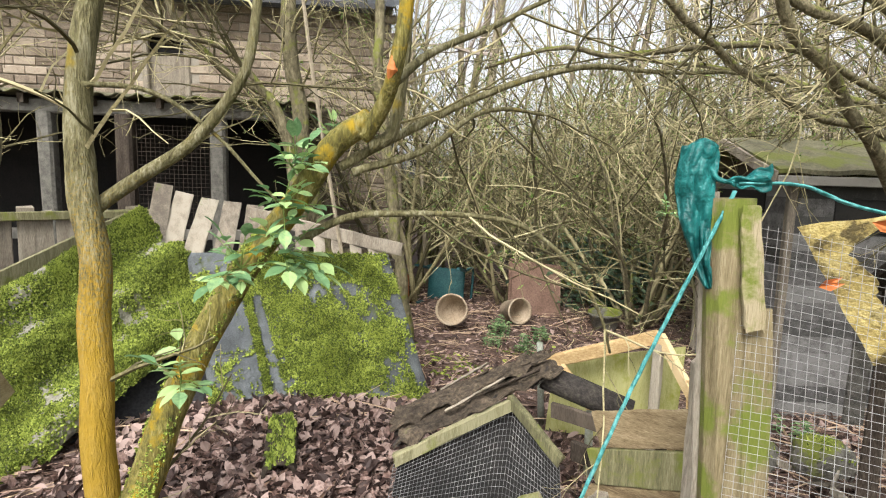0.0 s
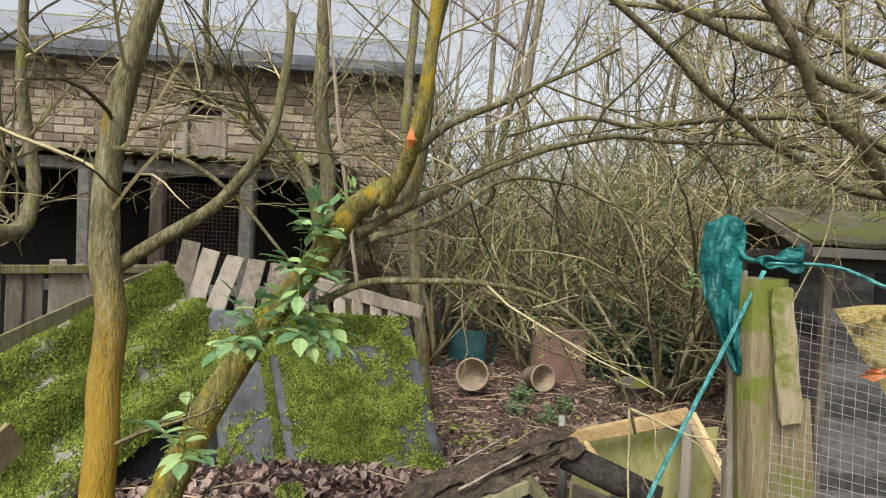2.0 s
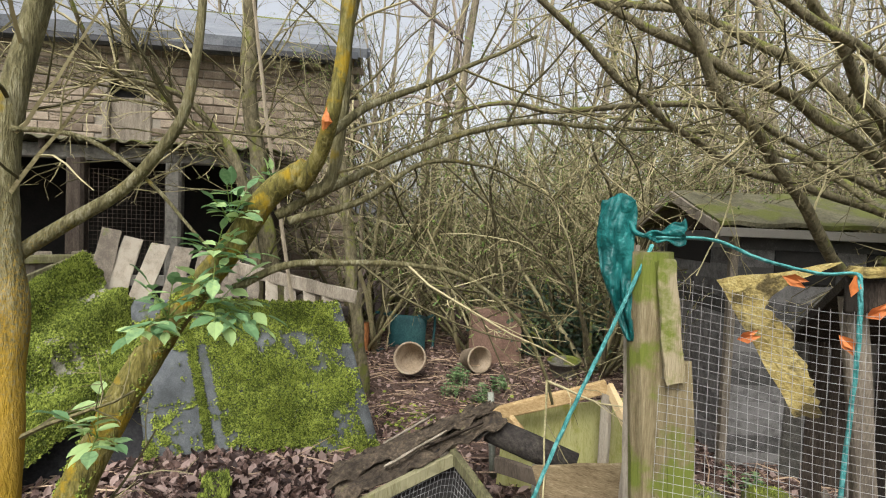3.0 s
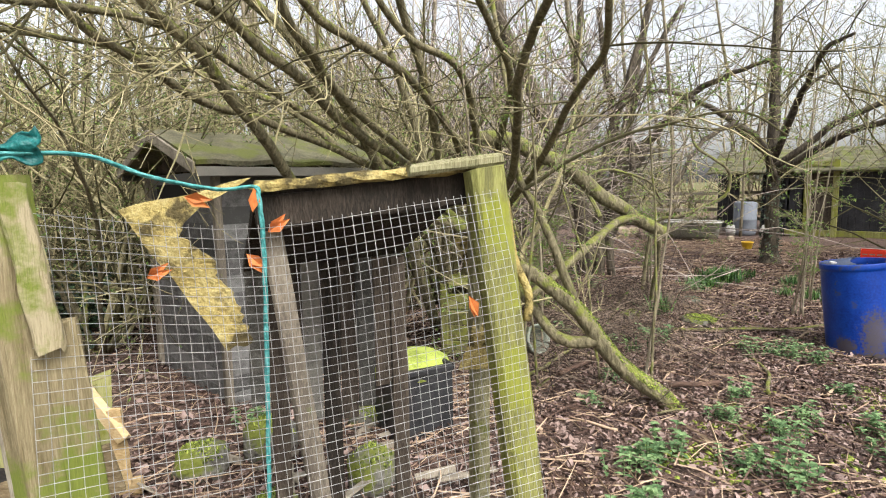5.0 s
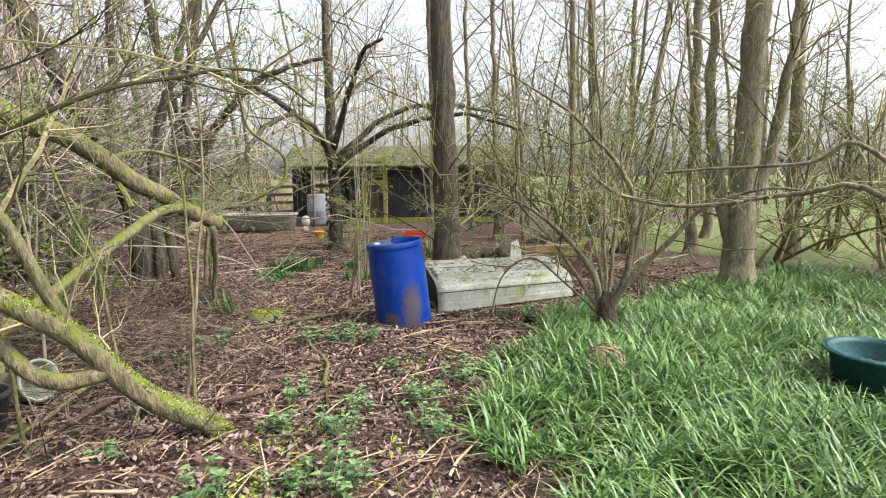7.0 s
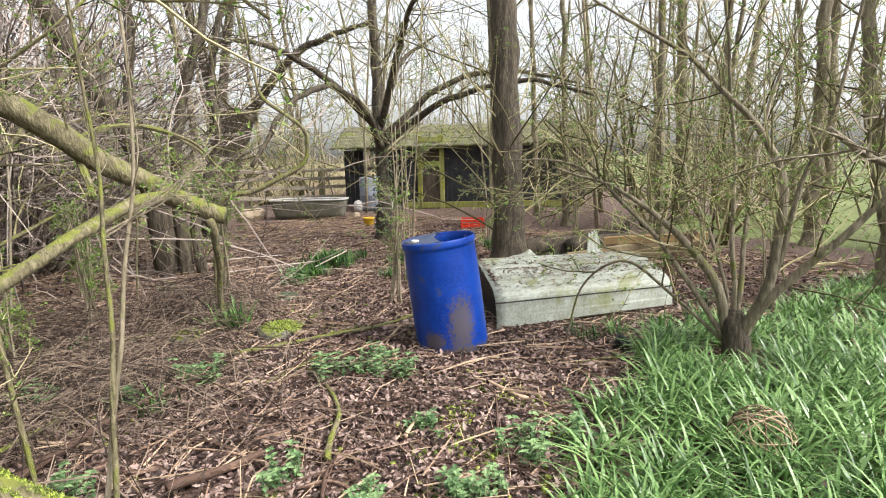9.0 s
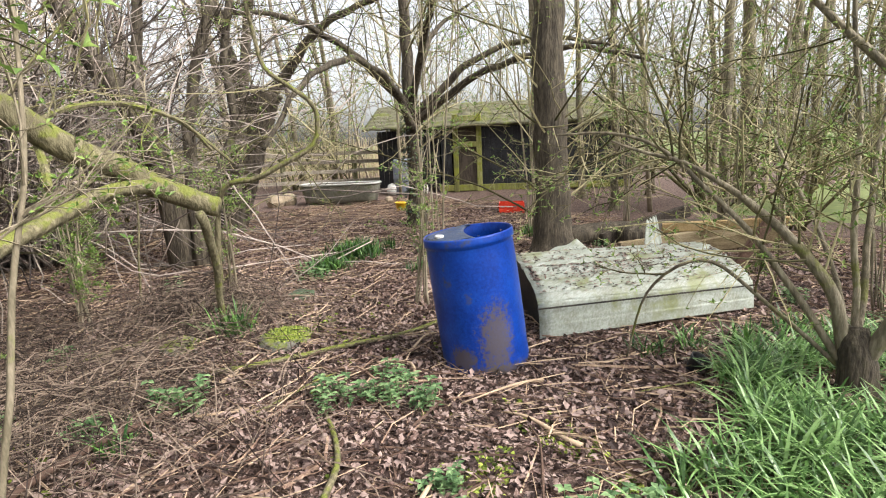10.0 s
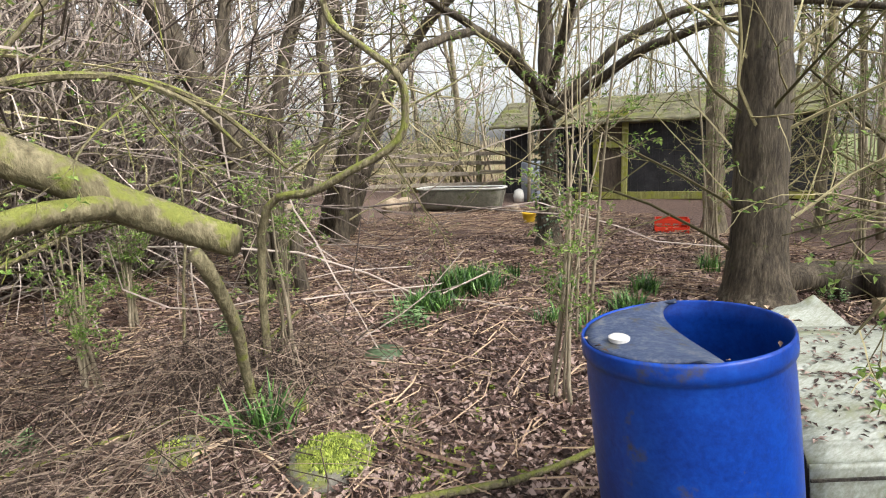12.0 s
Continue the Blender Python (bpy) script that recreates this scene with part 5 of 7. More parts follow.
for c in ((8.6, 14.0, 0.0), (9.3, 13.6, 0.0)):
    acc = Acc()
    acc.spin(c, [(0.12, 0), (0.14, 0.14), (0.1, 0.26), (0.02, 0.3)], 12, 0.1)
    part("white_sack", acc, "enamel", None, "small pale sack by the shed", True, "", "sack", "sacks")
binm = thing("green_tub", "dark green plastic tub half hidden in bluebells", "tub")
acc = Acc()
acc.spin((4.85, 0.62, 0.0), [(0.0, 0.01), (0.21, 0.0), (0.23, 0.02), (0.265, 0.27), (0.285, 0.275), (0.285, 0.30), (0.262, 0.30), (0.25, 0.27), (0.21, 0.02), (0, 0.02)], 40, 0, None, False)
part("tub", acc, "teal", binm, "", True)
acc = Acc()
acc.tube([Vector((4.85 + 0.292 * math.cos(a * 0.157), 0.62 + 0.292 * math.sin(a * 0.157), 0.288)) for a in range(41)], [0.012] * 41, 6, False)
part("rim", acc, "teal", binm, "", True)
ball = Acc()
for k in range(16):
    t = Euler((rnd.uniform(0, 3), rnd.uniform(0, 3), rnd.uniform(0, 3))).to_matrix()
    ball.tube([Vector((3.93, 1.93, 0.13)) + t @ Vector((0.13 * math.cos(a * 0.2618), 0.13 * math.sin(a * 0.2618), 0)) for a in range(25)], [0.0028] * 25, 4, False)
part("wicker_ball", ball, "twig_dead", None, "old woven wicker ball among bluebells", True, "", "ball")
pot((4.68, 3.16, 0.0), 0.06, 0.09, (0.5, 0.2, 0), "black", "small black plastic plant pot")
pot((-0.75, 5.2, 0.1), 0.12, 0.3, (radians(85), 0, radians(-60)), "enamel", "white plastic pipe end lying under shrubs", "pipe")


def rock(c, r, h, mat, label, seed, moss=0):
    q = random.Random(seed)
    acc = Acc()
    prof = [(r * 0.9, -0.03), (r, h * 0.3), (r * 0.86, h * 0.8), (r * 0.45, h), (0.02, h * 1.02)]
    base = len(acc.v)
    acc.spin(c, prof, 15, 0.1, None)
    for i, v in enumerate(acc.v):
        acc.v[i] = Vector(v) + Vector((q.uniform(-1, 1), q.uniform(-1, 1), 0.4 * q.uniform(-1, 1))) * r * 0.09
    ob = thing("rock", label, "stone")
    part("stone", acc, mat, ob, "", True)
    if moss:
        part("moss_cover", moss_cover(lambda u, v: Vector(c) + Vector((math.cos(v * 6.28) * u * r * 0.9, math.sin(v * 6.28) * u * r * 0.9, h * (1 - 0.35 * u ** 3))), moss, 0.012, lambda u, v: 0.25, seed, Vector((0, 0, 1))), "moss", ob, "moss cover", False, "stuff")


rock((3.02, 5.02, 0), 0.19, 0.10, "stone", "flat stone thick with yellow-green moss", 2, 700)
rock((2.42, 5.30, 0), 0.13, 0.11, "stone", "ochre mossy stone beside bluebell leaves", 4, 60)
rock((3.50, 6.12, 0), 0.13, 0.06, "ivy", "flat dark green stone in the leaf litter", 6)
rock((2.9, 5.6, 0), 0.09, 0.06, "stone", "small grey stone in the leaf litter", 9)
for c in ((-0.1, 2.2), (-0.7, 2.6), (-0.2, 2.9), (-1.0, 2.4), (-0.5, 1.9)):
    rock((c[0], c[1], 0), rnd.uniform(0.09, 0.15), rnd.uniform(0.12, 0.26), "stone", "mossy broken stone behind the mesh", int(c[0] * 100) + 500, 160)
for k in range(26):
    x, y = -0.45 + rnd.gauss(0, 0.45), 2.5 + rnd.gauss(0, 0.45)
    a = rnd.uniform(0, 3.1)
    ob = thing("wood_scrap", "short grey broken lath on the ground", "lath", "wood scraps")
    l = rnd.uniform(0.12, 0.3)
    board(ob, "lath", "wood_old", (x, y, 0.05 + 0.03 * rnd.random()), (x + l * math.cos(a), y + l * math.sin(a), 0.06 + 0.05 * rnd.random()), 0.04, 0.012, (0, 0.2, 1) if k % 2 else (0.7, -0.7, 0.1), 0.004, 3)

# ---- vegetation ----
def grow(wood, leaves, r, p, d, L, rad, lev, cfg):
    """One branch and, from it, finer ones. cfg holds per-level lists."""
    n = cfg["seg"][lev]
    pts, rr = [Vector(p)], [rad]
    d = Vector(d).normalized()
    end = cfg["end"][lev]
    for k in range(n):
        d = d + Vector((r.gauss(0, 1), r.gauss(0, 1), r.gauss(0, 1))) * cfg["wob"][lev] + Vector((0, 0, cfg["lift"][lev]))
        d.normalize()
        q = pts[-1] + d * (L / n)
        if q.z < 0.03:
            q.z = 0.03
            d.z = abs(d.z)
        pts.append(q)
        rr.append(rad * (1 + (end - 1) * (k + 1) / n))
    (wood[min(lev, len(wood) - 1)]).tube(pts, rr, cfg["sides"][lev], lev < 2)
    if lev + 1 < len(cfg["kids"]) + 1 and lev < len(cfg["kids"]):
        m = cfg["kids"][lev]
        for i in range(m):
            t = cfg["from"][lev] + (1 - cfg["from"][lev]) * (i + r.random()) / m
            f = t * n
            j = min(int(f), n - 1)
            b = pts[j].lerp(pts[j + 1], f - j)
            ax = (pts[j + 1] - pts[j]).normalized()
            o = ax.orthogonal().normalized()
            o.rotate(Matrix.Rotation(r.uniform(0, 6.283), 3, ax))
            ang = radians(r.gauss(cfg["ang"][lev], 12))
            nd = ax * math.cos(ang) + o * math.sin(ang)
            grow(wood, leaves, r, b, nd, L * cfg["ratio"][lev] * r.uniform(0.55, 1.2) * (1.15 - 0.55 * t), max(cfg["min"], rr[j] * cfg["thin"][lev]), lev + 1, cfg)
    if leaves is not None and lev >= len(cfg["kids"]) - 1 and cfg.get("leaf"):
        for i in range(cfg["leafn"]):
            j = r.randrange(1, len(pts))
            for s in range(3):
                leaves.leaf(pts[j], (r.gauss(0, 1), r.gauss(0, 1), r.gauss(0.4, 0.7)), (r.gauss(0, 0.5), r.gauss(0, 0.5), 1), cfg["leaf"] * r.uniform(0.6, 1.3), cfg["leaf"] * 0.5)


def cfg_of(kids, seg, wob, lift, ang, ratio, thin, sides, end, start, least=0.0022, leaf=0.0, leafn=0):
    return {"kids": kids, "seg": seg, "wob": wob, "lift": lift, "ang": ang, "ratio": ratio, "thin": thin, "sides": sides, "end": end, "from": start, "min": least, "leaf": leaf, "leafn": leafn}


TALL = cfg_of([9, 6, 6], [12, 6, 4, 3], [0.05, 0.12, 0.16, 0.2], [0.03, 0.05, 0.03, 0.0], [48, 45, 48], [0.38, 0.48, 0.5], [0.42, 0.5, 0.5], [8, 5, 3, 3], [0.25, 0.25, 0.35, 0.5], [0.22, 0.2, 0.2], 0.004, 0.03, 1)
SLIM = cfg_of([8, 6, 4], [9, 5, 3, 3], [0.05, 0.12, 0.15, 0.2], [0.03, 0.06, 0.03, 0.0], [42, 42, 45], [0.34, 0.5, 0.5], [0.45, 0.5, 0.55], [5, 3, 3, 3], [0.25, 0.3, 0.35, 0.5], [0.25, 0.2, 0.2], 0.003, 0.028, 1)
BUSH = cfg_of([7, 6, 3], [7, 5, 4, 3], [0.10, 0.14, 0.18, 0.2], [-0.02, -0.01, 0.0, 0.0], [46, 48, 50], [0.55, 0.55, 0.5], [0.55, 0.55, 0.6], [5, 3, 3, 3], [0.35, 0.4, 0.5, 0.6], [0.2, 0.15, 0.2], 0.0024, 0.022, 1)
ARCH = cfg_of([8, 5], [10, 5, 3], [0.08, 0.14, 0.18], [-0.055, -0.02, 0.0], [42, 46], [0.42, 0.5], [0.5, 0.55], [5, 3, 3], [0.3, 0.4, 0.5], [0.2, 0.2], 0.0024, 0.03, 1)
VINE = cfg_of([7], [9, 5], [0.16, 0.2], [-0.05, -0.03], [45], [0.5], [0.7], [3, 3], [0.5, 0.6], [0.15], 0.002)


def tree(name, label, mat_trunk, mat_twig, seed, h, rad, cfg, stems=1, spread=0.1, lean=(0, 0, 1), leafmat="leaf_green", group="", category="tree", at=(0, 0, 0)):
    r = random.Random(seed)
    t = thing(name, label, category, group)
    trunk, crown, lv = Acc(), Acc(), Acc()
    for s in range(stems):
        d = Vector(lean) + Vector((r.gauss(0, 1), r.gauss(0, 1), 0)) * spread
        b = Vector(at) + (Vector((r.gauss(0, 0.08), r.gauss(0, 0.08), -0.06)) if stems > 1 else Vector((0, 0, -0.06)))
        grow([trunk, crown], lv, r, b, d, h * r.uniform(0.75, 1.1), rad * r.uniform(0.75, 1.1), 0, cfg)
    part("trunk" if stems == 1 else "stem_mass", trunk, mat_trunk, t, "", True, "" if stems == 1 else "stuff")
    part("crown", crown, mat_twig, t, "", False)
    if lv.v:
        part("foliage", lv, leafmat, t, "sparse young leaves", False, "stuff")
    return t


def spread_copies(src, spots, r, smin=0.85, smax=1.15):
    """Moves the first to the first spot and sets copies at the rest."""
    for k, (x, y) in enumerate(spots):
        m = Matrix.LocRotScale((x, y, 0), Euler((0, 0, r.uniform(0, 6.28))), None)
        s = r.uniform(smin, smax)
        o = src[k % len(src)]
        if k < len(src):
            o.matrix_basis = m @ Matrix.Diagonal((s, s, s, 1))
        else:
            keep = o.scale.copy()
            o.scale = (s, s, s)
            copy_thing(o, m)
            o.scale = keep


vr = random.Random(21)
# far woodland, tall bare trees
tall = [tree("bare_tree", "tall bare woodland tree with fine branches", "bark", "twig_grey", 100 + k, 11, 0.10, TALL, group="woodland trees") for k in range(3)]
slim = [tree("slim_tree", "slim bare sapling tree with upright twigs", "stem", "twig", 200 + k, 7, 0.055, SLIM, group="woodland saplings") for k in range(4)]
spots = []
while len(spots) < 56:
    a, d = vr.uniform(-0.5, 3.9), vr.uniform(11, 30)
    x, y = 2 + d * math.cos(a), 3 + d * math.sin(a)
    if x < -6 and y < 7 or (x > 9 and y < 3.5) or (9 < x < 14 and 9.5 < y < 15.5):
        continue
    if abs((x - 3) - (y - 18) * -2.55) < 0.6:
        continue
    spots.append((x, y))
spots += [(-5.6, 9.9), (-3.5, 10.4), (-2.2, 9.9), (-0.8, 10.8), (-4.6, 12.5), (-6.6, 11.5), (-7.8, 6.6), (-6.7, 6.1), (-8.6, 7.6)]
spread_copies(tall, spots, vr, 0.7, 1.1)
spots = []
while len(spots) < 95:
    x, y = vr.uniform(-7, 22), vr.uniform(3, 26)
    if (x - 4.6) ** 2 / 20 + (y - 8) ** 2 / 60 < 1.0 or (x < 9.5 and y < 5.5) or (9 < x < 14 and 9.5 < y < 15.5) or (x > 10 and y < 4):
        continue
    if x < 2 and y < 7:
        continue
    spots.append((x, y))
spots += [(-6.6, 8.2), (-5.9, 9.3), (-5.0, 8.4), (-4.4, 9.6), (-3.7, 8.6), (-3.2, 9.8), (-2.7, 7.4), (-2.0, 9.0), (-1.5, 7.6), (-0.9, 9.4), (-0.2, 7.5), (-4.0, 6.6), (-5.4, 6.6), (-6.8, 7.4), (-6.0, 10.6), (-3.0, 11.0), (-1.6, 6.9), (-4.9, 11.2), (-2.4, 6.1), (-3.3, 6.4), (-6.3, 4.6), (-5.6, 4.1), (-6.9, 5.4), (-7.4, 6.0), (-5.1, 3.2)]
spread_copies(slim, spots, vr, 0.7, 1.15)
# thickets
bush = [tree("thicket_shrub", "dense tangled bare thorn shrub with olive twigs", "twig", "twig", 300 + k, 2.9, 0.03, BUSH, 7, 0.45, group="thicket", category="shrub") for k in range(3)]
spots = [(-4.9, 6.2), (-6.3, 5.2), (-3.4, 6.0), (-5.6, 7.8), (-3.9, 7.9), (-2.2, 6.4), (-1.0, 6.4), (-0.4, 8.6), (-2.4, 8.4), (-7.0, 6.6), (-5.9, 4.2), (-2.9, 4.9), (0.1, 6.0),
         (10.4, 6.4), (9.4, 4.8), (12.6, 6.2), (8.6, 16.6), (11.2, 16.2), (2.6, 12.6), (0.6, 11.2), (14, 14), (5.5, 19.5), (9.0, 19.5), (2.2, 17), (-2.1, 5.4), (-3.0, 5.7), (-4.2, 5.5), (-5.3, 5.6), (-1.2, 5.3), (-3.6, 6.9), (-4.8, 7.0), (9.6, 2.6), (10.4, 1.2), (9.0, 0.2), (11.8, 0.6), (12.5, 2.4), (3.4, 16.6), (7.6, 18.6), (-5.2, 3.5), (-4.4, 4.4)]
spread_copies(bush, spots, vr, 0.8, 1.25)
arch = [tree("arching_shrub", "arching olive-green shrub stems with side twigs", "bark_moss", "twig", 400 + k, 3.6, 0.026, ARCH, 9, 0.55, group="thicket", category="shrub") for k in range(2)]
spots = [(-2.8, 4.6), (-0.6, 5.9), (-3.7, 5.2), (-0.3, 5.2), (-4.6, 4.9), (-1.9, 5.6), (0.4, 6.4), (-6.0, 3.6)]
spread_copies(arch, spots, vr, 0.85, 1.15)
vine = [tree("bramble_mound", "grey-brown mound of dead trailing vines", "twig_grey", "twig_grey", 500 + k, 4.2, 0.012, VINE, 120, 0.5, group="vine mounds", category="bramble") for k in range(2)]
spread_copies(vine, [(0.9, 9.7), (0.3, 8.9), (1.55, 9.5), (-0.2, 11.6), (-1.0, 10.4)], vr, 0.85, 1.15)


def limb(acc, pts, r0, r1, sides=8, n=20, rough=0.07):
    """A bent limb with furrowed bark. acc: an Acc to add to, or (parent, name, material[, label]) to make a part of its own."""
    own = isinstance(acc, tuple)
    a = Acc() if own else acc
    if r0 > 0.03:
        n, sides = max(n, int(n * 2.5)), max(sides, 22)
    cp = curve_pts(pts, n)
    amp = min(0.05, 0.012 + 0.35 * r0) if r0 < 0.12 else 0.03
    seed = pts[0][0] * 3.7 + pts[0][1] * 5.1
    for k in range(1, n + 1):
        p = cp[k]
        cp[k] = p + amp * Vector((noise.noise((p.x * 3, p.y * 3, p.z * 3 + seed)), noise.noise((p.x * 3 + 9, p.y * 3, p.z * 3 + seed)), noise.noise((p.x * 3, p.y * 3 + 17, p.z * 3 + seed))))
    base = len(a.v)
    radii = [r0 + (r1 - r0) * k / n for k in range(n + 1)]
    a.tube(cp, radii, sides)
    if r0 > 0.03:
        for k in range(n + 1):
            for s in range(sides):
                v = a.v[base + k * sides + s]
                o = v - cp[k]
                g = noise.noise((s * 0.9, k * 0.12, r0 * 90)) + 0.6 * noise.noise((v.x * 9, v.y * 9, v.z * 6)) + 0.5 * noise.noise((s * 2.1, k * 0.5, 3))
                a.v[base + k * sides + s] = cp[k] + o * (1 + rough * g)
    if own:
        part(acc[1], a, acc[2], acc[0], acc[3] if len(acc) > 3 else "", True)
    return cp


def twigs_on(acc, lv, cp, r, count, L, rad, cfg, start=0.1):
    for _ in range(count):
        f = r.uniform(start, 0.98) * (len(cp) - 1)
        j = min(int(f), len(cp) - 2)
        b = cp[j].lerp(cp[j + 1], f - j)
        ax = (cp[j + 1] - cp[j]).normalized()
        o = ax.orthogonal().normalized()
        o.rotate(Matrix.Rotation(r.uniform(0, 6.283), 3, ax))
        grow([acc], lv, r, b, ax * 0.7 + o, L * r.uniform(0.5, 1.2), rad, 0, cfg)


TWIG = cfg_of([5, 3], [6, 4, 3], [0.12, 0.15, 0.2], [0.02, 0.0, 0.0], [45, 48], [0.5, 0.5], [0.6, 0.6], [4, 3, 3], [0.4, 0.4, 0.5], [0.15, 0.2], 0.0018, 0.024, 1)
BARE = cfg_of([5, 3], [6, 4, 3], [0.12, 0.15, 0.2], [0.0, 0.0, 0.0], [45, 48], [0.5, 0.5], [0.6, 0.6], [4, 3, 3], [0.4, 0.4, 0.5], [0.15, 0.2], 0.0018)

# the two elder stems in front of the fallen roof
er = random.Random(31)
elder = thing("elder_tree", "upright elder stem orange with lichen low down", "tree")
acc = (elder, "trunk", "bark_elder_grey", "bark orange with lichen low down, grey above")
cp = limb(acc, [(-2.20, -0.44, -0.08), (-2.29, -0.45, 0.36), (-2.40, -0.42, 1.14), (-2.48, -0.42, 1.52), (-2.53, -0.41, 1.9), (-2.53, -0.29, 2.45), (-2.50, -0.12, 3.1), (-2.4, 0.0, 4.0)], 0.060, 0.034, 16, 60)
tw = Acc()
acc = (elder, "limb", "bark_elder_grey")
c2 = limb(acc, [(-2.50, -0.43, 1.35), (-2.38, -0.24, 1.55), (-2.22, -0.06, 1.72), (-2.1, 0.05, 1.98), (-2.12, 0.1, 2.4)], 0.03, 0.016, 8)
c3 = limb(acc, [(-2.50, -0.42, 1.85), (-2.35, -0.2, 1.83), (-2.2, -0.02, 1.66), (-2.0, 0.1, 1.45)], 0.012, 0.005, 6)
twigs_on(tw, None, cp, er, 8, 0.9, 0.010, BARE)
twigs_on(tw, None, c2, er, 5, 0.5, 0.006, BARE)
part("twig_mass", tw, "twig", elder, "", False, "stuff")

leaning = thing("leaning_elder", "leaning elder trunk with moss, lichen and new leaves", "tree")
acc = Acc()
cp = limb(acc, [(-2.12, -0.52, -0.06), (-2.24, -0.36, 0.34), (-2.21, -0.06, 0.97), (-2.09, 0.11, 1.3), (-1.92, 0.26, 1.6), (-1.78, 0.35, 1.74)], 0.066, 0.042, 14, 34)
part("trunk", acc, "bark_elder", leaning, "mossy ochre bark", True)
lowcp = cp


def trunk_moss(u, v):
    f = u * 0.62 * (len(lowcp) - 1)
    j = int(f)
    c = lowcp[j].lerp(lowcp[j + 1], f - j)
    ax = (lowcp[j + 1] - lowcp[j]).normalized()
    side = ax.cross(Vector((0.8, -0.5, 0))).normalized()
    out = side.cross(ax)
    a = (v - 0.5) * 2.6 - 0.5
    return c + (side * math.sin(a) + out * math.cos(a) * (1 if out.dot(Vector((0.8, -0.5, 0.1))) > 0 else -1)) * (0.066 - 0.015 * u)


part("moss_cover", moss_cover(trunk_moss, 3800, 0.0065, lambda u, v: 0.18 - 0.75 * u + 0.5 * abs(v - 0.6), 12, Vector((0.84, -0.5, 0.2)).normalized()), "moss", leaning, "green moss low on the trunk", False, "stuff")
acc = Acc()
c1 = limb(acc, [(-1.80, 0.34, 1.70), (-1.70, 0.36, 1.83), (-1.62, 0.35, 1.95), (-1.61, 0.37, 2.2), (-1.58, 0.38, 2.5), (-1.5, 0.4, 3.1)], 0.031, 0.018, 14, 40)
part("fork", acc, "bark_elder", leaning, "orange-lichened fork", True)
acc = (leaning, "limb", "bark_elder_grey")
c2 = limb(acc, [(-1.80, 0.36, 1.66), (-1.76, 0.44, 1.74), (-1.735, 0.465, 2.04), (-1.69, 0.49, 2.4), (-1.6, 0.6, 3.2)], 0.027, 0.017, 8)
c3 = limb(acc, [(-2.02, 0.20, 1.30), (-1.9, 0.34, 1.39), (-1.80, 0.46, 1.41), (-1.69, 0.70, 1.4), (-1.55, 0.96, 1.36), (-1.42, 1.15, 1.19), (-1.33, 1.27, 0.97), (-1.3, 1.32, 0.8)], 0.017, 0.006, 8, 30)
c4 = limb(acc, [(-1.9, 0.30, 1.58), (-1.76, 0.62, 1.77), (-1.69, 0.94, 1.92), (-1.55, 1.39, 2.08), (-1.34, 1.85, 2.09), (-1.1, 2.5, 2.15)], 0.020, 0.008, 8, 26)
c5 = limb(acc, [(-1.68, 0.37, 1.87), (-1.70, 0.62, 2.04), (-1.69, 0.99, 2.23), (-1.6, 1.5, 2.5)], 0.018, 0.008, 8)
c6 = limb(acc, [(-1.86, 0.33, 1.56), (-1.74, 0.6, 1.66), (-1.72, 0.9, 1.83), (-1.66, 1.3, 1.86)], 0.017, 0.007, 8)
acc = Acc()
for c, n in ((c2, 5), (c3, 5), (c4, 12), (c5, 8), (c6, 5)):
    twigs_on(acc, None, c, er, n, 0.8, 0.006, BARE, 0.25)
part("twig_mass", acc, "twig", leaning, "", False, "stuff")
acc = Acc()
acc.tube([(-1.645, 0.335, 1.88), (-1.625, 0.33, 1.91), (-1.615, 0.33, 1.97)], [0.012, 0.021, 0.005], 9)
part("cut_scar", acc, "leaf_orange", leaning, "fresh orange cut scar")


def elder_spray(p, d, n, L, r, lv, st):
    """Shoots with opposite pairs of pointed leaflets."""
    for k in range(n):
        dd = Vector(d) + Vector((r.gauss(0, 0.55), r.gauss(0, 0.55), r.gauss(0.1, 0.4)))
        dd.normalize()
        l = L * r.uniform(0.6, 1.2)
        e = Vector(p) + dd * l
        st.tube([p, Vector(p) + dd * l * 0.5 + Vector((0, 0, 0.01)), e], [0.003, 0.002, 0.0015], 4)
        sd_ = dd.cross(Vector((0, 0, 1))).normalized()
        for q in (0.42, 0.72):
            for s in (-1, 1):
                ovate(lv, Vector(p) + dd * l * q, sd_ * s + dd * 0.5 + Vector((0, 0, r.gauss(-0.15, 0.2))), (r.gauss(0, 0.3), r.gauss(0, 0.3), 1), l * 0.46, l * 0.24)
        ovate(lv, e - dd * 0.01, dd + Vector((0, 0, -0.2)), (0, 0, 1), l * 0.52, l * 0.26)


lv, st = Acc(), Acc()
for p, d, n, L in (((-2.06, -0.02, 1.20), (0.5, -0.1, 0.2), 9, 0.19), ((-2.0, 0.12, 1.24), (0.55, 0.25, -0.15), 10, 0.20), ((-2.0, 0.12, 1.42), (0.35, -0.3, 0.25), 9, 0.17), ((-1.97, 0.16, 1.55), (0.3, -0.1, 0.5), 8, 0.16), ((-1.9, 0.28, 1.66), (0.1, 0.0, 1), 4, 0.11),
                   ((-2.12, -0.22, 0.80), (0.5, -0.3, 0.2), 5, 0.18), ((-1.22, 1.6, 1.42), (0.3, 0.3, 0.3), 6, 0.06)):
    elder_spray(p, d, n, L, er, lv, st)
part("shoot_mass", st, "leaf_green", leaning, "", False, "stuff")
part("foliage", lv, "leaf_elder", leaning, "fresh elder leaves", False, "stuff")

# dead pole and middle trunks before the barn
mt = thing("hedge_tree", "grey hedge tree with crooked limbs before the barn", "tree")
acc = (mt, "limb", "bark_moss")
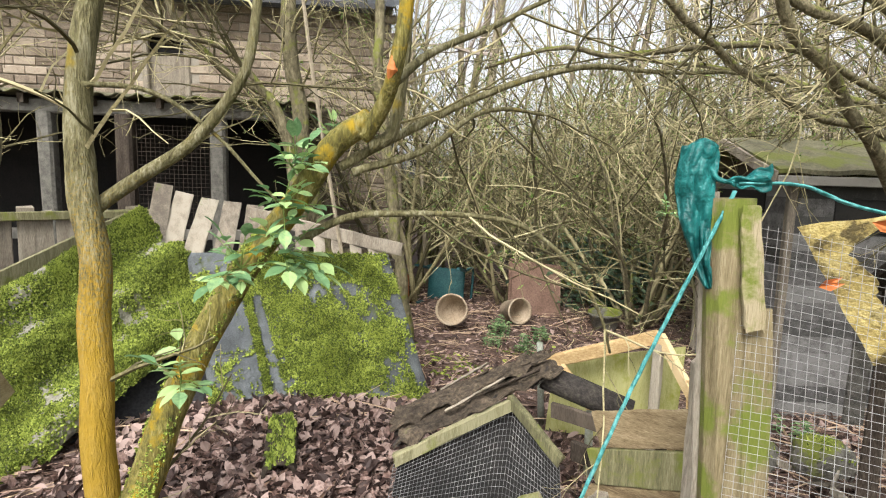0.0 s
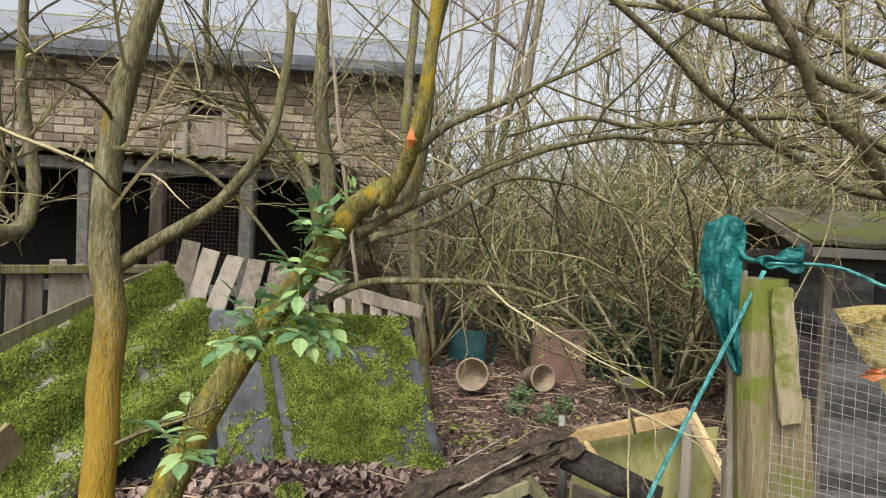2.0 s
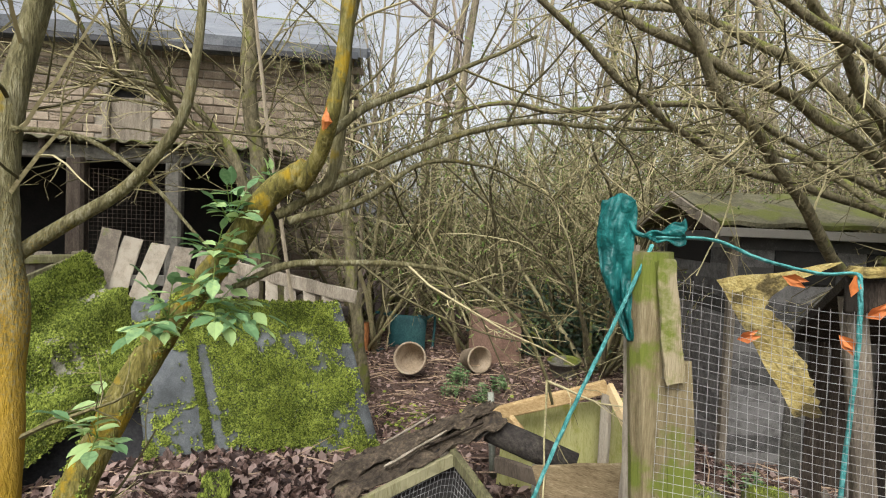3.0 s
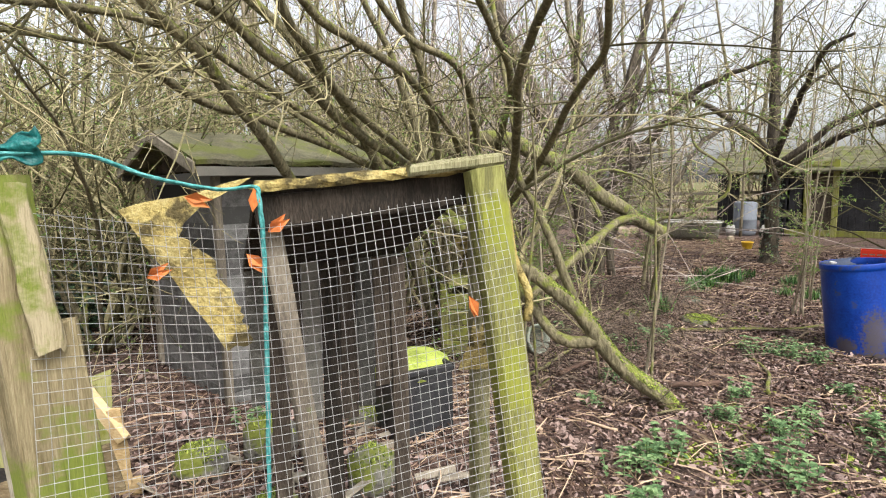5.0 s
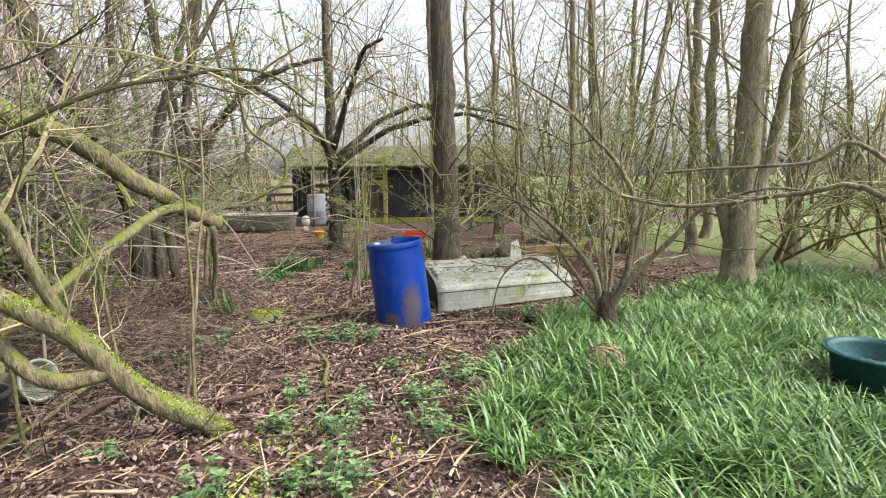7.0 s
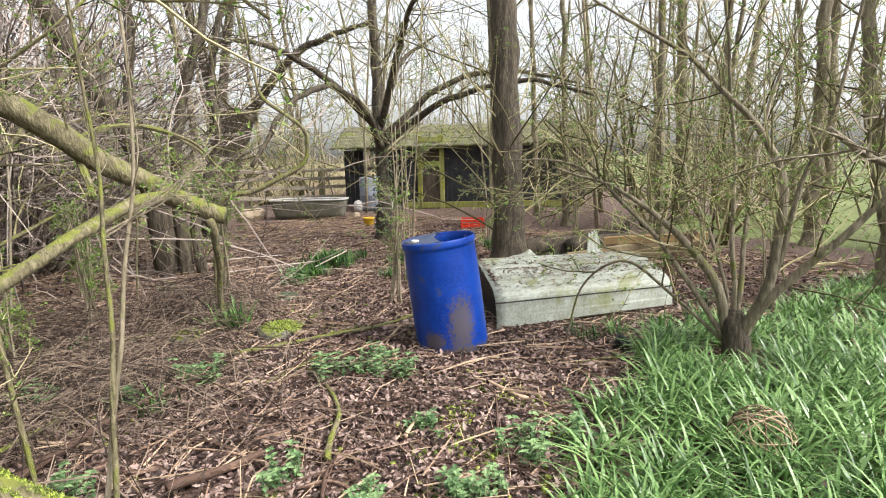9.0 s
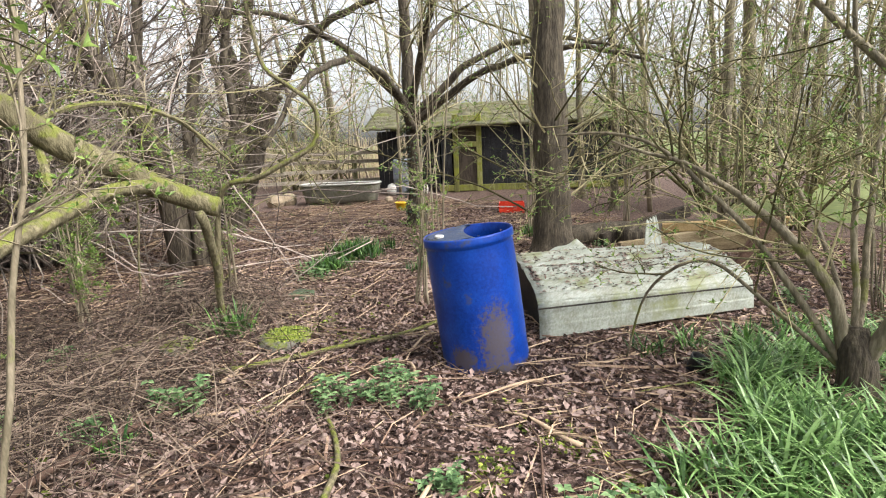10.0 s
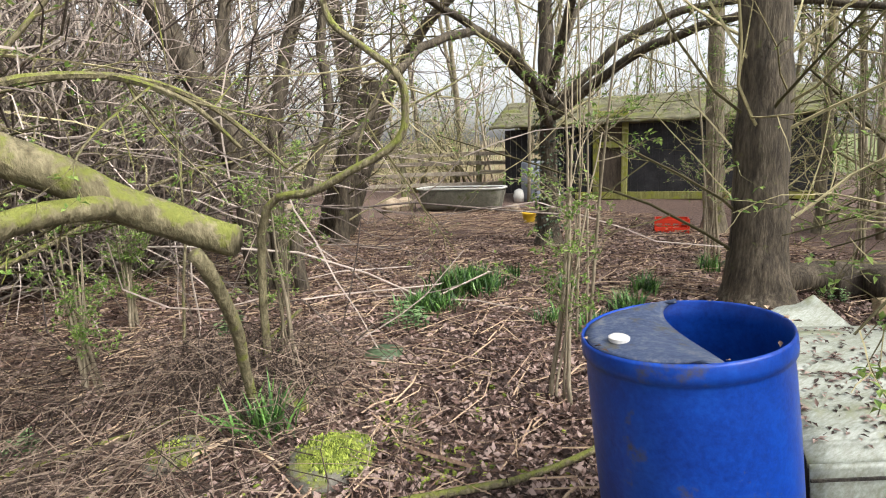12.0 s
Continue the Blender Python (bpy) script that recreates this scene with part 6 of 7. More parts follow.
ca = limb(acc, [(-4.4, 1.95, -0.05), (-4.45, 1.75, 1.0), (-4.5, 1.55, 2.0), (-4.5, 1.45, 3.0), (-4.4, 1.4, 4.5)], 0.09, 0.05, 10)
cb = limb(acc, [(-4.3, 1.55, -0.05), (-4.35, 1.45, 1.4), (-4.45, 1.3, 2.1), (-4.6, 0.95, 2.35), (-4.7, 0.6, 2.75), (-4.6, 0.5, 3.6)], 0.055, 0.02, 8)
cc = limb(acc, [(-4.45, 1.3, 2.1), (-4.5, 0.9, 2.5), (-4.5, 0.4, 2.6), (-4.4, 0.1, 3.1)], 0.03, 0.012, 8)
cd = limb(acc, [(-4.6, -0.75, -0.05), (-4.6, -0.72, 1.2), (-4.6, -0.7, 1.9), (-4.55, -0.75, 2.6), (-4.4, -0.8, 3.6)], 0.045, 0.02, 8)
ce = limb(acc, [(-3.9, 2.35, -0.05), (-4.0, 2.2, 1.3), (-4.1, 2.1, 2.6), (-4.1, 2.2, 4.2)], 0.06, 0.035, 8)
cf = limb(acc, [(-3.6, -1.0, 1.52), (-3.7, -0.85, 1.48), (-3.9, -0.6, 1.5), (-4.0, -0.55, 1.75), (-4.0, -0.62, 2.3), (-3.9, -0.6, 3.2)], 0.06, 0.02, 8)
cg = limb(acc, [(-3.62, -1.6, -0.05), (-3.6, -1.4, 0.9), (-3.58, -1.1, 1.5), (-3.6, -1.0, 1.52)], 0.06, 0.05, 8)
acc = Acc()
for c, n, l in ((ca, 14, 1.6), (cb, 12, 1.3), (cc, 10, 1.2), (cd, 14, 1.3), (ce, 14, 1.6), (cf, 9, 1.0)):
    twigs_on(acc, None, c, er, n, l, 0.010, BARE, 0.3)
part("twig_mass", acc, "twig", mt, "", False, "stuff")
one("dead_pole", "stem", Acc.tube, [(-3.3, 1.35, 0.3), (-3.4, 1.05, 2.2), (-3.5, 0.9, 3.6)], [0.016, 0.014, 0.009], 6, label="thin bare dead pole leaning among branches", category="pole")

# overhanging limbs on the walker's side of the hen house
oh = thing("overhanging_tree", "old shrub tree with long mossy overhanging limbs", "tree")
acc = (oh, "limb", "bark_moss")
c2 = limb(acc, [(0.3, 4.6, 0.2), (-0.1, 3.8, 1.6), (-0.6, 3.1, 2.4), (-1.2, 2.5, 2.8), (-2.0, 2.0, 3.0)], 0.05, 0.015, 8, 24)
c3 = limb(acc, [(0.4, 4.7, 0.1), (0.35, 3.9, 1.5), (0.1, 3.0, 2.5), (-0.3, 2.2, 3.2)], 0.045, 0.015, 8)
c4 = limb(acc, [(0.3, 4.6, 0.4), (-0.6, 4.4, 1.9), (-1.6, 4.0, 2.4), (-2.6, 3.4, 2.6)], 0.04, 0.012, 8)
c6 = limb(acc, [(0.4, 4.6, 0.2), (0.2, 4.2, 1.8), (-0.3, 3.7, 3.0), (-0.9, 3.3, 3.6)], 0.04, 0.012, 8)
ROOT = (0.45, 5.1, -0.05)
FAN = (
    ([(0.20, 4.33, 1.07), (-0.51, 3.31, 1.36), (-0.65, 2.68, 1.74), (-0.76, 2.31, 2.01), (-0.87, 1.91, 2.21), (-0.91, 1.71, 2.40), (-1.1, 1.3, 2.9)], 0.042, 0.020),
    ([(0.59, 4.50, 1.11), (0.17, 3.95, 1.56), (-0.23, 3.13, 1.84), (-0.41, 2.59, 2.01), (-0.66, 2.18, 2.22), (-0.84, 1.88, 2.32), (-1.3, 1.3, 2.6)], 0.044, 0.018),
    ([(0.47, 4.33, 1.37), (-0.01, 3.44, 1.79), (-0.27, 2.81, 2.01), (-0.38, 2.35, 2.20), (-0.50, 1.93, 2.46), (-0.7, 1.4, 2.9)], 0.036, 0.018),
    ([(0.68, 4.49, 1.17), (0.45, 3.82, 1.81), (0.12, 2.90, 2.11), (-0.26, 2.25, 2.25), (-0.44, 1.76, 2.37), (-0.8, 1.2, 2.6)], 0.036, 0.015),
    ([(0.79, 4.27, 1.09), (0.77, 3.07, 1.65), (0.67, 2.44, 1.96), (0.67, 2.10, 2.12), (0.72, 1.71, 2.28), (0.8, 1.3, 2.6)], 0.036, 0.014),
    ([(0.39, 4.43, 1.27), (-0.34, 3.63, 1.72), (-0.73, 3.06, 1.88), (-0.99, 2.46, 1.98), (-1.13, 1.93, 2.13), (-1.22, 1.47, 2.31), (-1.4, 1.0, 2.6)], 0.034, 0.013),
    ([(0.18, 4.25, 1.46), (-0.60, 3.17, 2.00), (-0.94, 2.42, 2.24), (-1.21, 1.98, 2.22), (-1.50, 1.59, 2.15), (-1.65, 1.33, 2.17), (-1.97, 1.16, 2.08)], 0.030, 0.008),
    ([(0.73, 4.48, 1.12), (0.75, 3.68, 1.72), (0.72, 2.93, 2.07), (0.57, 2.51, 2.25), (0.37, 2.16, 2.49), (0.2, 1.8, 2.9)], 0.034, 0.013),
    ([(0.82, 4.16, 1.15), (0.92, 3.03, 1.62), (0.95, 2.37, 1.92), (0.97, 2.02, 2.04), (0.87, 1.67, 2.23), (0.8, 1.3, 2.5)], 0.030, 0.011),
    ([(0.71, 4.49, 1.17), (0.59, 3.70, 1.88), (0.41, 2.97, 2.18), (0.13, 2.66, 2.28), (-0.13, 2.27, 2.54), (-0.4, 1.9, 2.9)], 0.034, 0.013),
)
fan = [limb(acc, [ROOT, (p[0][0] * 0.7 + 0.16, 4.75, p[0][2] * 0.55), *p], r0, r1, 8, 30) for p, r0, r1 in FAN]
acc = Acc()
for c in fan:
    twigs_on(acc, None, c, er, 9, 0.9, 0.006, BARE, 0.3)
for c, n, l in ((c2, 12, 1.2), (c3, 8, 1.0), (c4, 22, 1.3), (c6, 8, 1.2)):
    twigs_on(acc, None, c, er, n, l, 0.008, BARE, 0.35)
part("twig_mass", acc, "twig", oh, "", False, "stuff")

# leaning mossy trunk past the gate
lt = thing("leaning_tree", "low leaning mossy trunk with forking limbs", "tree")
acc = (lt, "limb", "bark_moss")
c1 = limb(acc, [(1.88, 2.98, -0.08), (1.72, 3.04, 0.09), (1.57, 3.08, 0.2), (1.39, 3.09, 0.39), (1.23, 3.08, 0.58), (1.07, 3.08, 0.75), (0.92, 3.12, 0.88), (0.67, 3.25, 1.05), (0.42, 3.36, 1.2), (-0.1, 3.6, 1.36), (-0.8, 4.2, 1.55)], 0.062, 0.035, 12, 30)
c2 = limb(acc, [(1.34, 3.08, 0.46), (1.12, 3.1, 0.46), (0.98, 3.15, 0.55), (0.79, 3.38, 0.86), (0.57, 3.69, 1.12), (0.3, 4.1, 1.4)], 0.042, 0.025, 10)
c3 = limb(acc, [(1.2, 3.08, 0.62), (1.08, 3.12, 0.92), (0.97, 3.18, 1.26), (0.84, 3.27, 1.55), (0.8, 3.4, 2.0), (0.7, 3.6, 2.8)], 0.032, 0.016, 8)
ltcp = c1


def top_moss(u, v):
    f = u * 0.9 * (len(ltcp) - 1)
    j = int(f)
    c = ltcp[j].lerp(ltcp[j + 1], f - j)
    ax = (ltcp[j + 1] - ltcp[j]).normalized()
    side = ax.cross(Vector((0, 0, 1))).normalized()
    out = side.cross(ax).normalized()
    a = (v - 0.5) * 2.4
    rr = 0.062 + (0.035 - 0.062) * u * 0.9
    return c + (side * math.sin(a) + out * math.cos(a)) * rr


part("moss_cover", moss_cover(top_moss, 5200, 0.007, lambda u, v: 0.30 - 0.6 * u - 0.5 * abs(v - 0.5), 14, Vector((0.1, -0.35, 0.93)).normalized()), "moss", lt, "bright green moss along the top", False, "stuff")
acc, lv = Acc(), Acc()
c4 = limb(acc, [(0.86, 3.22, 1.45), (1.26, 2.97, 1.7), (1.58, 2.78, 1.81), (1.91, 2.6, 1.85), (2.2, 2.6, 1.72)], 0.012, 0.005, 6)
c5 = limb(acc, [(0.8, 3.1, 1.0), (1.2, 3.7, 1.5), (1.5, 4.3, 2.1), (1.7, 4.8, 2.9)], 0.018, 0.006, 6)
for c, n, l in ((c1, 9, 0.9), (c3, 7, 0.8), (c4, 7, 0.6), (c5, 7, 0.8)):
    twigs_on(acc, lv, c, er, n, l, 0.006, TWIG, 0.25)
part("twig_mass", acc, "twig", lt, "", False, "stuff")
part("foliage", lv, "leaf_green", lt, "small pale green leaves", False, "stuff")

BUDS = dict(TWIG, leaf=0.022)
# upright stems by the gate
for k, (b, t) in enumerate((((0.55, 2.8), (0.45, 2.7)), ((0.7, 2.78), (0.82, 2.75)), ((1.2, 4.2), (1.1, 4.2)), ((0.9, 5.2), (0.7, 5.2)), ((0.2, 5.4), (0.0, 5.5)), ((1.70, 3.15), (1.80, 3.45)), ((1.66, 3.2), (1.95, 3.45)), ((1.5, 3.55), (1.25, 3.9)), ((0.6, 3.3), (0.75, 3.6)), ((1.0, 3.4), (0.8, 3.9)), ((1.35, 6.1), (1.5, 6.3)), ((2.3, 6.8), (2.4, 7.0)))):
    sp = thing("sapling", "thin pale upright sapling with budding twigs", "sapling", "saplings")
    acc, tw, lv = Acc(), Acc(), Acc()
    c = limb(acc, [(b[0], b[1], -0.05), ((b[0] + t[0]) / 2 + 0.04, (b[1] + t[1]) / 2, 0.9), (t[0], t[1], 1.6), (t[0] - 0.05, t[1] + 0.05, 2.6)], 0.011, 0.004, 7)
    part("stem", acc, "bark_moss" if k % 2 else "stem", sp, "", True)
    twigs_on(tw, lv, c, er, 5, 0.5, 0.004, BUDS, 0.3)
    part("twig_mass", tw, "stem", sp, "", False, "stuff")
    part("foliage", lv, "leaf_green", sp, "", False, "stuff")

# big trees round the clearing
def big_tree(name, label, base, rad, h, seed, mat, lean=(0, 0), forks=(), twmat="twig", n=22, low=0.2, ll=2.2, vines=False):
    r = random.Random(seed)
    t = thing(name, label, "tree", "clearing trees")
    acc, tw, lv = Acc(), Acc(), Acc()
    x, y = base
    c = limb(acc, [(x, y, -0.1), (x + lean[0] * 0.06, y + lean[1] * 0.06, h * 0.06), (x + lean[0] * 0.3, y + lean[1] * 0.3, h * 0.3), (x + lean[0] * 0.7, y + lean[1] * 0.7, h * 0.65), (x + lean[0], y + lean[1], h)], rad, rad * 0.4, 18, 40, 0.09)
    for i, v in enumerate(acc.v):
        k = math.exp(-max(0.0, v.z) / 0.16) * 0.45
        acc.v[i] = Vector((v.x + (v.x - x) * k, v.y + (v.y - y) * k, v.z))
    for f in forks:
        cf_ = limb(acc, [Vector(p) + Vector((x, y, 0)) for p in f], rad * 0.45, rad * 0.14, 8, 16)
        twigs_on(tw, lv, cf_, r, 14, ll * 0.6, 0.009, TWIG, 0.2)
    part("trunk", acc, mat, t, "", True)
    twigs_on(tw, lv, c, r, n, ll, 0.014, TWIG, low)
    part("twig_mass", tw, twmat, t, "", False, "stuff")
    part("foliage", lv, "leaf_green", t, "", False, "stuff")
    if vines:
        iv = Acc()
        for k in range(420):
            a, z = r.uniform(0, 6.28), r.uniform(0.1, 1.7)
            q = Vector((x + math.cos(a) * rad * 1.05 + lean[0] * z / h, y + math.sin(a) * rad * 1.05 + lean[1] * z / h, z))
            iv.leaf(q, (math.cos(a) + r.gauss(0, .5), math.sin(a) + r.gauss(0, .5), r.gauss(-0.3, 0.5)), (math.cos(a), math.sin(a), 0.5), 0.05, 0.04)
        part("ivy", iv, "ivy", t, "dark ivy on the trunk")
    return c


big_tree("apple_tree", "old spreading apple tree with ivy on a dark trunk", (6.4, 9.0), 0.14, 5.5, 61, "bark_dark", (0.1, 0.3),
         [[(0, 0, 1.5), (-0.6, -0.5, 2.1), (-1.5, -1.2, 2.3), (-2.4, -1.9, 1.9), (-2.9, -2.2, 1.3)], [(0, 0, 1.7), (0.8, -0.7, 2.5), (1.6, -1.4, 2.7), (2.6, -2.0, 2.5)], [(0, 0, 1.9), (-0.2, -0.8, 2.7), (-0.6, -1.8, 3.2), (-1.0, -2.8, 3.2)], [(0, 0, 1.8), (-0.9, 0.1, 2.6), (-1.9, 0.0, 3.0), (-2.9, -0.3, 2.9)], [(0, 0, 2.0), (0.7, 0.4, 3.0), (1.6, 0.6, 3.6)], [(0, 0, 1.6), (0.5, -1.1, 2.2), (1.0, -2.3, 2.4), (1.3, -3.3, 2.1)]], n=16, low=0.4, vines=True)
big_tree("ash_tree", "straight thick tree trunk with furrowed bark", (6.36, 5.92), 0.22, 11, 62, "bark_dark", (0.15, 0.5), n=40, low=0.12, ll=2.4)
big_tree("twin_tree", "thick grey twin-stemmed tree by the field edge", (7.6, 2.32), 0.19, 10, 63, "bark", (0.1, -0.1), [[(0.0, 0.0, 0.3), (-0.12, 0.30, 1.6), (-0.10, 0.38, 3.0), (0.1, 0.5, 6.0)], [(0.0, 0.0, 0.4), (0.1, -0.25, 1.7), (0.2, -0.4, 3.2), (0.3, -0.6, 6.0)]], n=26, low=0.2, ll=2.4)
wt = thing("willow_tree", "dark leaning hollow willow trunk with broken top", "tree", "clearing trees")
acc = (wt, "trunk", "bark_dark")
w1 = limb(acc, [(4.00, 11.35, -0.1), (4.18, 11.29, 0.55), (4.36, 11.28, 1.04), (4.58, 11.22, 1.65), (4.84, 11.13, 2.25)], 0.30, 0.25, 20, 24, 0.16)
acc = (wt, "limb", "bark_dark")
w2 = limb(acc, [(4.40, 11.26, 1.2), (4.35, 11.19, 2.4), (4.25, 11.20, 3.16), (4.06, 11.05, 3.89), (3.9, 11.0, 5.0)], 0.12, 0.05, 12, 24)
w3 = limb(acc, [(4.76, 11.15, 2.0), (5.21, 10.73, 2.71), (5.55, 10.31, 3.14), (5.99, 9.82, 3.44), (6.5, 9.3, 3.6)], 0.10, 0.03, 12, 24)
tw, lv = Acc(), Acc()
for c, n in ((w2, 20), (w3, 20)):
    twigs_on(tw, lv, c, er, n, 1.4, 0.010, TWIG, 0.2)
part("twig_mass", tw, "twig", wt, "", False, "stuff")
part("foliage", lv, "leaf_green", wt, "", False, "stuff")

for lab, pts, r0, r1 in (("thick leaning dark trunk in the tangle", [(2.88, 8.30, -0.1), (2.84, 8.31, 0.53), (2.80, 8.35, 1.05), (2.62, 8.45, 1.64), (2.31, 8.57, 2.29), (2.03, 8.61, 3.00), (1.5, 8.7, 4.2), (1.1, 8.7, 5.4)], 0.15, 0.09),
                         ("slim upright trunk rising from a leaning one", [(2.90, 8.40, -0.1), (2.81, 8.34, 0.88), (2.73, 8.46, 1.39), (2.69, 8.62, 1.96), (2.74, 8.75, 2.47), (2.82, 8.79, 3.13), (2.9, 8.8, 5.0)], 0.075, 0.05),
                         ("dark upright trunk beside the clearing", [(3.06, 8.15, -0.1), (3.03, 8.20, 0.52), (3.06, 8.33, 0.97), (3.12, 8.43, 1.55), (3.35, 8.50, 2.45), (3.59, 8.50, 3.12), (4.0, 8.6, 4.6)], 0.085, 0.05),
                         ("crooked mossy trunk beside the clearing", [(3.22, 8.05, -0.1), (3.19, 8.19, 0.57), (3.37, 8.30, 1.07), (3.61, 8.35, 1.65), (3.60, 8.48, 2.35), (3.78, 8.46, 3.13), (4.3, 8.3, 4.2)], 0.065, 0.035)):
    ob = thing("tangle_tree", lab, "tree", "clearing trees")
    c = limb((ob, "trunk", "bark_dark"), pts, r0, r1, 14, 30, 0.10)
    tw, lv = Acc(), Acc()
    twigs_on(tw, lv, c, er, 20, 1.1, 0.009, BARE, 0.35)
    part("twig_mass", tw, "bark_dark", ob, "", False, "stuff")
big_tree("multi_stem", "crooked dark trunk behind the clearing", (3.95, 10.6), 0.12, 7, 167, "bark_dark", (1.2, 0.4), n=18)
big_tree("multi_stem", "upright trunk behind the vines", (2.2, 13.2), 0.12, 8, 69, "bark", (0.1, 0.2), n=20)
for k, (x, y) in enumerate(((9.2, 5.6), (10.2, 3.9), (11.6, 6.6), (9.8, 7.9), (12.8, 4.6), (8.7, 8.6), (10.8, 9.6), (14.0, 7.0), (11.0, 2.6))):
    big_tree("edge_tree", "slender grey tree among the edge of the wood", (x, y), 0.08 + 0.03 * (k % 3), 8, 70 + k, "bark", (0.2 * math.sin(k * 2), 0.2), n=20, low=0.15, ll=1.8)

# broken mossy limb lying across the left of the clearing
bl = thing("broken_limb", "thick mossy broken branch hanging over the ground", "branch")
acc = (bl, "limb", "bark_moss")
c1 = limb(acc, [(2.74, 5.2, 0.95), (2.55, 5.17, 1.03), (2.30, 5.12, 1.16), (2.05, 5.08, 1.33), (1.75, 5.04, 1.56), (1.45, 5.04, 1.74), (0.8, 5.2, 1.95), (0.1, 5.5, 1.5), (-0.3, 5.8, -0.05)], 0.062, 0.085, 12, 36)
c2 = limb(acc, [(2.35, 5.12, 1.12), (2.05, 4.85, 1.06), (1.65, 4.45, 0.9), (1.1, 4.0, 0.6), (0.7, 4.0, 0.3), (0.5, 4.05, -0.03)], 0.042, 0.03, 8)
c3 = limb(acc, [(2.6, 5.08, 0.93), (2.7, 5.3, 0.6), (2.72, 5.45, 0.3), (2.75, 5.55, -0.03)], 0.03, 0.02, 8)
c6 = limb(acc, [(2.80, 6.0, 0.0), (2.87, 5.83, 0.95), (3.12, 5.61, 1.11), (3.46, 5.43, 1.29), (3.51, 5.40, 1.47), (3.48, 5.40, 1.61), (3.37, 5.52, 1.73), (3.24, 5.63, 1.87), (3.20, 5.69, 2.11), (3.18, 5.75, 2.5)], 0.022, 0.014, 8, 40)
acc, lv = Acc(), Acc()
c4 = limb(acc, [(1.9, 4.8, 1.15), (1.9, 5.3, 1.5), (2.3, 5.7, 1.62), (2.7, 5.9, 1.5), (3.0, 5.9, 1.2)], 0.022, 0.01, 6)
c5 = limb(acc, [(2.3, 5.7, 1.62), (2.6, 5.4, 1.5), (2.8, 5.5, 1.3)], 0.016, 0.01, 6)
for c, n in ((c1, 6), (c4, 5), (c5, 3), (c2, 5), (c6, 8)):
    twigs_on(acc, lv, c, er, n, 0.7, 0.006, TWIG)
part("twig_mass", acc, "bark_moss", bl, "", False, "stuff")
part("foliage", lv, "leaf_green", bl, "", False, "stuff")

# stump bush with arching branches
sb = thing("stump_bush", "many-stemmed shrub sprouting from an old stump", "shrub")
acc = Acc()
limb(acc, [(4.95, 2.52, -0.1), (4.95, 2.52, 0.1), (4.97, 2.53, 0.26), (5.0, 2.55, 0.34)], 0.095, 0.06, 16, 12, 0.14)
part("stump", acc, "bark_dark", sb, "old cut stump", True)
acc = (sb, "stem", "bark")
ends = (((4.89, 2.65, 0.57), (4.80, 2.90, 0.86), (4.67, 3.14, 1.09), (4.4, 3.5, 1.25)), ((5.02, 2.36, 0.6), (5.08, 2.38, 1.24), (4.94, 2.66, 1.68), (4.75, 2.92, 1.98), (4.4, 3.3, 2.3)), ((5.02, 2.36, 0.45), (5.16, 2.08, 0.82), (5.26, 1.84, 1.10), (5.35, 1.4, 1.25), (5.4, 1.0, 1.2)),
        ((5.06, 2.33, 0.7), (5.12, 2.28, 1.13), (5.17, 2.14, 1.58), (5.2, 2.0, 2.6)), ((4.81, 2.81, 0.59), (4.67, 3.13, 1.02), (4.5, 3.4, 1.26), (4.2, 3.7, 1.3)), ((4.82, 2.9, 0.45), (4.68, 3.15, 0.62), (4.55, 3.38, 0.42), (4.5, 3.45, 0.04)), ((5.2, 2.6, 0.7), (5.6, 2.7, 1.5), (5.9, 2.6, 2.3), (6.0, 2.4, 3.2)), ((5.05, 2.6, 0.8), (5.15, 2.7, 1.6), (5.1, 2.8, 2.6), (5.2, 2.9, 3.6)), ((5.2, 2.75, 0.6), (5.5, 3.1, 1.0), (5.9, 3.4, 1.2), (6.3, 3.6, 1.2)))
cs = [limb(acc, [(4.97, 2.53, 0.1), *e], (0.034, 0.034, 0.032, 0.024, 0.02, 0.012, 0.02, 0.018, 0.014)[k], 0.006, 8) for k, e in enumerate(ends)]

tw, lv = Acc(), Acc()
for c in cs:
    twigs_on(tw, lv, c, er, 3 if c[-1].z < 0.2 else 15, 0.4 if c[-1].z < 0.2 else 0.9, 0.006, TWIG, 0.2)
part("twig_mass", tw, "twig", sb, "", False, "stuff")
part("foliage", lv, "leaf_green", sb, "", False, "stuff")

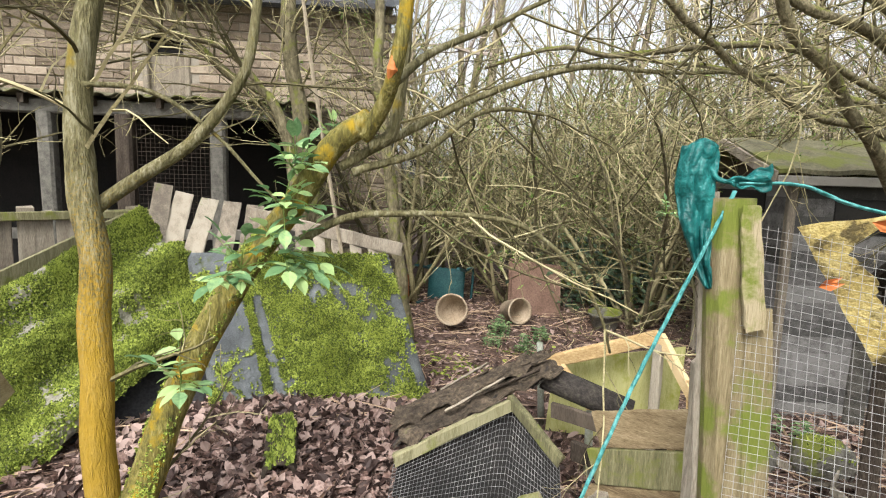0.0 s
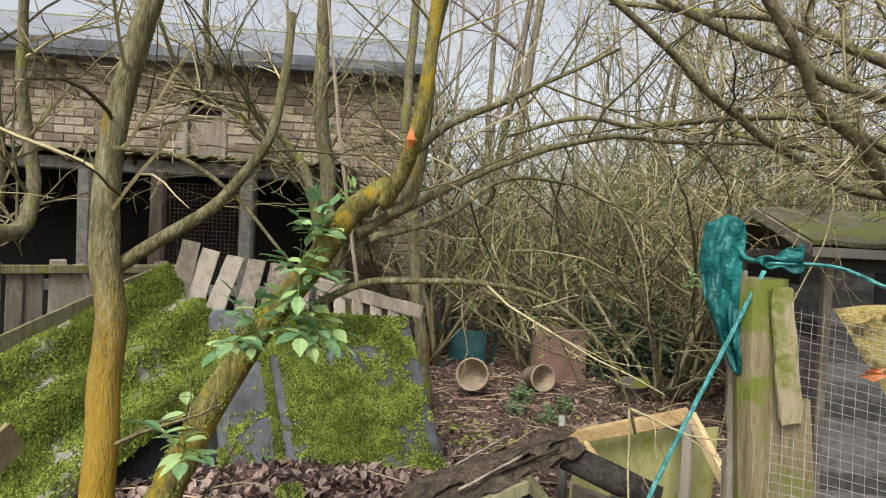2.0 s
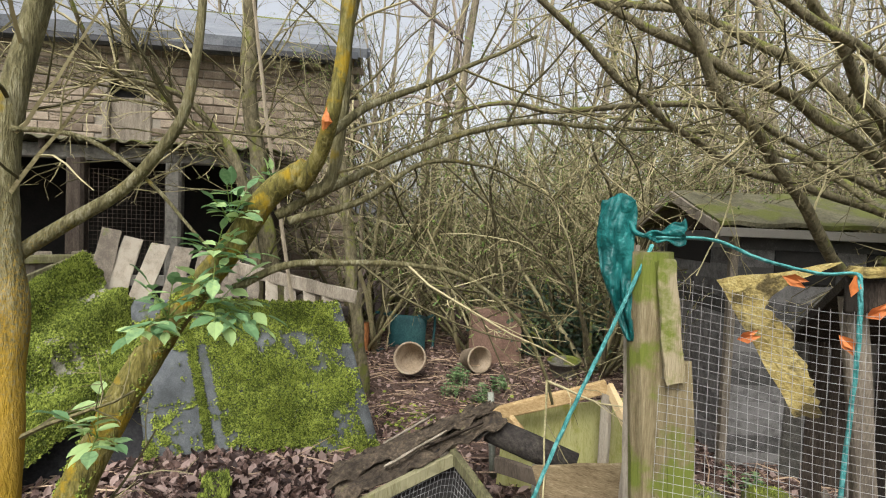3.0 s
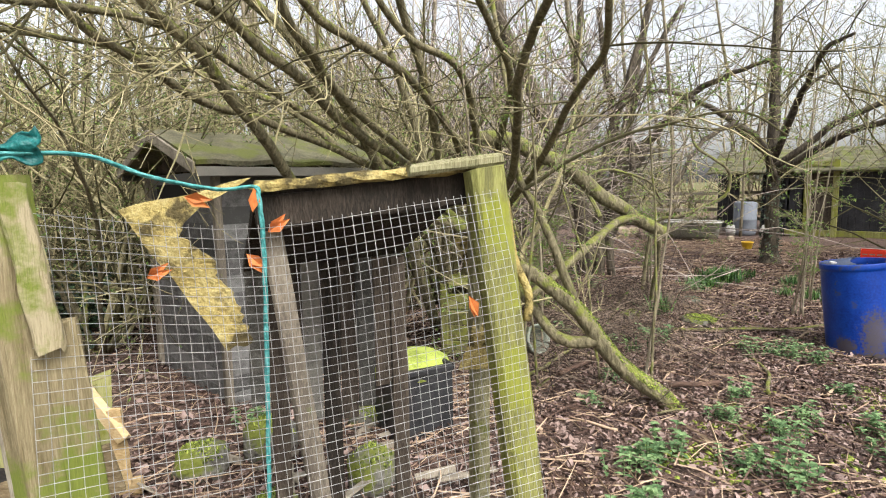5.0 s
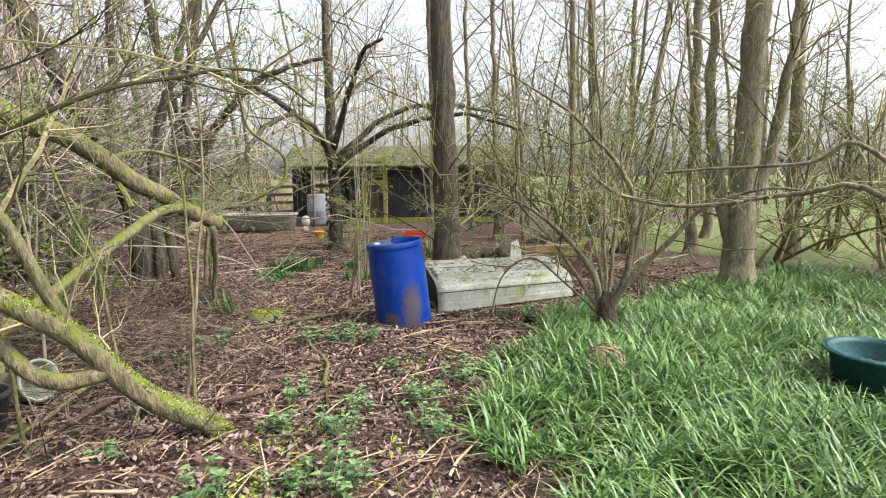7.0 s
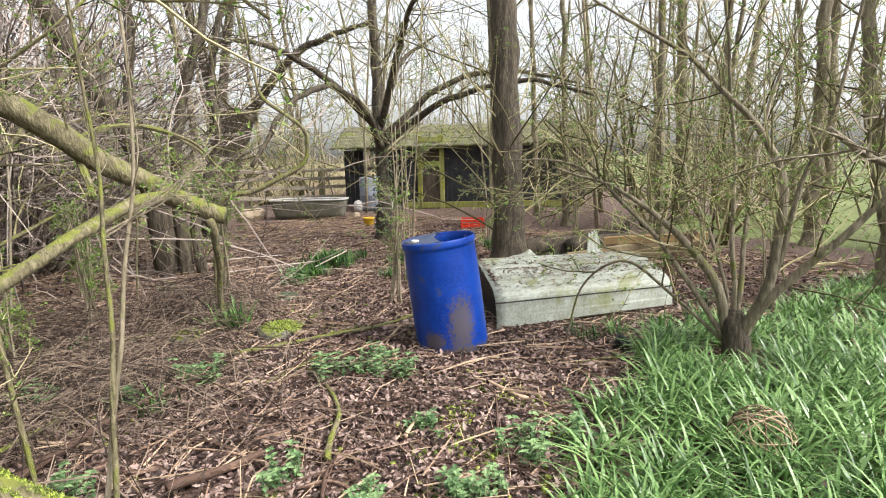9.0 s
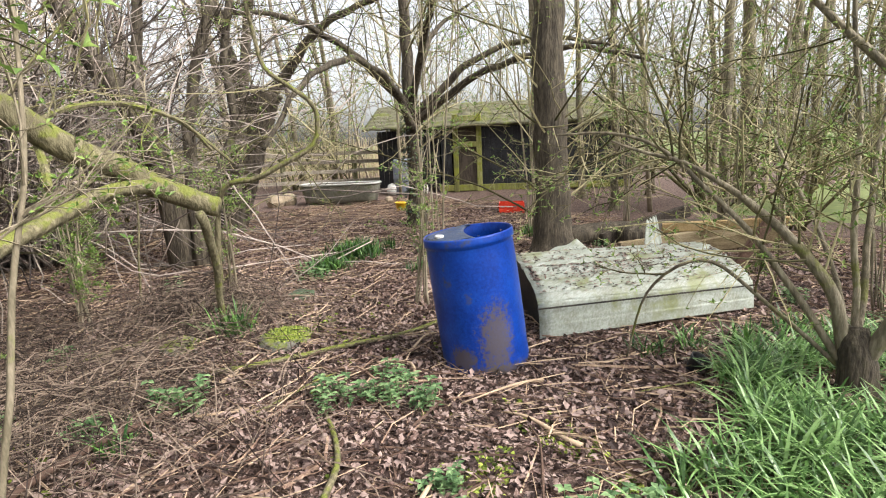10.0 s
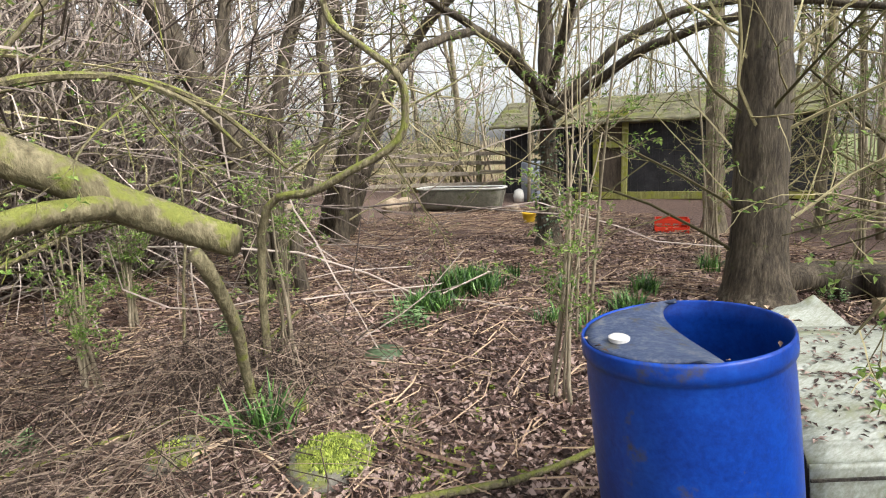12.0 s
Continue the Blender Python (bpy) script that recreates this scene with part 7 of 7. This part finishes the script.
# tall thin shoots by the barrel and clearing shrubs
for k, (x, y, h, n) in enumerate(((4.70, 5.75, 2.9, 3), (4.15, 5.10, 1.8, 5), (2.95, 6.05, 1.35, 7), (1.9, 6.2, 1.0, 7), (1.4, 5.2, 0.8, 6), (7.2, 7.2, 2.2, 8), (7.8, 4.2, 2.6, 8), (8.2, 6.4, 2.4, 8), (6.6, 3.0, 1.9, 6), (1.9, 7.4, 1.0, 8), (1.0, 6.9, 1.2, 8))):
    sp = thing("shoot_clump", "clump of thin upright shoots with small new leaves", "shrub", "shoot clumps")
    r = random.Random(800 + k)
    acc, tw, lv = Acc(), Acc(), Acc()
    for i in range(n):
        a = r.uniform(0, 6.28)
        s = r.uniform(0.05, 0.32) * h / 2
        c = limb(acc, [(x + r.gauss(0, 0.04), y + r.gauss(0, 0.04), -0.04), (x + s * 0.4 * math.cos(a), y + s * 0.4 * math.sin(a), h * 0.45), (x + s * math.cos(a), y + s * math.sin(a), h * r.uniform(0.7, 1.1))], r.uniform(0.005, 0.014), 0.003, 5, 10)
        twigs_on(tw, lv, c, r, 4, 0.4 * h / 2, 0.003, TWIG, 0.25)
    part("stem_mass", acc, "stem", sp, "", True, "stuff")
    part("twig_mass", tw, "stem", sp, "", False, "stuff")
    part("foliage", lv, "leaf_green", sp, "", False, "stuff")

# a bare branch reaching in from the field side
rb2 = thing("reaching_branch", "long bare lichened branch reaching over the bluebells", "branch")
acc = (rb2, "limb", "bark")
c1 = limb(acc, [(3.55, -0.35, -0.05), (3.4, 0.1, 0.9), (3.14, 0.49, 1.29), (3.1, 0.7, 1.29), (3.01, 1.0, 1.24), (2.97, 1.32, 1.27), (2.9, 1.45, 1.36)], 0.014, 0.006, 7)
c2 = limb(acc, [(3.45, -0.1, 0.6), (3.14, 0.48, 1.42), (3.08, 0.7, 1.40), (2.95, 1.14, 1.37)], 0.011, 0.005, 7)
tw = Acc()
twigs_on(tw, None, c1, er, 7, 0.35, 0.004, BARE, 0.5)
part("twig_mass", tw, "bark", rb2, "", False, "stuff")

# ---- undergrowth ----
def bluebell_zone(x, y):
    if x < 2.55 or y < -0.5:
        return 0.0
    edge = 2.1 + 0.52 * (x - 3.0) if x < 4.7 else 3.0 - 0.12 * (x - 4.7)
    edge += 0.25 * noise.noise((x * 1.5, y * 1.5, 3))
    return 1.0 if y < edge and x < 11 else 0.0


br = random.Random(41)
acc = Acc()


def blade(acc, p, a, L, w, lean, r):
    d = Vector((math.cos(a), math.sin(a), 0))
    s = Vector((-d.y, d.x, 0))
    b = len(acc.v)
    n = 4
    for k in range(n + 1):
        t = k / n
        out = L * lean * (t ** 1.6)
        z = L * (t - 0.55 * lean * t * t)
        c = Vector(p) + d * out + Vector((0, 0, z))
        ww = w * (1 - t ** 2.2) * (0.6 + 0.6 * min(1, t * 3)) / 2
        acc.v += [c - s * ww, c + s * ww]
    for k in range(n):
        acc.f.append((b + 2 * k, b + 2 * k + 1, b + 2 * k + 3, b + 2 * k + 2))


n = 0
while n < 2000:
    x, y = br.uniform(2.5, 9.5), br.uniform(-1.2, 3.4)
    if not bluebell_zone(x, y) or (x - 4.97) ** 2 + (y - 2.53) ** 2 < 0.05:
        continue
    if x > 6 and br.random() < 0.4:
        continue
    n += 1
    g = noise.noise((x, y, 9))
    for k in range(br.randint(10, 18)):
        blade(acc, (x + br.gauss(0, 0.03), y + br.gauss(0, 0.03), gz(x, y) - 0.01), br.uniform(0, 6.28), br.uniform(0.17, 0.34) * (1 + 0.35 * g), br.uniform(0.008, 0.016), br.uniform(0.4, 1.2), br)
part("bluebell_bed", acc, "leaf_blue", None, "dense bed of glossy green bluebell leaves", True, "stuff", "plants")


def tuft(x, y, n, L, w, label, mat="leaf_blue", seed=0, spread=0.06):
    r = random.Random(seed)
    acc = Acc()
    for k in range(n):
        blade(acc, (x + r.gauss(0, spread), y + r.gauss(0, spread), gz(x, y) - 0.01), r.uniform(0, 6.28), L * r.uniform(0.6, 1.15), w * r.uniform(0.7, 1.2), r.uniform(0.2, 0.8), r)
    return part("leaf_tuft", acc, mat, None, label, True, "", "plant", "leaf tufts")


for k, (x, y, n, L, w) in enumerate(((4.57, 7.33, 700, 0.28, 0.014), (4.09, 6.98, 480, 0.20, 0.014), (5.12, 7.55, 60, 0.2, 0.012), (2.77, 5.35, 90, 0.30, 0.013), (5.0, 3.4, 40, 0.2, 0.012), (4.7, 3.45, 36, 0.18, 0.012), (5.9, 6.6, 130, 0.24, 0.011), (5.4, 6.2, 120, 0.24, 0.011), (4.9, 5.9, 90, 0.22, 0.011), (5.3, 6.9, 100, 0.22, 0.011), (2.0, 4.2, 40, 0.2, 0.012), (4.4, 4.4, 30, 0.14, 0.01), (4.75, 6.2, 60, 0.2, 0.01), (5.2, 3.15, 60, 0.22, 0.013), (6.9, 6.9, 80, 0.24, 0.012), (5.7, 3.1, 60, 0.22, 0.013))):
    tuft(x, y, n, L, w, "tuft of narrow dark green strap leaves", "leaf_tuft", 900 + k, 0.045 + 0.00010 * n)


def nettle(seed, tall=0.2):
    r = random.Random(seed)
    t = thing("nettle_clump", "low clump of young grey-green nettles", "plant", "nettles")
    st, lv = Acc(), Acc()
    for k in range(13):
        a, q = r.uniform(0, 6.28), r.random() ** 0.5 * 0.16
        b = Vector((q * math.cos(a), q * math.sin(a), -0.02))
        h = tall * r.uniform(0.5, 1.15) * (1.1 - q * 2.5)
        e = b + Vector((r.gauss(0, 0.03), r.gauss(0, 0.03), h + 0.02))
        st.tube([b, e], [0.003, 0.002], 4)
        for lev in range(4):
            c = b.lerp(e, 0.4 + 0.2 * lev)
            ph = r.uniform(0, 3)
            for s in range(2 if lev < 3 else 4):
                aa = ph + s * (3.14 if lev < 3 else 1.57)
                lv.leaf(c, (math.cos(aa), math.sin(aa), r.uniform(-0.1, 0.35)), (0, 0, 1), 0.046 * r.uniform(0.7, 1.3), 0.032, 0.15)
    part("stem_mass", st, "leaf_nettle", t, "", False, "stuff")
    part("foliage", lv, "leaf_nettle", t, "", False, "stuff")
    return t


nets = [nettle(950 + k, 0.16 + 0.03 * k) for k in range(4)]
spots = [(3.16, 3.95), (2.95, 4.0), (2.2, 2.5), (2.45, 2.7), (2.75, 2.55), (2.6, 2.2), (1.45, 2.35), (1.75, 2.2), (2.0, 2.75), (1.95, 2.1), (2.3, 3.1), (1.6, 3.5), (1.3, 3.1), (2.9, 2.5), (3.2, 2.6), (3.4, 2.55), (1.9, 4.4), (1.5, 4.7), (2.3, 4.4), (1.2, 2.2),
         (3.0, 3.05), (2.9, 6.4), (1.2, 5.6), (0.9, 6.0), (1.8, 5.6), (3.8, 6.6), (2.6, 7.0), (-3.5, 3.2), (-3.2, 3.35), (-3.35, 2.9), (-3.7, 3.4), (-3.05, 3.0), (5.6, 4.5), (6.9, 5.7), (6.3, 3.4), (-0.9, 2.9), (1.1, 1.9), (3.3, 4.05), (3.25, 3.75)]
spread_copies(nets, spots, vr, 0.55, 0.95)
iv = Acc()
for k in range(1500):
    p = Vector((-3.7 + br.gauss(0, 0.45), 5.35 + br.gauss(0, 0.4), abs(br.gauss(0.35, 0.28))))
    iv.leaf(p, (br.gauss(0, 1) + 0.4, br.gauss(0, 1) - 0.6, br.gauss(-0.2, 0.5)), (0.4, -0.6, 0.6), 0.07, 0.06)
part("ivy_mound", iv, "ivy", None, "mound of dark glossy ivy under the shrubs", False, "stuff", "ivy")

# leaf litter and dead twigs
lr = random.Random(51)
acc = Acc()
for k in range(120000):
    if k % 3:
        x, y = lr.uniform(-1.5, 8.5), lr.uniform(0.2, 10)
    elif k % 2:
        x, y = lr.uniform(-6, 1), lr.uniform(-2, 7)
    else:
        x, y = lr.gauss(-2.3, 0.8), lr.gauss(0.5, 0.6)
    L = lr.uniform(0.02, 0.062) * (1.25 if x < -1.2 else 1)
    if -3.6 < x < -1.0 and y < 1.8:
        L *= 1.15
        ovate(acc, (x, y, gz(x, y) + lr.uniform(0.002, 0.035)), (lr.uniform(-1, 1), lr.uniform(-1, 1), lr.gauss(0.1, 0.4)), (lr.gauss(0, 0.5), lr.gauss(0, 0.5), 1), L, L * lr.uniform(0.45, 0.7))
        continue
    acc.leaf((x, y, gz(x, y) + lr.uniform(0.001, 0.03)), (lr.uniform(-1, 1), lr.uniform(-1, 1), lr.gauss(0.05, 0.35)), (lr.gauss(0, 0.45), lr.gauss(0, 0.45), 1), L, L * lr.uniform(0.4, 0.75), lr.uniform(-0.3, 0.35))
for k in range(45000):
    x, y = lr.gauss(2.9, 1.2), lr.gauss(3.9, 1.4)
    L = lr.uniform(0.015, 0.045)
    acc.leaf((x, y, gz(x, y) + lr.uniform(0.002, 0.03)), (lr.uniform(-1, 1), lr.uniform(-1, 1), lr.gauss(0.05, 0.3)), (lr.gauss(0, 0.45), lr.gauss(0, 0.45), 1), L, L * lr.uniform(0.35, 0.7), lr.uniform(-0.3, 0.35))
for k in range(22000):
    x, y = lr.uniform(3.9, 8.0), lr.uniform(2.6, 6.4)
    L = lr.uniform(0.02, 0.055)
    acc.leaf((x, y, gz(x, y) + lr.uniform(0.002, 0.03)), (lr.uniform(-1, 1), lr.uniform(-1, 1), lr.gauss(0.05, 0.3)), (lr.gauss(0, 0.45), lr.gauss(0, 0.45), 1), L, L * lr.uniform(0.35, 0.7), lr.uniform(-0.3, 0.35))
part("leaf_litter", acc, "leaf_dead", None, "thick litter of pinkish brown dead leaves", False, "stuff", "leaves")
acc = Acc()
for k in range(17000):
    if k % 4:
        x, y = lr.uniform(-1.0, 9), lr.uniform(1.0, 13)
    else:
        x, y = lr.uniform(-6, 1), lr.uniform(-1, 7)
    a = lr.gauss(0.3, 0.9) if y > 5 else lr.uniform(0, 3.14)
    L = lr.uniform(0.1, 0.5) * (1.6 if lr.random() < 0.2 else 1)
    rr = lr.uniform(0.0015, 0.005) * (2.0 if lr.random() < 0.05 else 1)
    z = gz(x, y) + lr.uniform(0.005, 0.05)
    d = Vector((math.cos(a), math.sin(a), lr.gauss(0, 0.06)))
    b = Vector((lr.gauss(0, 0.03), lr.gauss(0, 0.03), lr.gauss(0, 0.01)))
    acc.tube([Vector((x, y, z)) - d * L / 2, Vector((x, y, z)) + b, Vector((x, y, z)) + d * L / 2], [rr, rr, rr * 0.6], 3, False)
part("dead_twigs", acc, "twig_dead", None, "litter of broken dead twigs and stalks", False, "stuff", "twigs")
acc = Acc()
for k in range(2600):
    cx, cy, sp = ((1.9, 5.3, 0.7), (1.5, 4.3, 0.6), (2.75, 5.95, 0.24), (1.2, 6.2, 0.7), (1.75, 4.9, 0.45))[k % 5]
    x, y = lr.gauss(cx, sp), lr.gauss(cy, sp)
    a, L, h = lr.uniform(0, 6.28), lr.uniform(0.25, 0.8), lr.uniform(0.02, 0.22) * (1.5 if k % 5 == 2 else 1)
    d = Vector((math.cos(a), math.sin(a), 0)) * L / 2
    p = Vector((x, y, gz(x, y) + 0.02))
    b = Vector((lr.gauss(0, 0.05), lr.gauss(0, 0.05), 0))
    rr = lr.uniform(0.0014, 0.0034)
    acc.tube([p - d, p - d * 0.4 + b + Vector((0, 0, h * 0.8)), p + d * 0.3 + Vector((0, 0, h)), p + d + b + Vector((0, 0, h * lr.uniform(0, 1)))], [rr, rr, rr * 0.8, rr * 0.5], 3, False)
part("dead_stalk_tangle", acc, "stalk_dark", None, "tangle of dark grey-brown dead bramble stalks", False, "stuff", "bramble")
acc = Acc()
for k in range(6500):
    c = lr.randrange(9)
    cx, cy, s = ((2.6, 2.35, 0.35), (3.2, 2.6, 0.3), (2.9, 1.7, 0.3), (1.7, 2.4, 0.15), (2.05, 2.9, 0.12), (3.4, 3.0, 0.2), (-3.0, 2.5, 0.35), (1.5, 4.6, 0.4), (3.3, 5.1, 0.35))[c]
    x, y = lr.gauss(cx, s), lr.gauss(cy, s)
    if noise.noise((x * 4, y * 4, 7)) < 0.05:
        continue
    sz = lr.uniform(0.008, 0.02)
    acc.spin((x, y, gz(x, y)), [(sz, 0.0), (sz * 0.8, sz * 0.7), (0.002, sz)], 6, 0.1)
part("ground_moss", acc, "moss", None, "yellow-green moss cushions on the soil", False, "stuff", "moss")
for pts, r0 in (([(2.5, 3.1, 0.04), (2.75, 3.5, 0.05), (2.85, 3.9, 0.04)], 0.016), ([(1.2, 3.6, 0.05), (1.8, 4.1, 0.06), (2.5, 4.5, 0.05)], 0.02), ([(2.5, 4.74, 0.05), (2.89, 4.66, 0.06), (3.43, 4.62, 0.05), (3.98, 4.64, 0.06), (4.5, 4.9, 0.06)], 0.018), ([(1.7, 5.4, 0.04), (2.11, 5.55, 0.05), (2.48, 5.78, 0.06), (3.04, 6.44, 0.3)], 0.016), ([(1.9, 3.3, 0.05), (2.3, 3.35, 0.04)], 0.022), ([(0.8, 3.4, 0.04), (1.3, 3.9, 0.1), (1.6, 4.3, 0.06)], 0.015)):
    acc = Acc()
    limb(acc, pts, r0, r0 * 0.7, 7, 12)
    part("fallen_branch", acc, "bark_moss" if r0 < 0.02 else "twig_dead", None, "fallen dead branch lying on the leaf litter", True, "", "branch", "fallen branches")
for k in range(60):
    x, y = lr.gauss(2.4, 1.0), lr.gauss(3.7, 1.3)
    a, l = lr.uniform(0, 3.14), lr.uniform(0.2, 0.6)
    d = Vector((math.cos(a), math.sin(a), 0))
    z = gz(x, y) + 0.025
    acc = Acc()
    limb(acc, [Vector((x, y, z)) - d * l / 2, Vector((x + lr.gauss(0, 0.04), y + lr.gauss(0, 0.04), z + 0.02)), Vector((x, y, z)) + d * l / 2], lr.uniform(0.006, 0.014), 0.004, 6, 8)
    part("fallen_stick", acc, "twig_dead" if k % 4 else "bark_moss", None, "short dead stick lying on the leaf litter", True, "", "stick", "fallen sticks")
# reeds in the field beyond the fence
acc = Acc()
for k in range(2600):
    x, y = lr.uniform(-3, 20), lr.uniform(20, 30)
    h = lr.uniform(0.9, 1.7)
    acc.tube([(x, y, 0), (x + lr.gauss(0, 0.1), y, h)], [0.012, 0.006], 3, False)
part("dry_reeds", acc, "reed", None, "pale dry reeds beyond the field fence", False, "stuff", "reeds")

# ---- bricks and slates ----
def unit_box(name, lx, ly, lz, mat):
    acc = Acc()
    c = min(lx, ly, lz) * 0.12
    acc.plank((0, -ly / 2, 0), (0, ly / 2, 0), lz, lx)
    me = bpy.data.meshes.new(name)
    me.from_pydata([tuple(p) for p in acc.v], [], acc.f)
    me.materials.append(M[mat])
    return me


brick_me = unit_box("brick", 0.05, 0.218, 0.088, "brick")
rest = Acc()
row = 0
z = 0.05
while z < EAVE - 0.02:
    y = B0 + (0.115 if row % 2 else 0.0)
    while y < B1:
        inside = WY0 - 0.02 < y + 0.115 < WY1 + 0.12 and WZ0 < z + 0.05 < WZ1 + 0.03
        if not inside:
            yc, zc = y + 0.115, z + 0.05
            if 2.30 < zc and -1.6 < yc < 3.6:
                ob = new("brick", brick_me)
                ob.parent = barn_wall
                ob.location = (WALL_X - 0.02 + rnd.uniform(-0.004, 0.005), yc, zc)
            else:
                rest.plank((WALL_X - 0.02 + rnd.uniform(-0.004, 0.005), yc - 0.109, zc), (WALL_X - 0.02, yc + 0.109, zc), 0.088, 0.05)
        y += 0.23
    z += 0.1
    row += 1
part("bricks_beyond", rest, "brick", barn_wall, "", False, "stuff")
slate_me = unit_box("slate", 0.24, 0.29, 0.010, "slate")
rest = Acc()
sl = Vector((RIDGE_X + 6.98, 0, RIDGE_Z - EAVE))
slen = sl.length
sl.normalize()
tilt = math.atan2(RIDGE_Z - EAVE, -(RIDGE_X + 6.98))
row = 0
s = 0.1
while s < slen - 0.05:
    y = B0 - 0.1 + (0.15 if row % 2 else 0)
    while y < B1 + 0.1:
        c = Vector((-6.98, y, EAVE)) + sl * s + Vector((0, 0, 0.016))
        m = Matrix.Translation(c) @ Matrix.Rotation(tilt - 0.03, 4, "Y")
        if -2.2 < y < 3.9 and row < 14:
            ob = new("slate", slate_me)
            ob.parent = barn_roof
            ob.matrix_basis = m
        else:
            b = len(rest.v)
            rest.plank((0, -0.145, 0), (0, 0.145, 0), 0.010, 0.24)
            rest.v[b:] = [m @ Vector(q) for q in rest.v[b:]]
        y += 0.30
    s += 0.2
    row += 1
part("slates_beyond", rest, "slate", barn_roof, "", False, "stuff")
